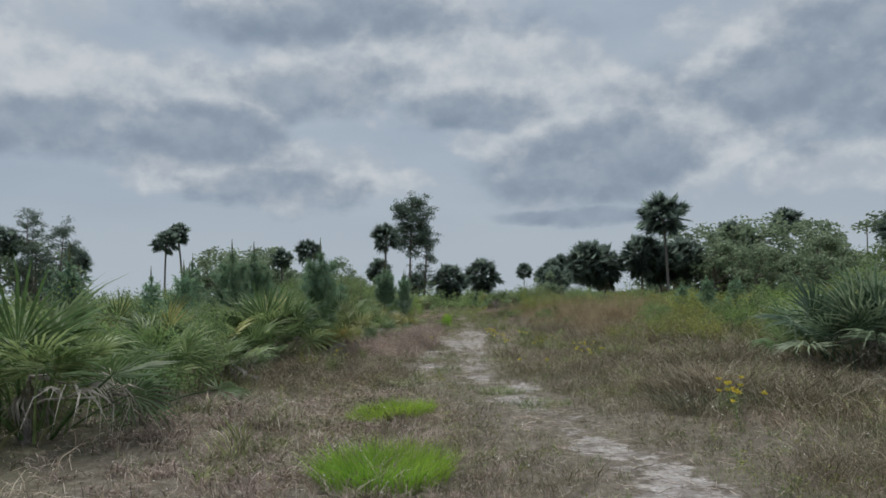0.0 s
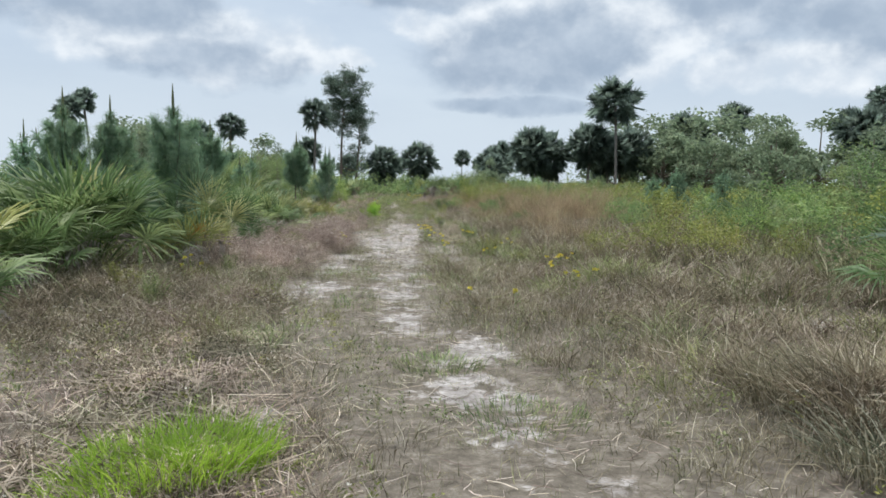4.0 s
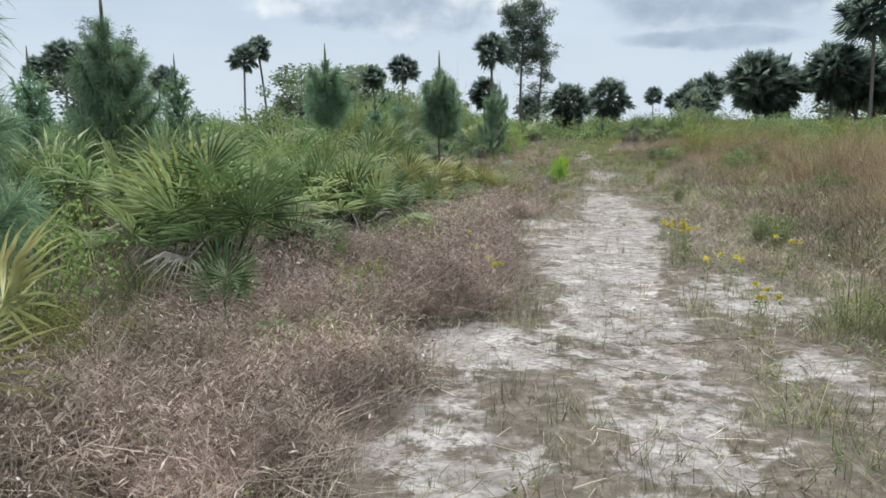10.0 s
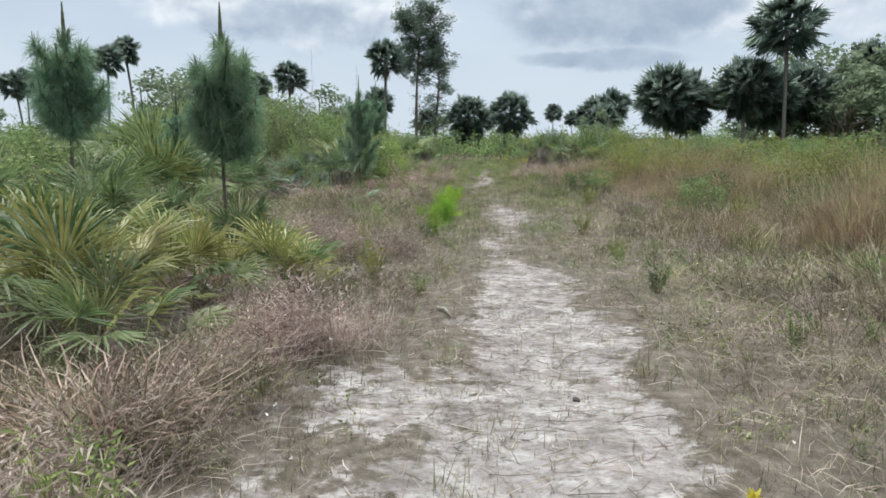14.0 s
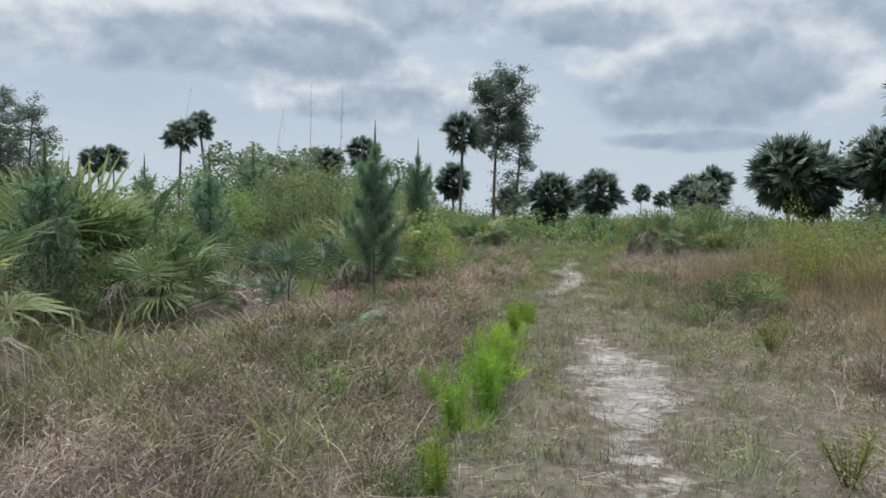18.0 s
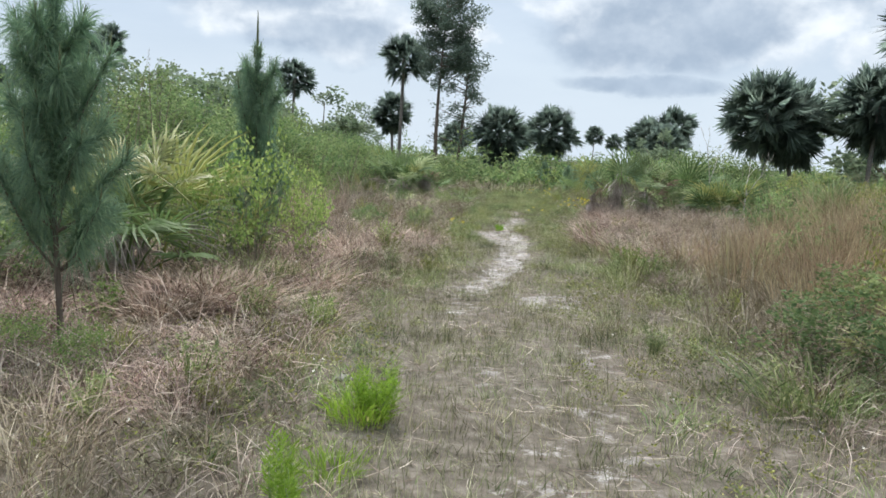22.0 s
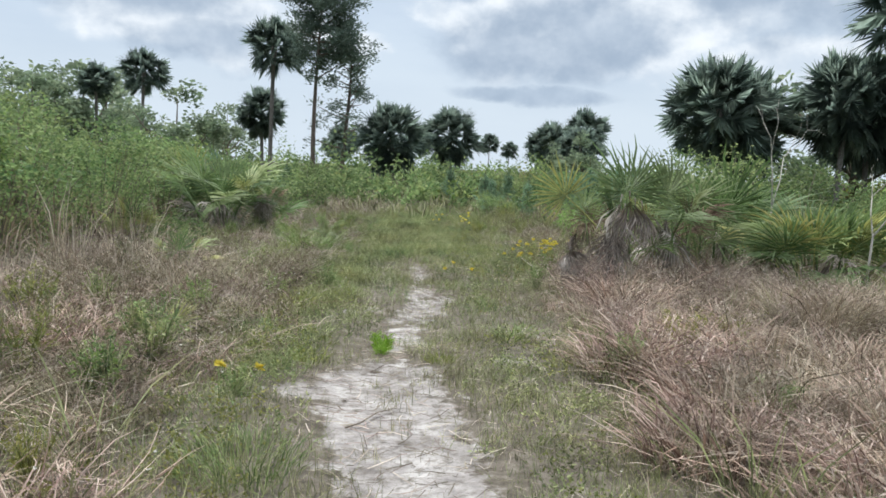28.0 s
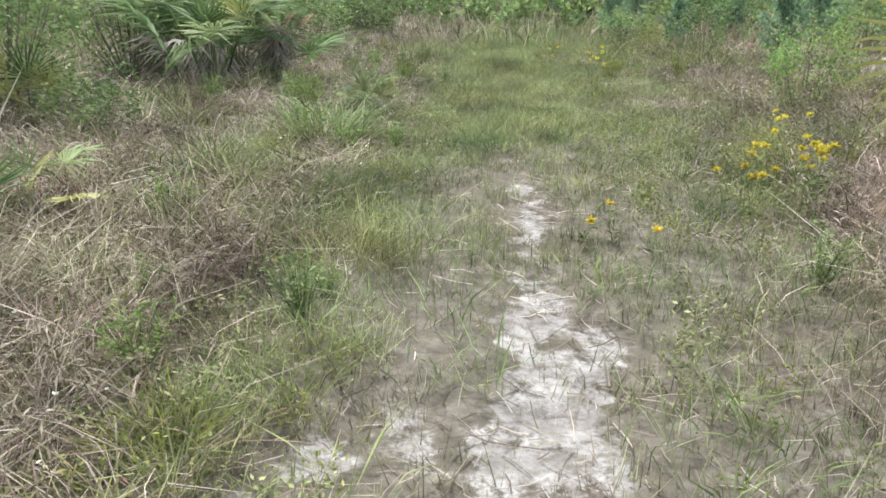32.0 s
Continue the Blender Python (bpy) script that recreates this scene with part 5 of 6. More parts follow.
def far_scrub(name, count, seed, material, low, high, label, area=(-95, 95, -30, 150)):
    """The low thicket that runs to the tree line, as one mass."""
    rs = np.random.default_rng(seed)
    pile = Pile()
    n = 0
    while n < count:
        y = rs.uniform(area[2], area[3])
        x = rs.uniform(area[0], area[1])
        u = x - trail(y)
        if -12 < u < 13 and y < 66 or (abs(u) < 3.0 and y < 69):
            continue
        far = math.hypot(x, y - 30)
        if rs.random() > 60 / (far + 25):
            continue
        n += 1
        h = rs.uniform(low, high) * (1.1 if u < 0 else 0.95) * (1.0 + 0.55 * step(45, 100, far))
        w = h * rs.uniform(0.5, 0.9)
        h *= rs.choice([0.6, 0.85, 1.0, 1.15, 1.5], p=[0.2, 0.25, 0.3, 0.17, 0.08])
        k = 78
        d = rs.normal(size=(k, 3))
        d /= np.linalg.norm(d, axis=1)[:, None]
        lobe = rs.uniform(-1, 1, (6, 3)) * [w * 0.55, w * 0.55, h * 0.22] + [x, y, h * 0.6]
        pts = lobe[rs.integers(6, size=k)] + d * rs.uniform(0.5, 1.0, (k, 1)) * [w * 0.34, w * 0.34, h * 0.3]
        foot = rs.random(k) < 0.3
        pts[foot, 2] = rs.uniform(0.05, 0.5, foot.sum()) * h
        big = 0.085 + 0.0016 * far
        pile.add(*leaves(pts, 0.5, big * 1.5, big * 0.33, rs, 0.1))
    tagged(part(name, pile.mesh(name), material), label, "scrub", kind="stuff")


far_scrub("mid_scrub", 240, 96, SHRUB, 0.5, 0.95, "knee-high green scrub at the end of the track", (-9, 24, 66, 92))
far_scrub("field_scrub", 330, 95, SHRUB, 0.7, 1.4, "scattered green scrub over the open field", (14, 46, -4, 66))
far_scrub("flank_scrub", 300, 94, SHRUB, 0.8, 1.6, "scattered green scrub behind the palmettos", (-42, -10, -4, 66))
far_scrub("far_scrub", 1500, 99, SHRUB, 1.0, 2.1, "low green scrub running back to the tree line")
far_scrub("pale_scrub", 620, 98, SHRUB_PALE, 0.9, 1.8, "light green scrub between darker bushes")
far_scrub("yellow_scrub", 260, 97, SHRUB_YELLOW, 0.8, 1.5, "yellow-green scrub in the open field")

# ---- grasses ----
AREA = (-6.0, 12.5, -1.0, 70.0)


def sites(clumps, density, hgt, seed, thin, rs):
    """Places, distances from the track and sizes of clumps by a density over the plan; fewer away from the track."""
    bx, by = [], []
    have = 0
    while have < clumps:
        x, y = rs.uniform(AREA[0], AREA[1], 60000), rs.uniform(AREA[2], AREA[3], 60000)
        u = np.abs(x - trail(y))
        keep = rs.random(60000) < density(x, y, x - trail(y)) * np.minimum(1, thin / (0.4 + u)) * step(12.5, 8.5, x) * step(-6.0, -4.5, x) * step(-1.0, 1.5, y)
        bx.append(x[keep])
        by.append(y[keep])
        have += keep.sum()
    cx, cy = np.concatenate(bx)[:clumps], np.concatenate(by)[:clumps]
    u = np.abs(cx - trail(cy))
    size = rs.uniform(hgt[0], hgt[1], clumps) * (1 - 0.38 * step(17, 10, cy) * step(2.2, 1.0, cx - trail(cy))) * (0.45 + 0.95 * field_noise(cx, cy, 0.8, seed + 50))
    return cx, cy, u, size


def grow(name, material, label, clumps, per, density, hgt, wid, spread, lean, bend, droop, seed, thin=2.6, fine=False, curl=False, rise=None):
    """Scatter grass clumps; coarser away from the track."""
    rs = np.random.default_rng(seed)
    cx, cy, u, size = sites(clumps, density, hgt, seed, thin, rs)
    if rise:
        size *= 0.4 + 0.6 * step(rise[0], rise[1], u)
    i = np.repeat(np.arange(clumps), per)
    n = len(i)
    a = rs.uniform(0, 2 * np.pi, n)
    r = np.abs(rs.normal(0, spread, n))
    x, y = cx[i] + np.cos(a) * r, cy[i] + np.sin(a) * r
    a = a + rs.normal(0, 1.2, n)
    h = size[i] * rs.uniform(0.5, 1.1, n)
    w = rs.uniform(wid[0], wid[1], n) * (0.72 + 0.2 * np.maximum(0, u[i] - 1.5))
    if fine:
        v, f = spikes(x, y, relief(x, y) - 0.01, h, w, np.abs(rs.normal(0, lean, n)) * 2, rs)
    elif curl:
        v, f = curls(x, y, relief(x, y) - 0.01, h, w, np.abs(rs.normal(0, lean, n)), rs.uniform(0.3, 1.0, n) * bend, rs.uniform(0.2, 1.0, n) * droop, rs, a)
    else:
        v, f = blades(x, y, relief(x, y) - 0.01, h, w, np.abs(rs.normal(0, lean, n)), rs.uniform(0.2, 1.0, n) * bend, rs.uniform(0.2, 1.0, n) * droop, rs, a)
    ob = part(name, tri_mesh(name, v, f), material)
    return tagged(ob, label, "grass", kind="stuff")


def weedy(name, material, label, clumps, stems, density, hgt, leaf, spread, seed, thin=5.0):
    """Dried weeds: thin crooked stems set with small withered leaves and seed heads."""
    rs = np.random.default_rng(seed)
    cx, cy, u, size = sites(clumps, density, hgt, seed, thin, rs)
    i = np.repeat(np.arange(clumps), stems)
    n = len(i)
    a, r = rs.uniform(0, 2 * np.pi, n), np.abs(rs.normal(0, spread, n))
    x, y = cx[i] + np.cos(a) * r, cy[i] + np.sin(a) * r
    h = size[i] * rs.uniform(0.5, 1.1, n)
    z = relief(x, y) - 0.01
    v, f = spikes(x, y, z, h, np.full(n, 0.0035), np.abs(rs.normal(0, 0.3, n)), rs)
    k = np.repeat(np.arange(n), 7)
    q = np.sqrt(rs.uniform(0.05, 1.0, len(k)))
    c = np.c_[x[k], y[k], z[k] + q * h[k]] + rs.normal(0, 0.03, (len(k), 3)) * [1, 1, 0.4]
    lv, lf = leaves(c, 0.9, leaf, leaf * 0.075, rs, 0.5)
    ob = part(name, tri_mesh(name, np.concatenate([v, lv]), np.concatenate([f, lf + len(v)])), material)
    return tagged(ob, label, "weeds", kind="stuff")


def gloom(y):
    """Stretches of the palmetto side where the grass is darker."""
    return np.maximum(step(10.5, 11.5, y) * step(16, 15, y), np.maximum(step(24, 25, y) * step(31, 29.5, y), step(33.5, 34.5, y) * step(38, 37, y)))


def d_mauve(x, y, u):
    n = field_noise(x, y, 2.2, 21)
    left = step(-0.95, -1.5, u) * step(-5.5, -3.4, u) * (0.35 + 0.65 * n) * (1 - 0.7 * gloom(y))
    right = step(1.6, 2.8, u) * (0.25 + 0.45 * step(44, 50, y)) * step(0.3, 0.65, n)
    near = step(1.0, 3.0, np.abs(u)) * 0.12
    return (left + right + near) * (1 - 0.9 * step(0.1, 0.5, sandiness(x, y))) * (1 - 0.6 * step(56, 62, y) * (u > -1.5) * (u < 2))


def d_olive(x, y, u):
    n = field_noise(x, y, 1.1, 22)
    return (0.15 + 0.85 * n) * (0.25 + 0.75 * step(4.0, 1.2, np.abs(u))) * (1 - 0.88 * step(0.2, 0.65, sandiness(x, y)))


def d_green(x, y, u):
    n = field_noise(x, y, 1.6, 23)
    base = 0.25 * step(0.5, 0.8, n) + step(50, 56, y) * step(3.5, 1.0, np.abs(u)) * (0.3 + 0.6 * n) + 0.4 * step(-0.5, -0.9, u) * step(-1.9, -1.2, u) * step(30, 40, y)
    return np.clip(base, 0, 1) * (1 - 0.95 * step(0.1, 0.4, sandiness(x, y)))


def d_russet(x, y, u):
    n = field_noise(x, y, 2.0, 24)
    near = step(2.2, 4.2, u) * step(20, 28, y) * step(51, 47, y) * (1 - step(3.8, 4.8, u) * step(31, 27, y))
    return near * (0.02 + 0.98 * step(0.45, 0.66, n) * (0.4 + 0.6 * step(0.3, 0.6, field_noise(x, y, 0.7, 26)))) + 0.05 * step(2.0, 3.2, np.abs(u)) * step(0.55, 0.8, n) * step(15, 20, y)


def d_tall(x, y, u):
    """Tall olive grass before the bushes on the field side."""
    n = field_noise(x, y, 1.6, 41)
    return step(5.0, 6.6, u) * step(17, 11, y) * (0.2 + 0.8 * step(0.3, 0.6, n)) + 0.5 * step(3.6, 4.6, u) * step(36, 38, y) * step(44, 41, y) * n


def d_dim(x, y, u):
    """Dark olive-brown grass before the palmettos."""
    n = field_noise(x, y, 1.2, 42)
    left = step(-1.3, -1.9, u) * step(-4.6, -3.6, u) * np.maximum(step(11, 13, y) * step(17, 15.8, y), np.maximum(step(22, 23.5, y) * step(29, 27, y), np.maximum(np.maximum(step(29, 31, y) * step(39, 36.5, y), 0.7 * step(46, 48, y) * step(55, 53, y)), step(17, 18, y) * step(20.5, 19.5, y) * step(-1.7, -2.0, u))))
    return left * (0.3 + 0.7 * n) * (1 - step(0.1, 0.3, sandiness(x, y)))


def d_auburn(x, y, u):
    """Matted reddish-brown dead grass."""
    n = field_noise(x, y, 1.1, 43)
    left = step(-1.1, -1.7, u) * step(-5.2, -4.4, u) * step(37.5, 40, y) * (1 - 0.7 * step(45.5, 47.5, y)) * step(56, 52, y)
    right = step(1.3, 1.9, u) * step(5.4, 4.6, u) * step(43, 46, y) * step(56, 53, y) * 0.9
    return (left + right) * (0.1 + 0.9 * step(0.35, 0.65, n)) * (1 - step(0.1, 0.3, sandiness(x, y)))


def d_straw(x, y, u):
    n = field_noise(x, y, 1.4, 25)
    return (0.12 + 0.88 * step(0.35, 0.8, n)) * (1 - 0.6 * np.maximum(gloom(y), step(47.5, 49.5, y)) * (u < 0)) * (1 - 0.7 * step(18, 13, y) * (u > 0)) * step(0.7, 1.4, np.abs(u)) * step(6.0, 3.0, np.abs(u)) * (1 - 0.85 * step(0.15, 0.5, sandiness(x, y)))


def d_stalk(x, y, u):
    n = field_noise(x, y, 1.0, 46)
    return step(0.9, 1.5, np.abs(u)) * (0.15 + 0.85 * step(0.4, 0.75, n)) * (0.35 + 0.65 * (u < 0)) * (1 - 0.5 * step(47, 49, y)) * (1 - step(0.1, 0.35, sandiness(x, y)))


def d_curled(x, y, u):
    n = field_noise(x, y, 1.2, 47)
    return step(-0.8, -1.4, u) * step(-4.6, -3.6, u) * step(38, 41, y) * (1 - 0.75 * step(45.5, 47.5, y)) * step(56, 53, y) * (0.12 + 0.88 * step(0.35, 0.65, n)) * (1 - step(0.1, 0.35, sandiness(x, y)))


def d_thatch(x, y, u):
    n = field_noise(x, y, 0.9, 28)
    return (1 - 0.4 * gloom(y) * (u < 0)) * (1 - 0.6 * step(17, 13, y) * (u > 0)) * step(0.55, 1.5, np.abs(u)) * (0.35 + 0.65 * n) * (1 - 0.9 * step(0.12, 0.45, sandiness(x, y)))


def d_stubble(x, y, u):
    return step(2.6, 1.0, np.abs(u)) * (0.1 + 0.9 * step(0.35, 0.75, field_noise(x, y, 0.6, 29)))


def d_bunch(x, y, u):
    n = field_noise(x, y, 1.7, 31)
    left = step(-1.0, -1.7, u) * step(-5.5, -4.0, u) * (1 - 0.6 * gloom(y)) * (1 - 0.4 * step(15.5, 16.5, y) * step(23.5, 22.5, y))
    right = step(1.5, 2.4, u) * (1 - 0.35 * step(43, 46, y) * step(56, 53, y))
    return (left + right) * step(0.35, 0.75, n) * (1 - step(0.1, 0.3, sandiness(x, y)))


def d_bunch_far(x, y, u):
    return d_bunch(x, y, u) * (1 - 0.85 * step(18, 13, y) * (u > 0))


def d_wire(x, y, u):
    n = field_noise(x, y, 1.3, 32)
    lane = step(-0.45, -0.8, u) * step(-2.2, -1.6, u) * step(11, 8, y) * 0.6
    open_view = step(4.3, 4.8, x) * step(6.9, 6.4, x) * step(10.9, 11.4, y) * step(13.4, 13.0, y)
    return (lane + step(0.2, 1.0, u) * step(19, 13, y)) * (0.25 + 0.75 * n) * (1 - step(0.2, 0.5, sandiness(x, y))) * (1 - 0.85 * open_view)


def d_field(x, y, u):
    n = field_noise(x, y, 1.8, 34)
    return step(1.7, 3.2, u) * step(15, 19, y) * step(56, 50, y) * (0.1 + 0.9 * step(0.3, 0.65, n)) * (1 - step(0.1, 0.3, sandiness(x, y)))


def d_herb(x, y, u):
    n = field_noise(x, y, 1.2, 33)
    return step(0.9, 1.6, np.abs(u)) * step(0.5, 0.8, n) * (1 - step(0.1, 0.3, sandiness(x, y)))


def d_pink(x, y, u):
    n = field_noise(x, y, 1.4, 35)
    heap = step(-0.85, -1.2, u) * step(-3.4, -2.8, u) * step(16.3, 17.8, y) * step(24, 22, y) * (1 - 0.7 * step(17.2, 18, y) * step(20, 19.2, y) * step(-1.9, -2.2, u))
    left = 0.25 * step(-0.95, -1.4, u) * step(-3.6, -2.8, u) * step(23, 26, y) * step(33.5, 32, y) * step(0.3, 0.6, n)
    right = step(1.5, 2.1, u) * step(5.5, 4.5, u) * step(42, 46, y) * step(56, 53, y) * 0.12 * (0.3 + 0.7 * step(0.3, 0.6, n))
    return (heap * (0.5 + 0.5 * n) + left + right) * (1 - step(0.1, 0.3, sandiness(x, y)))


def d_withered(x, y, u):
    n = field_noise(x, y, 1.3, 48)
    left = step(-0.9, -1.5, u) * step(-4.6, -3.6, u) * (0.25 + 0.75 * np.maximum(gloom(y), step(46, 48, y) * step(56, 54, y)))
    right = step(1.5, 2.2, u) * step(6.5, 5.0, u) * (0.25 + 0.5 * step(43, 46, y))
    return (left + right) * (0.15 + 0.85 * step(0.3, 0.65, n)) * (1 - step(0.1, 0.3, sandiness(x, y)))


weedy("dried_weeds", PINK, "dense dried mauve-pink weeds beside the palmettos", 2000, 12, d_pink, (0.22, 0.55), 0.055, 0.13, 316, 6.0)
grow("dried_stems", PINK, "dried mauve-pink stems standing in the weeds", 1700, 34, d_pink, (0.26, 0.58), (0.0035, 0.0065), 0.15, 0.4, 0.9, 0.7, 320, 6.0)
weedy("withered_weeds", WIRE, "dark withered weeds among the dry grass", 2600, 10, d_withered, (0.16, 0.42), 0.05, 0.12, 319, 4.0)
grow("bunch_grass", MAUVE, "mounded clumps of dry mauve-brown bunch grass", 900, 50, d_bunch_far, (0.3, 0.56), (0.004, 0.008), 0.08, 0.3, 0.9, 1.05, 311, 3.0, curl=True)
grow("brown_bunch_grass", WIRE, "mounded clumps of brown wiry grass", 1080, 40, d_bunch, (0.3, 0.58), (0.004, 0.008), 0.08, 0.3, 0.9, 1.0, 312, 3.0, curl=True)
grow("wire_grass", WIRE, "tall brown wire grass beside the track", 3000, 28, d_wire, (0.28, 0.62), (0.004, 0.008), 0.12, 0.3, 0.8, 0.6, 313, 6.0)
grow("field_edge_grass", WIRE, "brown knee-high grass in the open field", 3000, 24, d_field, (0.3, 0.75), (0.004, 0.008), 0.14, 0.3, 0.7, 0.5, 317, 7.0)
def d_turf(x, y, u):
    return step(34, 44, y) * step(3.4, 2.0, np.abs(u)) * (0.25 + 0.75 * field_noise(x, y, 0.8, 36)) * (1 - 0.9 * step(0.2, 0.55, sandiness(x, y)))


def d_lush(x, y, u):
    n = field_noise(x, y, 0.9, 44)
    return step(-0.45, -0.9, u) * step(-3.0, -2.0, u) * step(48.5, 50.5, y) * step(58, 55.5, y) * (0.25 + 0.75 * step(0.3, 0.6, n)) + step(1.0, 0.3, np.abs(u + 0.2)) * step(54.5, 57, y) * 0.9


grow("lush_herbs", HERB, "fresh green herbs and grass along the lane", 2100, 30, d_lush, (0.1, 0.28), (0.004, 0.008), 0.1, 0.45, 0.6, 0.4, 345, 5.0)
grow("turf_grass", HERB, "low green turf along the sandy track", 9000, 15, d_turf, (0.06, 0.2), (0.004, 0.008), 0.09, 0.45, 0.6, 0.4, 318, 4.0, fine=True)
grow("olive_herbs", HERB, "soft olive-green herbs growing through dry grass", 1700, 34, d_herb, (0.25, 0.55), (0.006, 0.011), 0.10, 0.4, 0.6, 0.4, 314, 3.5)
grow("dry_grass", MAUVE, "dry mauve-brown bunch grass along the track", 9800, 14, d_mauve, (0.2, 0.5), (0.0035, 0.0075), 0.08, 0.35, 0.95, 0.75, 301, 2.0)
grow("short_grass", OLIVE, "short olive-brown grass on sandy soil", 19000, 12, d_olive, (0.06, 0.2), (0.004, 0.009), 0.08, 0.4, 0.6, 0.4, 302, fine=True)
grow("green_grass", GREEN, "green grass among dry stalks", 7500, 12, d_green, (0.08, 0.26), (0.005, 0.010), 0.08, 0.45, 0.6, 0.4, 303)
grow("russet_grass", RUSSET, "tall russet bluestem grass", 2300, 26, d_russet, (0.9, 1.6), (0.003, 0.006), 0.16, 0.2, 0.4, 0.25, 304, 7.0, rise=(2.6, 5.4))
grow("tall_grass", OLIVE, "tall olive grass before the bushes", 1500, 24, d_tall, (0.6, 1.1), (0.004, 0.007), 0.16, 0.22, 0.5, 0.35, 341, 9.0)
grow("dim_grass", WIRE, "dark olive-brown grass before the palmettos", 1900, 34, d_dim, (0.25, 0.5), (0.003, 0.006), 0.13, 0.3, 0.7, 0.6, 342, 5.0)
grow("dim_herbs", OLIVE, "olive grass mixed through the brown", 900, 30, d_dim, (0.2, 0.45), (0.003, 0.006), 0.12, 0.3, 0.7, 0.6, 343, 5.0)
grow("auburn_grass", AUBURN, "matted reddish-brown dead grass in drooping clumps", 900, 44, d_auburn, (0.22, 0.5), (0.004, 0.008), 0.13, 0.35, 1.0, 1.05, 344, 5.0, curl=True)
grow("bent_stalks", STRAW, "pale dead stalks arching out of the dry grass", 2300, 5, d_stalk, (0.25, 0.6), (0.005, 0.009), 0.10, 0.4, 1.0, 1.0, 346, 3.5, curl=True)
grow("curled_grass", AUBURN, "coarse curled dead grass in tumbled heaps", 1000, 20, d_curled, (0.18, 0.42), (0.006, 0.011), 0.13, 0.5, 1.0, 1.1, 347, 4.0, curl=True)
grow("straw", STRAW, "bleached bent straw stalks", 11000, 6, d_straw, (0.12, 0.32), (0.003, 0.007), 0.10, 0.5, 1.1, 0.8, 305)
grow("thatch", MAUVE, "matted dead grass thatch covering the soil", 10800, 10, d_thatch, (0.08, 0.24), (0.0035, 0.008), 0.13, 0.7, 1.3, 0.7, 306, 2.4)
grow("stubble", OLIVE, "thin dry stubble on the bare sand", 9000, 8, d_stubble, (0.03, 0.11), (0.003, 0.005), 0.05, 0.5, 0.6, 0.4, 307, fine=True)


def low_herbs(name, material, label, count, seed, tall, leaf):
    """Low mounds of small leaves that knit the track's margins together."""
    rs = np.random.default_rng(seed)
    x, y = rs.uniform(-3, 8.5, 90000), rs.uniform(3, 64, 90000)
    u = x - trail(y)
    d = step(0.35, 0.8, np.abs(u)) * step(4.2, 2.0, np.abs(u)) * step(0.35, 0.7, field_noise(x, y, 0.7, seed)) * (0.3 + 0.7 * step(34, 42, y)) * (1 - step(0.2, 0.5, sandiness(x, y)))
    keep = np.flatnonzero(rs.random(90000) < d)[:count]
    x, y = x[keep], y[keep]
    n = len(x)
    h = rs.uniform(tall[0], tall[1], n) * (0.5 + field_noise(x, y, 1.5, seed + 3))
    i = np.repeat(np.arange(n), 38)
    q = rs.uniform(0, 1, len(i))
    a, r = rs.uniform(0, 6.28, len(i)), rs.uniform(0, 0.13, len(i)) * (1.1 - 0.6 * q)
    px, py = x[i] + np.cos(a) * r, y[i] + np.sin(a) * r
    v, f = leaves(np.c_[px, py, relief(px, py) + q * h[i]], 0.6, leaf, leaf * 0.2, rs, 0.2)
    tagged(part(name, tri_mesh(name, v, f), material), label, "herbs", kind="stuff")


low_herbs("low_herbs", HERB, "low olive-green leafy herbs beside the track", 3300, 321, (0.06, 0.2), 0.028)
low_herbs("yellow_herbs", SHRUB_YELLOW, "low yellow-green leafy herbs beside the track", 1500, 327, (0.06, 0.2), 0.027)


def far_meadow():
    """Coarse grass of the open ground beyond the trail's margins."""
    rs = np.random.default_rng(310)
    x, y = rs.uniform(-34, 40, 90000), rs.uniform(-8, 105, 90000)
    u = x - trail(y)
    keep = ((np.abs(u) > 5.5) | (y > 64) | (y < 2)) & (rs.random(90000) < np.where(np.abs(u) < 7, 0.95, 0.6))
    x, y = x[keep], y[keep]
    n = len(x)
    v, f = blades(x, y, np.zeros(n), rs.uniform(0.2, 0.65, n), rs.uniform(0.025, 0.06, n), np.abs(rs.normal(0, 0.3, n)), rs.uniform(0, 0.5, n), rs.uniform(0, 0.3, n), rs)
    ob = part("field_grass", tri_mesh("field_grass", v, f), OLIVE)
    tagged(ob, "coarse olive field grass between the shrubs", "grass", kind="stuff")


far_meadow()


def tuft(x, y, r, h, n, material, name, label, wid=0.006, lean=0.25, bend=0.5):
    rs = np.random.default_rng(int(abs(x * 41 + y * 19)) + n)
    a, q = rs.uniform(0, 6.28, n), np.sqrt(rs.uniform(0, 1, n)) * r
    base = thing(name, x, y, label, "grass")
    grow_leaf = curls if name in ("grass_tussock", "straw_tussock") else blades
    order = np.argsort(a)
    for half in np.array_split(order, 4 if n > 100 else 2):
        k = len(half)
        v, f = grow_leaf(np.cos(a[half]) * q[half], np.sin(a[half]) * q[half], np.full(k, -0.01), h * rs.uniform(0.5, 1.1, k), np.full(k, wid) * rs.uniform(0.7, 1.2, k), np.abs(rs.normal(0, lean, k)), rs.uniform(0.2, 1, k) * bend,
                         rs.uniform(0.1, 0.5, k), rs, a[half] + rs.normal(0, 0.6, k))
        tagged(part("blade_clump", tri_mesh("blade_clump", v, f), material, base), kind="stuff")


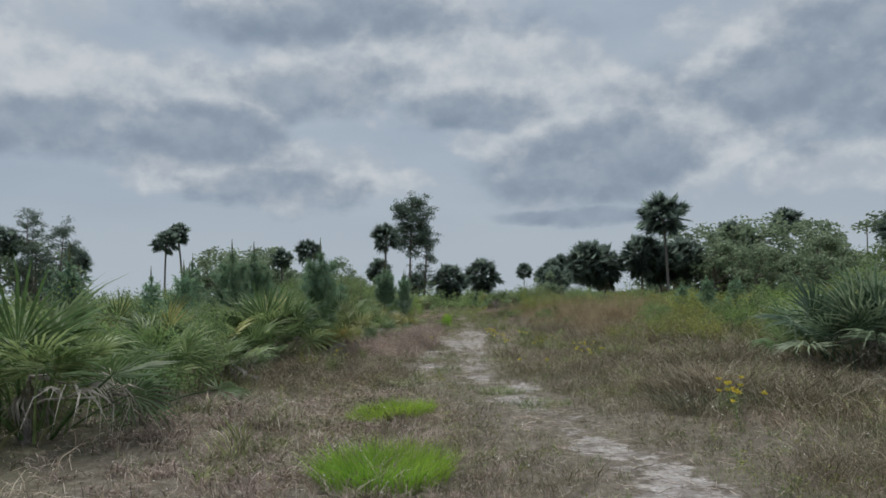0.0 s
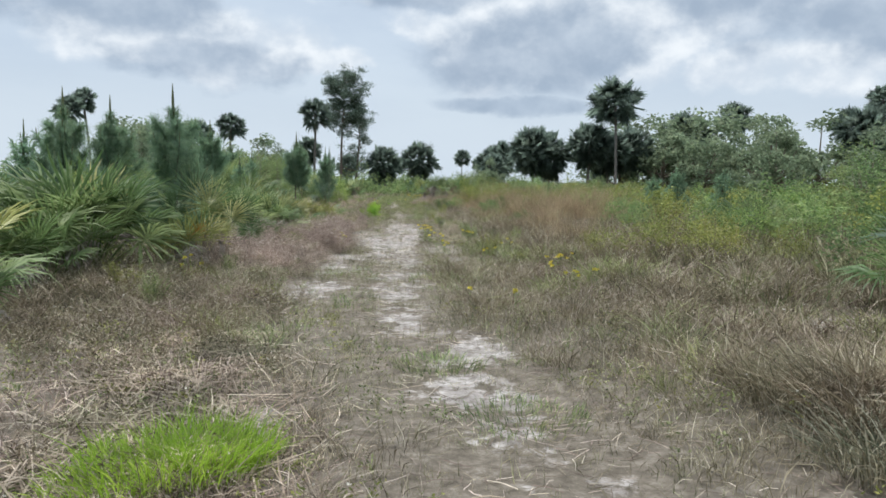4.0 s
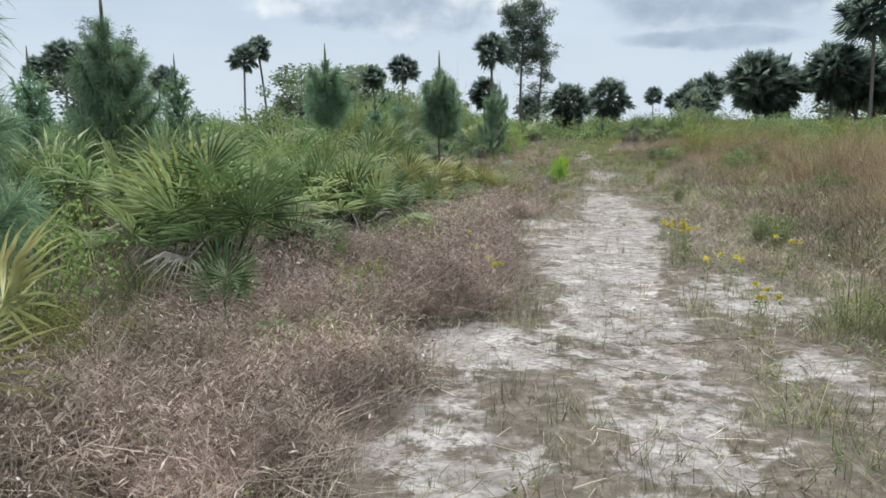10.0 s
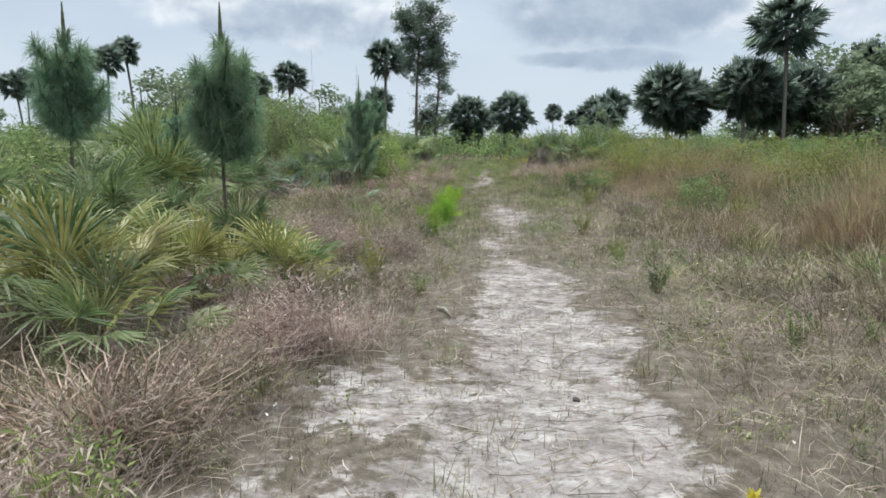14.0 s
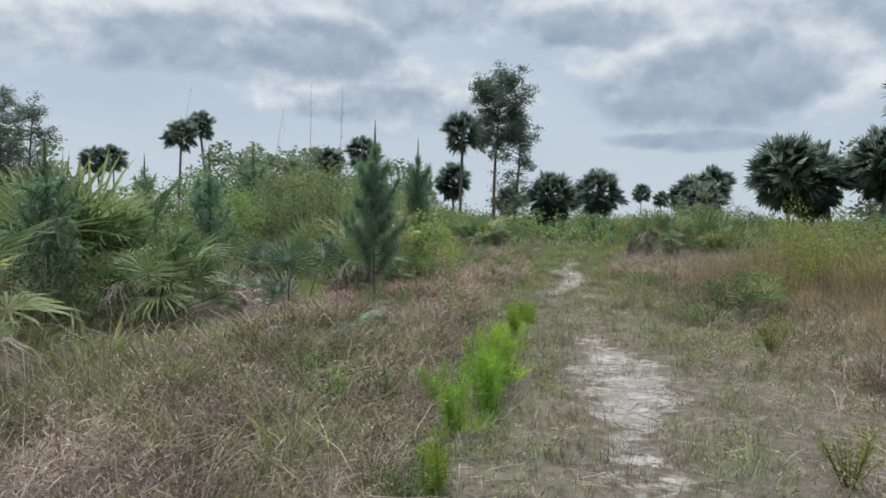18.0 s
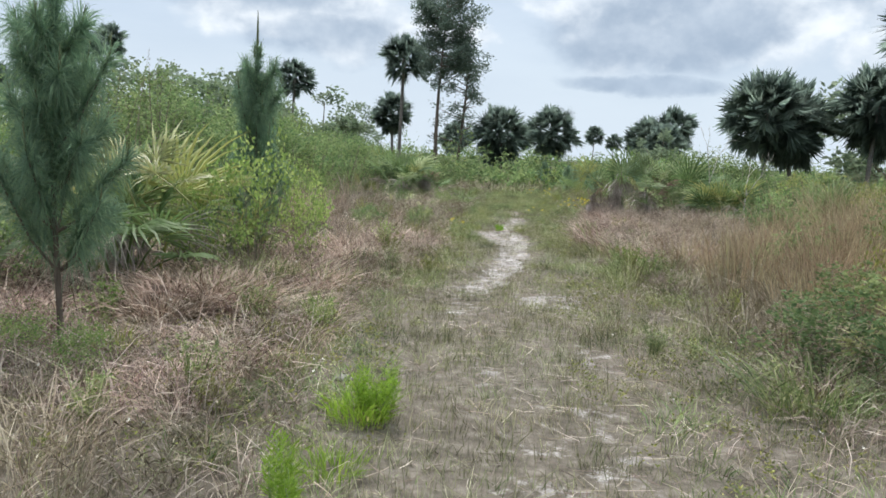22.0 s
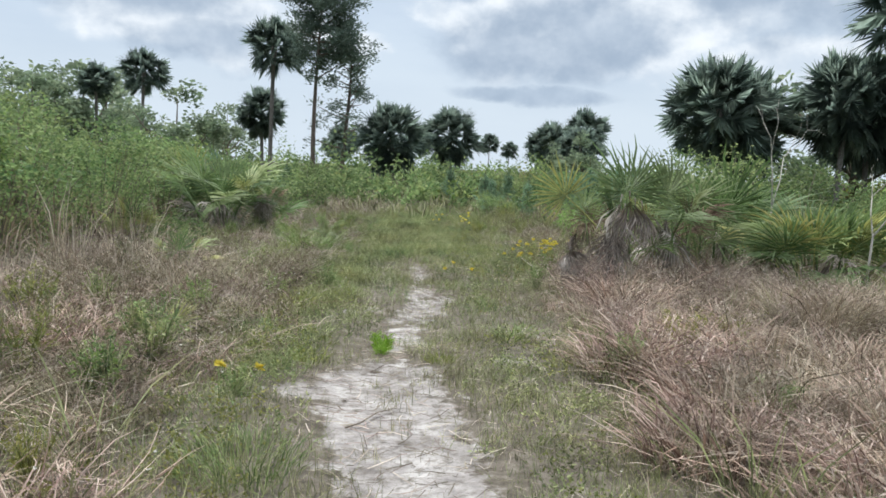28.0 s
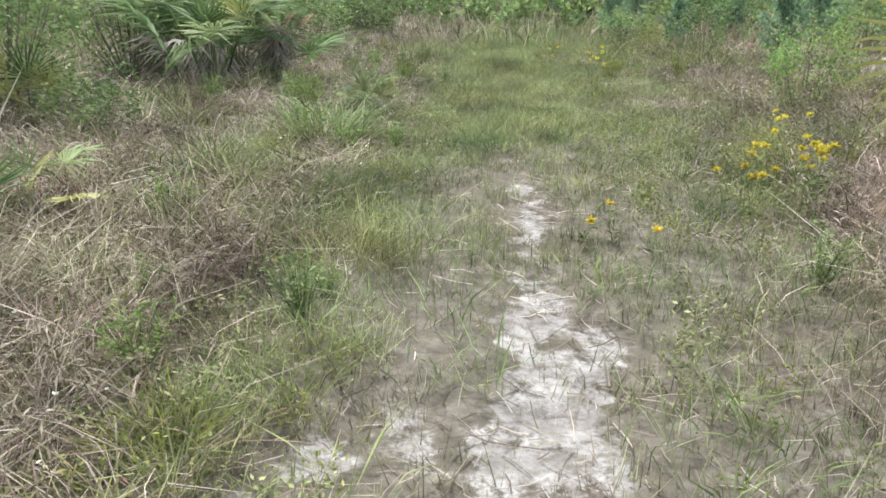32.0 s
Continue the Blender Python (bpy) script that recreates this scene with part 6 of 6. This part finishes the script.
for row in [(-0.2, 6.0, 0.5, 0.42, 2200), (-0.18, 9.15, 0.4, 0.3, 1100), (0.02, 9.25, 0.28, 0.3, 700), (-0.4, 8.95, 0.3, 0.24, 500), (1.95, 34.9, 0.2, 0.2, 300), (2.04, 36.3, 0.16, 0.16, 200), (2.13, 37.6, 0.12, 0.2, 150), (2.17, 38.25, 0.15, 0.28, 280),
            (1.75, 33.2, 0.15, 0.2, 160), (3.48, 49.85, 0.06, 0.09, 90), (2.75, 47.4, 0.28, 0.22, 400), (1.4, 11.2, 0.35, 0.14, 420), (1.75, 9.8, 0.4, 0.14, 420)]:
    tuft(*row, LUSH if row[0] < 1 or 31 < row[1] < 40 or row[1] == 49.85 else GREEN, "green_grass_tuft", "bright fresh green grass tuft beside the sandy track")
for row in [(2.55, 55.7, 0.3, 0.55, 380), (4.9, 39.0, 0.35, 0.4, 300), (-0.4, 16.2, 0.14, 0.2, 180), (4.6, 50.2, 0.16, 0.2, 110)]:
    tuft(*row, GREEN, "grass_tussock", "arching olive-green grass tussock among dry stems", 0.008, 0.45, 0.9)

for row in [(0.8, 41.35, 0.12, 0.34, 240), (-3.0, 16.1, 0.14, 0.34, 200), (-1.25, 15.75, 0.16, 0.38, 260), (-0.48, 16.4, 0.12, 0.25, 200), (0.4, 39.25, 0.1, 0.3, 160), (3.9, 49.4, 0.1, 0.12, 150), (2.95, 49.35, 0.12, 0.18, 140), (2.7, 51.4, 0.14, 0.28, 220)]:
    tuft(*row, SHRUB_YELLOW, "green_grass_tuft", "upright yellow-green grass tuft in dry grass", 0.006, 0.3, 0.5)
for row in [(0.42, 40.95, 0.3, 0.5, 520), (0.78, 40.7, 0.26, 0.42, 380), (0.1, 41.2, 0.26, 0.42, 340), (0.65, 41.35, 0.24, 0.36, 300), (0.3, 40.35, 0.3, 0.46, 460), (1.15, 42.0, 0.24, 0.36, 280), (0.9, 43.2, 0.26, 0.4, 300), (1.3, 43.9, 0.28, 0.42, 320), (1.05, 44.9, 0.28, 0.42, 320), (1.5, 45.9, 0.28, 0.4, 320),
            (0.0, 24.6, 0.3, 0.5, 380), (1.1, 49.6, 0.28, 0.4, 320), (1.2, 47.4, 0.28, 0.42, 320),
            (5.6, 49.3, 0.35, 0.5, 420), (6.1, 51.6, 0.3, 0.6, 380), (5.15, 46.3, 0.3, 0.4, 360), (5.7, 46.9, 0.32, 0.45, 380), (5.0, 47.5, 0.28, 0.38, 320), (5.5, 48.3, 0.3, 0.42, 360), (6.4, 47.7, 0.32, 0.45, 380), (5.2, 49.1, 0.28, 0.36, 300), (6.3, 49.7, 0.32, 0.46, 380), (7.0, 49.1, 0.32, 0.48, 380), (5.4, 44.9, 0.3, 0.42, 340), (6.0, 45.6, 0.32, 0.45, 360), (-0.3, 36.6, 0.24, 0.4, 280), (-0.15, 37.6, 0.26, 0.4, 300), (-0.75, 36.2, 0.26, 0.4, 300)]:
    tuft(*row, AUBURN, "grass_tussock", "drooping reddish-brown dry grass tussock", 0.0095, 0.5, 1.05)
for row in [(-0.6, 49.3, 0.4, 0.95, 420), (-1.1, 49.9, 0.4, 1.05, 420), (-0.2, 48.5, 0.35, 0.8, 360), (-1.7, 50.5, 0.4, 1.0, 380), (-0.3, 50.4, 0.4, 0.9, 400), (-1.3, 48.9, 0.4, 0.9, 380), (0.2, 49.6, 0.3, 0.65, 300), (-2.2, 49.6, 0.4, 1.0, 360), (0.3, 47.3, 0.3, 0.6, 300)]:
    tuft(*row, AUBURN, "dry_weed_clump", "tall dry reddish-brown weeds before the thicket", 0.007, 0.22, 0.45)
for row in [(6.1, 41.6, 0.4, 1.25, 330), (6.7, 42.4, 0.45, 1.4, 360), (5.8, 42.7, 0.4, 1.2, 300), (7.3, 43.3, 0.45, 1.4, 330), (6.5, 43.6, 0.45, 1.3, 330), (5.6, 43.9, 0.4, 1.0, 260), (7.9, 42.5, 0.45, 1.3, 300), (6.9, 44.7, 0.45, 1.25, 300)]:
    tuft(*row, RUSSET, "dry_weed_clump", "tall russet bluestem grass clump in the open field", 0.006, 0.16, 0.3)
for row in [(-0.3, 53.5, 0.3, 1.4, 46), (0.35, 54.0, 0.3, 1.2, 40), (-0.9, 53.0, 0.35, 1.3, 46), (0.75, 53.4, 0.3, 1.0, 36), (-1.6, 52.6, 0.3, 1.3, 40), (0.2, 52.6, 0.3, 1.1, 36)]:
    tuft(*row, STRAW, "dry_weed_clump", "tall bare pale stems before the thicket", 0.011, 0.14, 0.3)
for row in [(3.75, 9.3, 0.4, 0.6, 700), (4.1, 9.8, 0.35, 0.6, 520), (3.5, 9.9, 0.3, 0.45, 360), (-0.16, 37.4, 0.3, 0.5, 420), (-0.5, 36.35, 0.32, 0.52, 460), (0.25, 35.5, 0.34, 0.46, 460), (0.55, 36.0, 0.3, 0.42, 380), (0.0, 34.9, 0.32, 0.46, 420), (0.65, 34.9, 0.28, 0.36, 320)]:
    tuft(*row, WIRE, "grass_tussock", "dark brown arching grass tussock with pale curled blades", 0.0075, 0.4, 0.95)
for row in [(6.1, 6.55, 0.32, 0.85, 900), (6.0, 8.35, 0.3, 0.55, 420), (3.4, 8.7, 0.35, 0.4, 420), (8.1, 5.6, 0.35, 0.6, 420)]:
    tuft(*row, SEDGE, "grass_tussock", "arching dry brown-grey grass tussock", 0.007, 0.45, 0.9)
for row in [(-1.35, 20.95, 0.4, 0.5, 480), (-1.1, 21.3, 0.4, 0.48, 460), (-0.85, 21.0, 0.35, 0.4, 380), (-1.6, 21.8, 0.4, 0.5, 420), (-1.7, 21.2, 0.4, 0.5, 420), (1.0, 51.3, 0.55, 0.7, 150), (1.5, 52.1, 0.3, 0.8, 220), (0.6, 52.6, 0.6, 0.85, 150), (0.1, 51.0, 0.55, 0.75, 150), (1.7, 43.6, 0.3, 0.6, 200), (1.0, 45.2, 0.35, 0.7, 240), (0.9, 37.4, 0.3, 0.5, 200), (6.3, 47.6, 0.4, 0.7, 240),
            (5.6, 50.6, 0.35, 0.55, 220), (5.2, 45.4, 0.35, 0.6, 220), (6.0, 48.2, 0.35, 0.5, 320), (5.7, 47.5, 0.35, 0.45, 320), (6.5, 48.9, 0.35, 0.55, 320), (7.6, 50.5, 0.4, 0.75, 520), (8.1, 50.9, 0.35, 0.7, 420), (0.1, 25.4, 0.3, 0.55, 200), (-0.5, 21.6, 0.35, 0.5, 240), (-0.2, 19.8, 0.35, 0.45, 240), (-0.9, 17.9, 0.3, 0.45, 220)]:
    tuft(*row, STRAW, "straw_tussock", "pale dry straw tussock with arching stems", 0.0045, 0.4, 0.8)

# ---- low leafy weeds in the margins ----


def weed_mesh(seed, stems, ln, w, up):
    rs = np.random.default_rng(seed)
    wood, leaf = Pile(), Pile()
    for i in range(stems):
        a, r = rs.uniform(0, 6.28), rs.uniform(0.1, 0.55)
        tip = np.array([math.cos(a) * r, math.sin(a) * r, rs.uniform(0.55, 1.0)])
        foot = np.array([tip[0] * 0.15, tip[1] * 0.15, -0.03])
        wood.add(*tube([foot, (foot + tip) / 2 + [0, 0, 0.08], tip], [0.012, 0.009, 0.005], 3))
        q = rs.uniform(0.15, 1.05, (20, 1))
        leaf.add(*leaves(foot + (tip - foot) * q + rs.normal(0, 0.03, (20, 3)), up, ln, w, rs, 0.3))
    wood.add(np.concatenate(leaf.v), np.concatenate(leaf.f))
    return wood.mesh("weed")


WEEDS = [(weed_mesh(501, 20, 0.11, 0.018, 0.4), SHRUB_PALE, "leafy light green weed"), (weed_mesh(502, 22, 0.14, 0.01, 0.8), SHRUB_YELLOW, "feathery yellow-green weed"),
         (weed_mesh(503, 24, 0.09, 0.014, 0.5), GREEN, "low green weed"), (weed_mesh(504, 20, 0.15, 0.012, 0.6), GREEN, "olive-green weed")]
wr = np.random.default_rng(505)
placed = 0
while placed < 240:
    y = wr.uniform(4, 63)
    side = wr.random() < 0.62
    u = -abs(wr.normal(1.9, 0.9)) - 0.2 if side else abs(wr.normal(2.2, 1.1)) + 0.4
    x = float(trail(y) + u)
    if sandiness(x, y) > 0.12 or (abs(u) < 0.9) or (u > 0 and y < 17) or y < 13.5:
        continue
    placed += 1
    h = float(wr.uniform(0.16, 0.48) * (0.75 if abs(u) < 1.5 else 1.0))
    mesh, mat, label = WEEDS[wr.integers(4)]
    ob = part("weed", mesh, mat, None, at=Matrix.LocRotScale((x, y, float(relief(x, y))), Euler((0, 0, wr.uniform(0, 6.28))), (h, h, h)))
    tagged(ob, label + " in the dry grass", "weed", "weeds")

# ---- feathery green fennel beside the track ----


def fennel(x, y, h, stems=7):
    """Upright stems clothed in thread-fine bright green leaves."""
    rs = np.random.default_rng(int(x * 71 + y * 37))
    base = thing("dog_fennel", x, y, "feathery bright green dog fennel beside the track", "weed", "dog fennel")
    for i in range(stems):
        a, r = rs.uniform(0, 6.28), rs.uniform(0.02, 0.14)
        foot = np.array([math.cos(a) * r * 0.5, math.sin(a) * r * 0.5, -0.02])
        tip = np.array([math.cos(a) * r * 1.5, math.sin(a) * r * 1.5, h * rs.uniform(0.65, 1.05)])
        bend = (foot + tip) / 2 + rs.normal(0, 0.015, 3)
        stem, feather = Pile(), Pile()
        stem.add(*tube([foot, bend, tip], [0.005, 0.004, 0.002], 4))
        n = 330
        q = rs.uniform(0.12, 1.0, (n, 1))
        feather.add(*leaves(foot + (tip - foot) * q + rs.normal(0, 0.018, (n, 3)), 0.9, 0.06, 0.0022, rs, 0.2))
        st = part("stem", stem.mesh("stem"), GREEN, base)
        part("feathery_leaves", feather.mesh("leaves"), LUSH, st)


for row in [(1.86, 33.5, 0.55), (1.84, 33.9, 0.6), (1.9, 34.3, 0.6, 9), (1.95, 34.75, 0.5), (2.1, 37.0, 0.42, 5), (1.66, 33.0, 0.4, 5), (1.5, 33.7, 0.35, 5), (2.2, 38.3, 0.3, 5), (1.62, 31.9, 0.3, 5), (3.48, 49.85, 0.09, 3)]:
    fennel(*row)


# ---- flowers ----


def flower_clump(x, y, h, n, material=PETAL, label="yellow goldenrod-like wildflowers in the grass", name="yellow_flower"):
    rs = np.random.default_rng(int(abs(x * 67 + y * 29)) + n)
    base = thing(name, x, y, label, "flower", "wildflowers")
    for i in range(max(3, int(n * 0.6))):
        a, r = rs.uniform(0, 6.28), abs(rs.normal(0, 0.13))
        b = np.array([math.cos(a) * r, math.sin(a) * r, -0.01])
        t = b + np.array([rs.normal(0, 0.05), rs.normal(0, 0.05), h * rs.uniform(0.7, 1.1)])
        stem, head = Pile(), Pile()
        stem.add(*tube([b, (b + t) / 2 + rs.normal(0, 0.01, 3), t], [0.003, 0.0025, 0.002], 3))
        stem.add(*leaves(b + (t - b) * rs.uniform(0.1, 0.9, (12, 1)), 0.5, 0.06, 0.006, rs, 0.2))
        hv, hf = leaves(np.tile(t, (34, 1)), 0.6, 0.036, 0.007, rs, 0.0)
        keep = np.arange(len(hv))
        keep[0::4] = 0
        head.add(hv, keep[hf])
        st = part("stem", stem.mesh("stem"), GREEN, base)
        part("flower_head", head.mesh("flower_head"), material, st)


for row in [(3.5, 8.1, 0.45, 14), (3.62, 8.3, 0.4, 8), (0.62, 20.65, 0.38, 9), (2.57, 20.0, 0.25, 7), (2.6, 23.6, 0.25, 7), (2.67, 20.95, 0.35, 8), (2.5, 22.1, 0.4, 10), (3.6, 15.8, 0.38, 10), (3.55, 14.3, 0.36, 10),
            (2.4, 13.2, 0.25, 6), (-1.4, 15.8, 0.35, 7), (2.65, 22.7, 0.35, 9), (3.35, 21.8, 0.36, 8), (3.3, 7.1, 0.42, 6), (2.62, 48.35, 0.28, 6), (5.56, 59.4, 0.5, 12), (6.35, 55.7, 0.34, 7),
            (3.1, 18.2, 0.3, 6), (4.2, 17.0, 0.32, 7), (3.9, 19.6, 0.32, 6), (0.2, 21.8, 0.35, 6), (5.1, 60.5, 0.4, 8), (4.6, 53.2, 0.22, 4), (5.7, 53.8, 0.48, 16), (5.45, 53.7, 0.42, 10), (5.9, 54.1, 0.45, 12)]:
    flower_clump(*row)


def white_specks():
    rs = np.random.default_rng(400)
    pile = Pile()
    n = 900
    y = rs.uniform(4, 62, n)
    u = rs.choice([-1, 1], n) * rs.uniform(0.8, 4.2, n)
    x = trail(y) + u
    pts = np.c_[x, y, relief(x, y) + rs.uniform(0.12, 0.34, n)]
    for k in range(3):
        pile.add(*leaves(pts.copy(), 0.8, 0.014, 0.006, rs, 0.0))
    ob = part("white_flowers", pile.mesh("white_flowers"), WHITE_PETAL)
    tagged(ob, "tiny white wildflowers scattered through the grass", "flower", kind="stuff")


white_specks()

# ---- litter, twigs, bare stalks ----


def litter(name, material, label, seed, n, spread, long, thick, reach=(3, 62), aside=0.0, heap=0.02):
    """Dead stalks lying on the sand and soil."""
    rs = np.random.default_rng(seed)
    y = rs.uniform(*reach, n)
    x = trail(y) + aside + rs.normal(0, spread, n)
    a = rs.uniform(0, 6.28, n)
    ln = rs.uniform(*long, n)
    w = rs.uniform(*thick, n)
    d = np.c_[np.cos(a), np.sin(a)]
    s = np.c_[-d[:, 1], d[:, 0]] * (w / 2)[:, None]
    rows = []
    for q, kink in ((-0.5, 0), (0.0, 0.08), (0.5, 0)):
        px = x + d[:, 0] * ln * q + s[:, 0] / (w / 2) * ln * kink * rs.uniform(-1, 1, n)
        py = y + d[:, 1] * ln * q + s[:, 1] / (w / 2) * ln * kink * rs.uniform(-1, 1, n)
        pz = relief(px, py) + 0.004 + rs.uniform(0, heap, n)
        rows += [np.c_[px - s[:, 0], py - s[:, 1], pz], np.c_[px + s[:, 0], py + s[:, 1], pz + 0.002]]
    v = np.stack(rows, 1).reshape(-1, 3)
    k = np.arange(n)[:, None] * 6
    f = np.concatenate([k + [[0, 1, 3]], k + [[0, 3, 2]], k + [[2, 3, 5]], k + [[2, 5, 4]]], 1).reshape(-1, 3)
    tagged(part(name, tri_mesh(name, v, f), material), label, "litter", kind="stuff")


litter("grass_litter", MAUVE, "dead grass stalks lying on the sand", 410, 17000, 1.3, (0.05, 0.22), (0.002, 0.0045))
litter("pale_litter", STRAW, "bleached dead stalks lying in a tangle", 412, 1500, 0.45, (0.15, 0.6), (0.004, 0.009), (8.4, 12.2), -2.1, 0.09)
litter("dark_litter", WIRE, "dark brown stems and leaf bits littering the sand", 411, 9500, 0.75, (0.03, 0.2), (0.002, 0.005))


def twig(points, radius, material=TWIG, name="twig", label="dry bare twig lying on the sand"):
    p = np.asarray(points, float)
    base = thing(name, p[0][0], p[0][1], label, "twig")
    q = p - [p[0][0], p[0][1], 0]
    v, f = tube(q, np.linspace(radius, radius * 0.4, len(q)), 5)
    part("stem", tri_mesh("stem", v, f), material, base)


for x, y, a, ln in [(1.73, 20.0, 2.0, 0.5), (1.9, 19.4, 0.3, 0.6), (1.6, 18.8, 2.7, 0.45), (2.2, 19.1, 1.2, 0.5), (1.2, 19.0, 0.1, 0.4), (1.66, 27.3, 2.3, 0.3), (2.4, 26.0, 0.9, 0.4), (0.7, 29.2, 0.2, 0.5), (3.2, 48.0, 0.9, 0.6),
                    (3.9, 49.6, 0.4, 0.4), (1.8, 6.0, 0.6, 0.4), (0.4, 9.6, 0.2, 0.7), (0.2, 8.8, 2.9, 0.6), (-0.4, 8.6, 0.4, 0.6), (4.2, 51.8, 1.4, 0.35), (2.9, 35.2, 0.5, 0.4), (3.1, 33.6, 2.2, 0.4)]:
    rs = np.random.default_rng(int(x * 100 + y * 10))
    s = np.linspace(0, 1, 5)
    twig(np.c_[x + np.cos(a) * s * ln + rs.normal(0, 0.015, 5), y + np.sin(a) * s * ln + rs.normal(0, 0.015, 5), np.full(5, 0.012) + rs.uniform(0, 0.012, 5)], 0.005)
twig([(1.62, 27.45, 0.015), (1.68, 27.36, 0.03), (1.72, 27.2, 0.015)], 0.018, GREY_WOOD, "stick", "short bleached stick lying at the track's edge")
# tall thin dead stalks standing over the palmettos
for x, y, h, lx, ly in [(-1.3, 40.2, 3.55, 0.02, 0.0), (-2.9, 38.6, 3.3, 0.25, 0.1), (-3.2, 40.4, 2.9, 0.05, 0), (-2.4, 42.2, 2.8, -0.05, 0), (-2.1, 43.4, 2.9, 0.02, 0), (-1.2, 43.0, 2.5, 0.25, 0), (0.15, 36.0, 2.8, 0.05, 0), (-1.0, 37.0, 2.7, 0.25, 0)]:
    s = np.linspace(0, 1, 6)
    base = thing("dead_stalk", x, y, "tall thin bare dead stalk standing above palmettos", "stalk", "bare stalks")
    v, f = tube(np.c_[lx * s ** 2, ly * s ** 2, s * h], 0.008 * (1.15 - s), 5)
    part("stem", tri_mesh("stem", v, f), TWIG, base)
    rs = np.random.default_rng(int(h * 100))
    pl = Pile()
    pl.add(*leaves(np.c_[lx * np.ones(40), ly * np.ones(40), h * rs.uniform(0.72, 1.0, 40)], 1.4, 0.03, 0.003, rs, 0))
    tagged(part("seed_head", pl.mesh("seeds"), MAUVE, base), kind="stuff")


def bare_shrub(x, y, h, seed):
    """A dead, leafless, weathered shrub."""
    rs = np.random.default_rng(seed)
    base = thing("dead_shrub", x, y, "leafless bleached grey dead shrub", "dead shrub")

    def limb(p, d, ln, r, depth, holder):
        q = p + d * ln * 0.5 + rs.normal(0, 0.02, 3)
        t = p + d * ln
        v, f = tube([p, q, t], [r, r * 0.8, r * 0.55], 5)
        ob = part("branch", tri_mesh("branch", v, f), GREY_WOOD, holder)
        if depth:
            for k in range(2):
                e = d + rs.normal(0, 0.5, 3) + [0, 0, 0.15]
                limb(t, e / np.linalg.norm(e), ln * rs.uniform(0.5, 0.75), r * 0.55, depth - 1, base)
        return ob

    limb(np.array([0, 0, -0.05]), np.array([0.05, 0.0, 1.0]), h * 0.55, 0.022, 3, base)


bare_shrub(8.95, 53.85, 2.1, 3)
bare_shrub(9.3, 52.2, 1.6, 5)


def stone(x, y, r, seed, material, label):
    """A low rounded stone with an uneven skin."""
    rs = np.random.default_rng(seed)
    bm = bmesh.new()
    bmesh.ops.create_icosphere(bm, subdivisions=2, radius=1.0)
    k = rs.uniform(0, 6, 3)
    for p in bm.verts:
        c = p.co
        swell = 1 + 0.16 * math.sin(3 * c.x + k[0]) + 0.13 * math.sin(4 * c.y + k[1]) + 0.1 * math.sin(5 * c.z + k[2])
        p.co = Vector((c.x * 1.3, c.y, c.z * 0.55)) * r * swell
    me = bpy.data.meshes.new("stone")
    bm.to_mesh(me)
    bm.free()
    ob = part("stone", me, material, at=pose(x, y, float(relief(x, y)) + r * 0.25, 0, 0, seed * 40))
    tagged(ob, label, "stone")


PALE_STONE = bark_material("pale_stone", (0.20, 0.19, 0.18), (0.34, 0.325, 0.305), 25, 1.0)
DARK_STONE = bark_material("dark_stone", (0.05, 0.045, 0.04), (0.13, 0.115, 0.10), 30, 1.0)
stone(1.95, 39.05, 0.045, 1, PALE_STONE, "pale weathered stone half hidden in the grass")
stone(2.36, 25.26, 0.022, 3, DARK_STONE, "small dark stone lying on the sand")
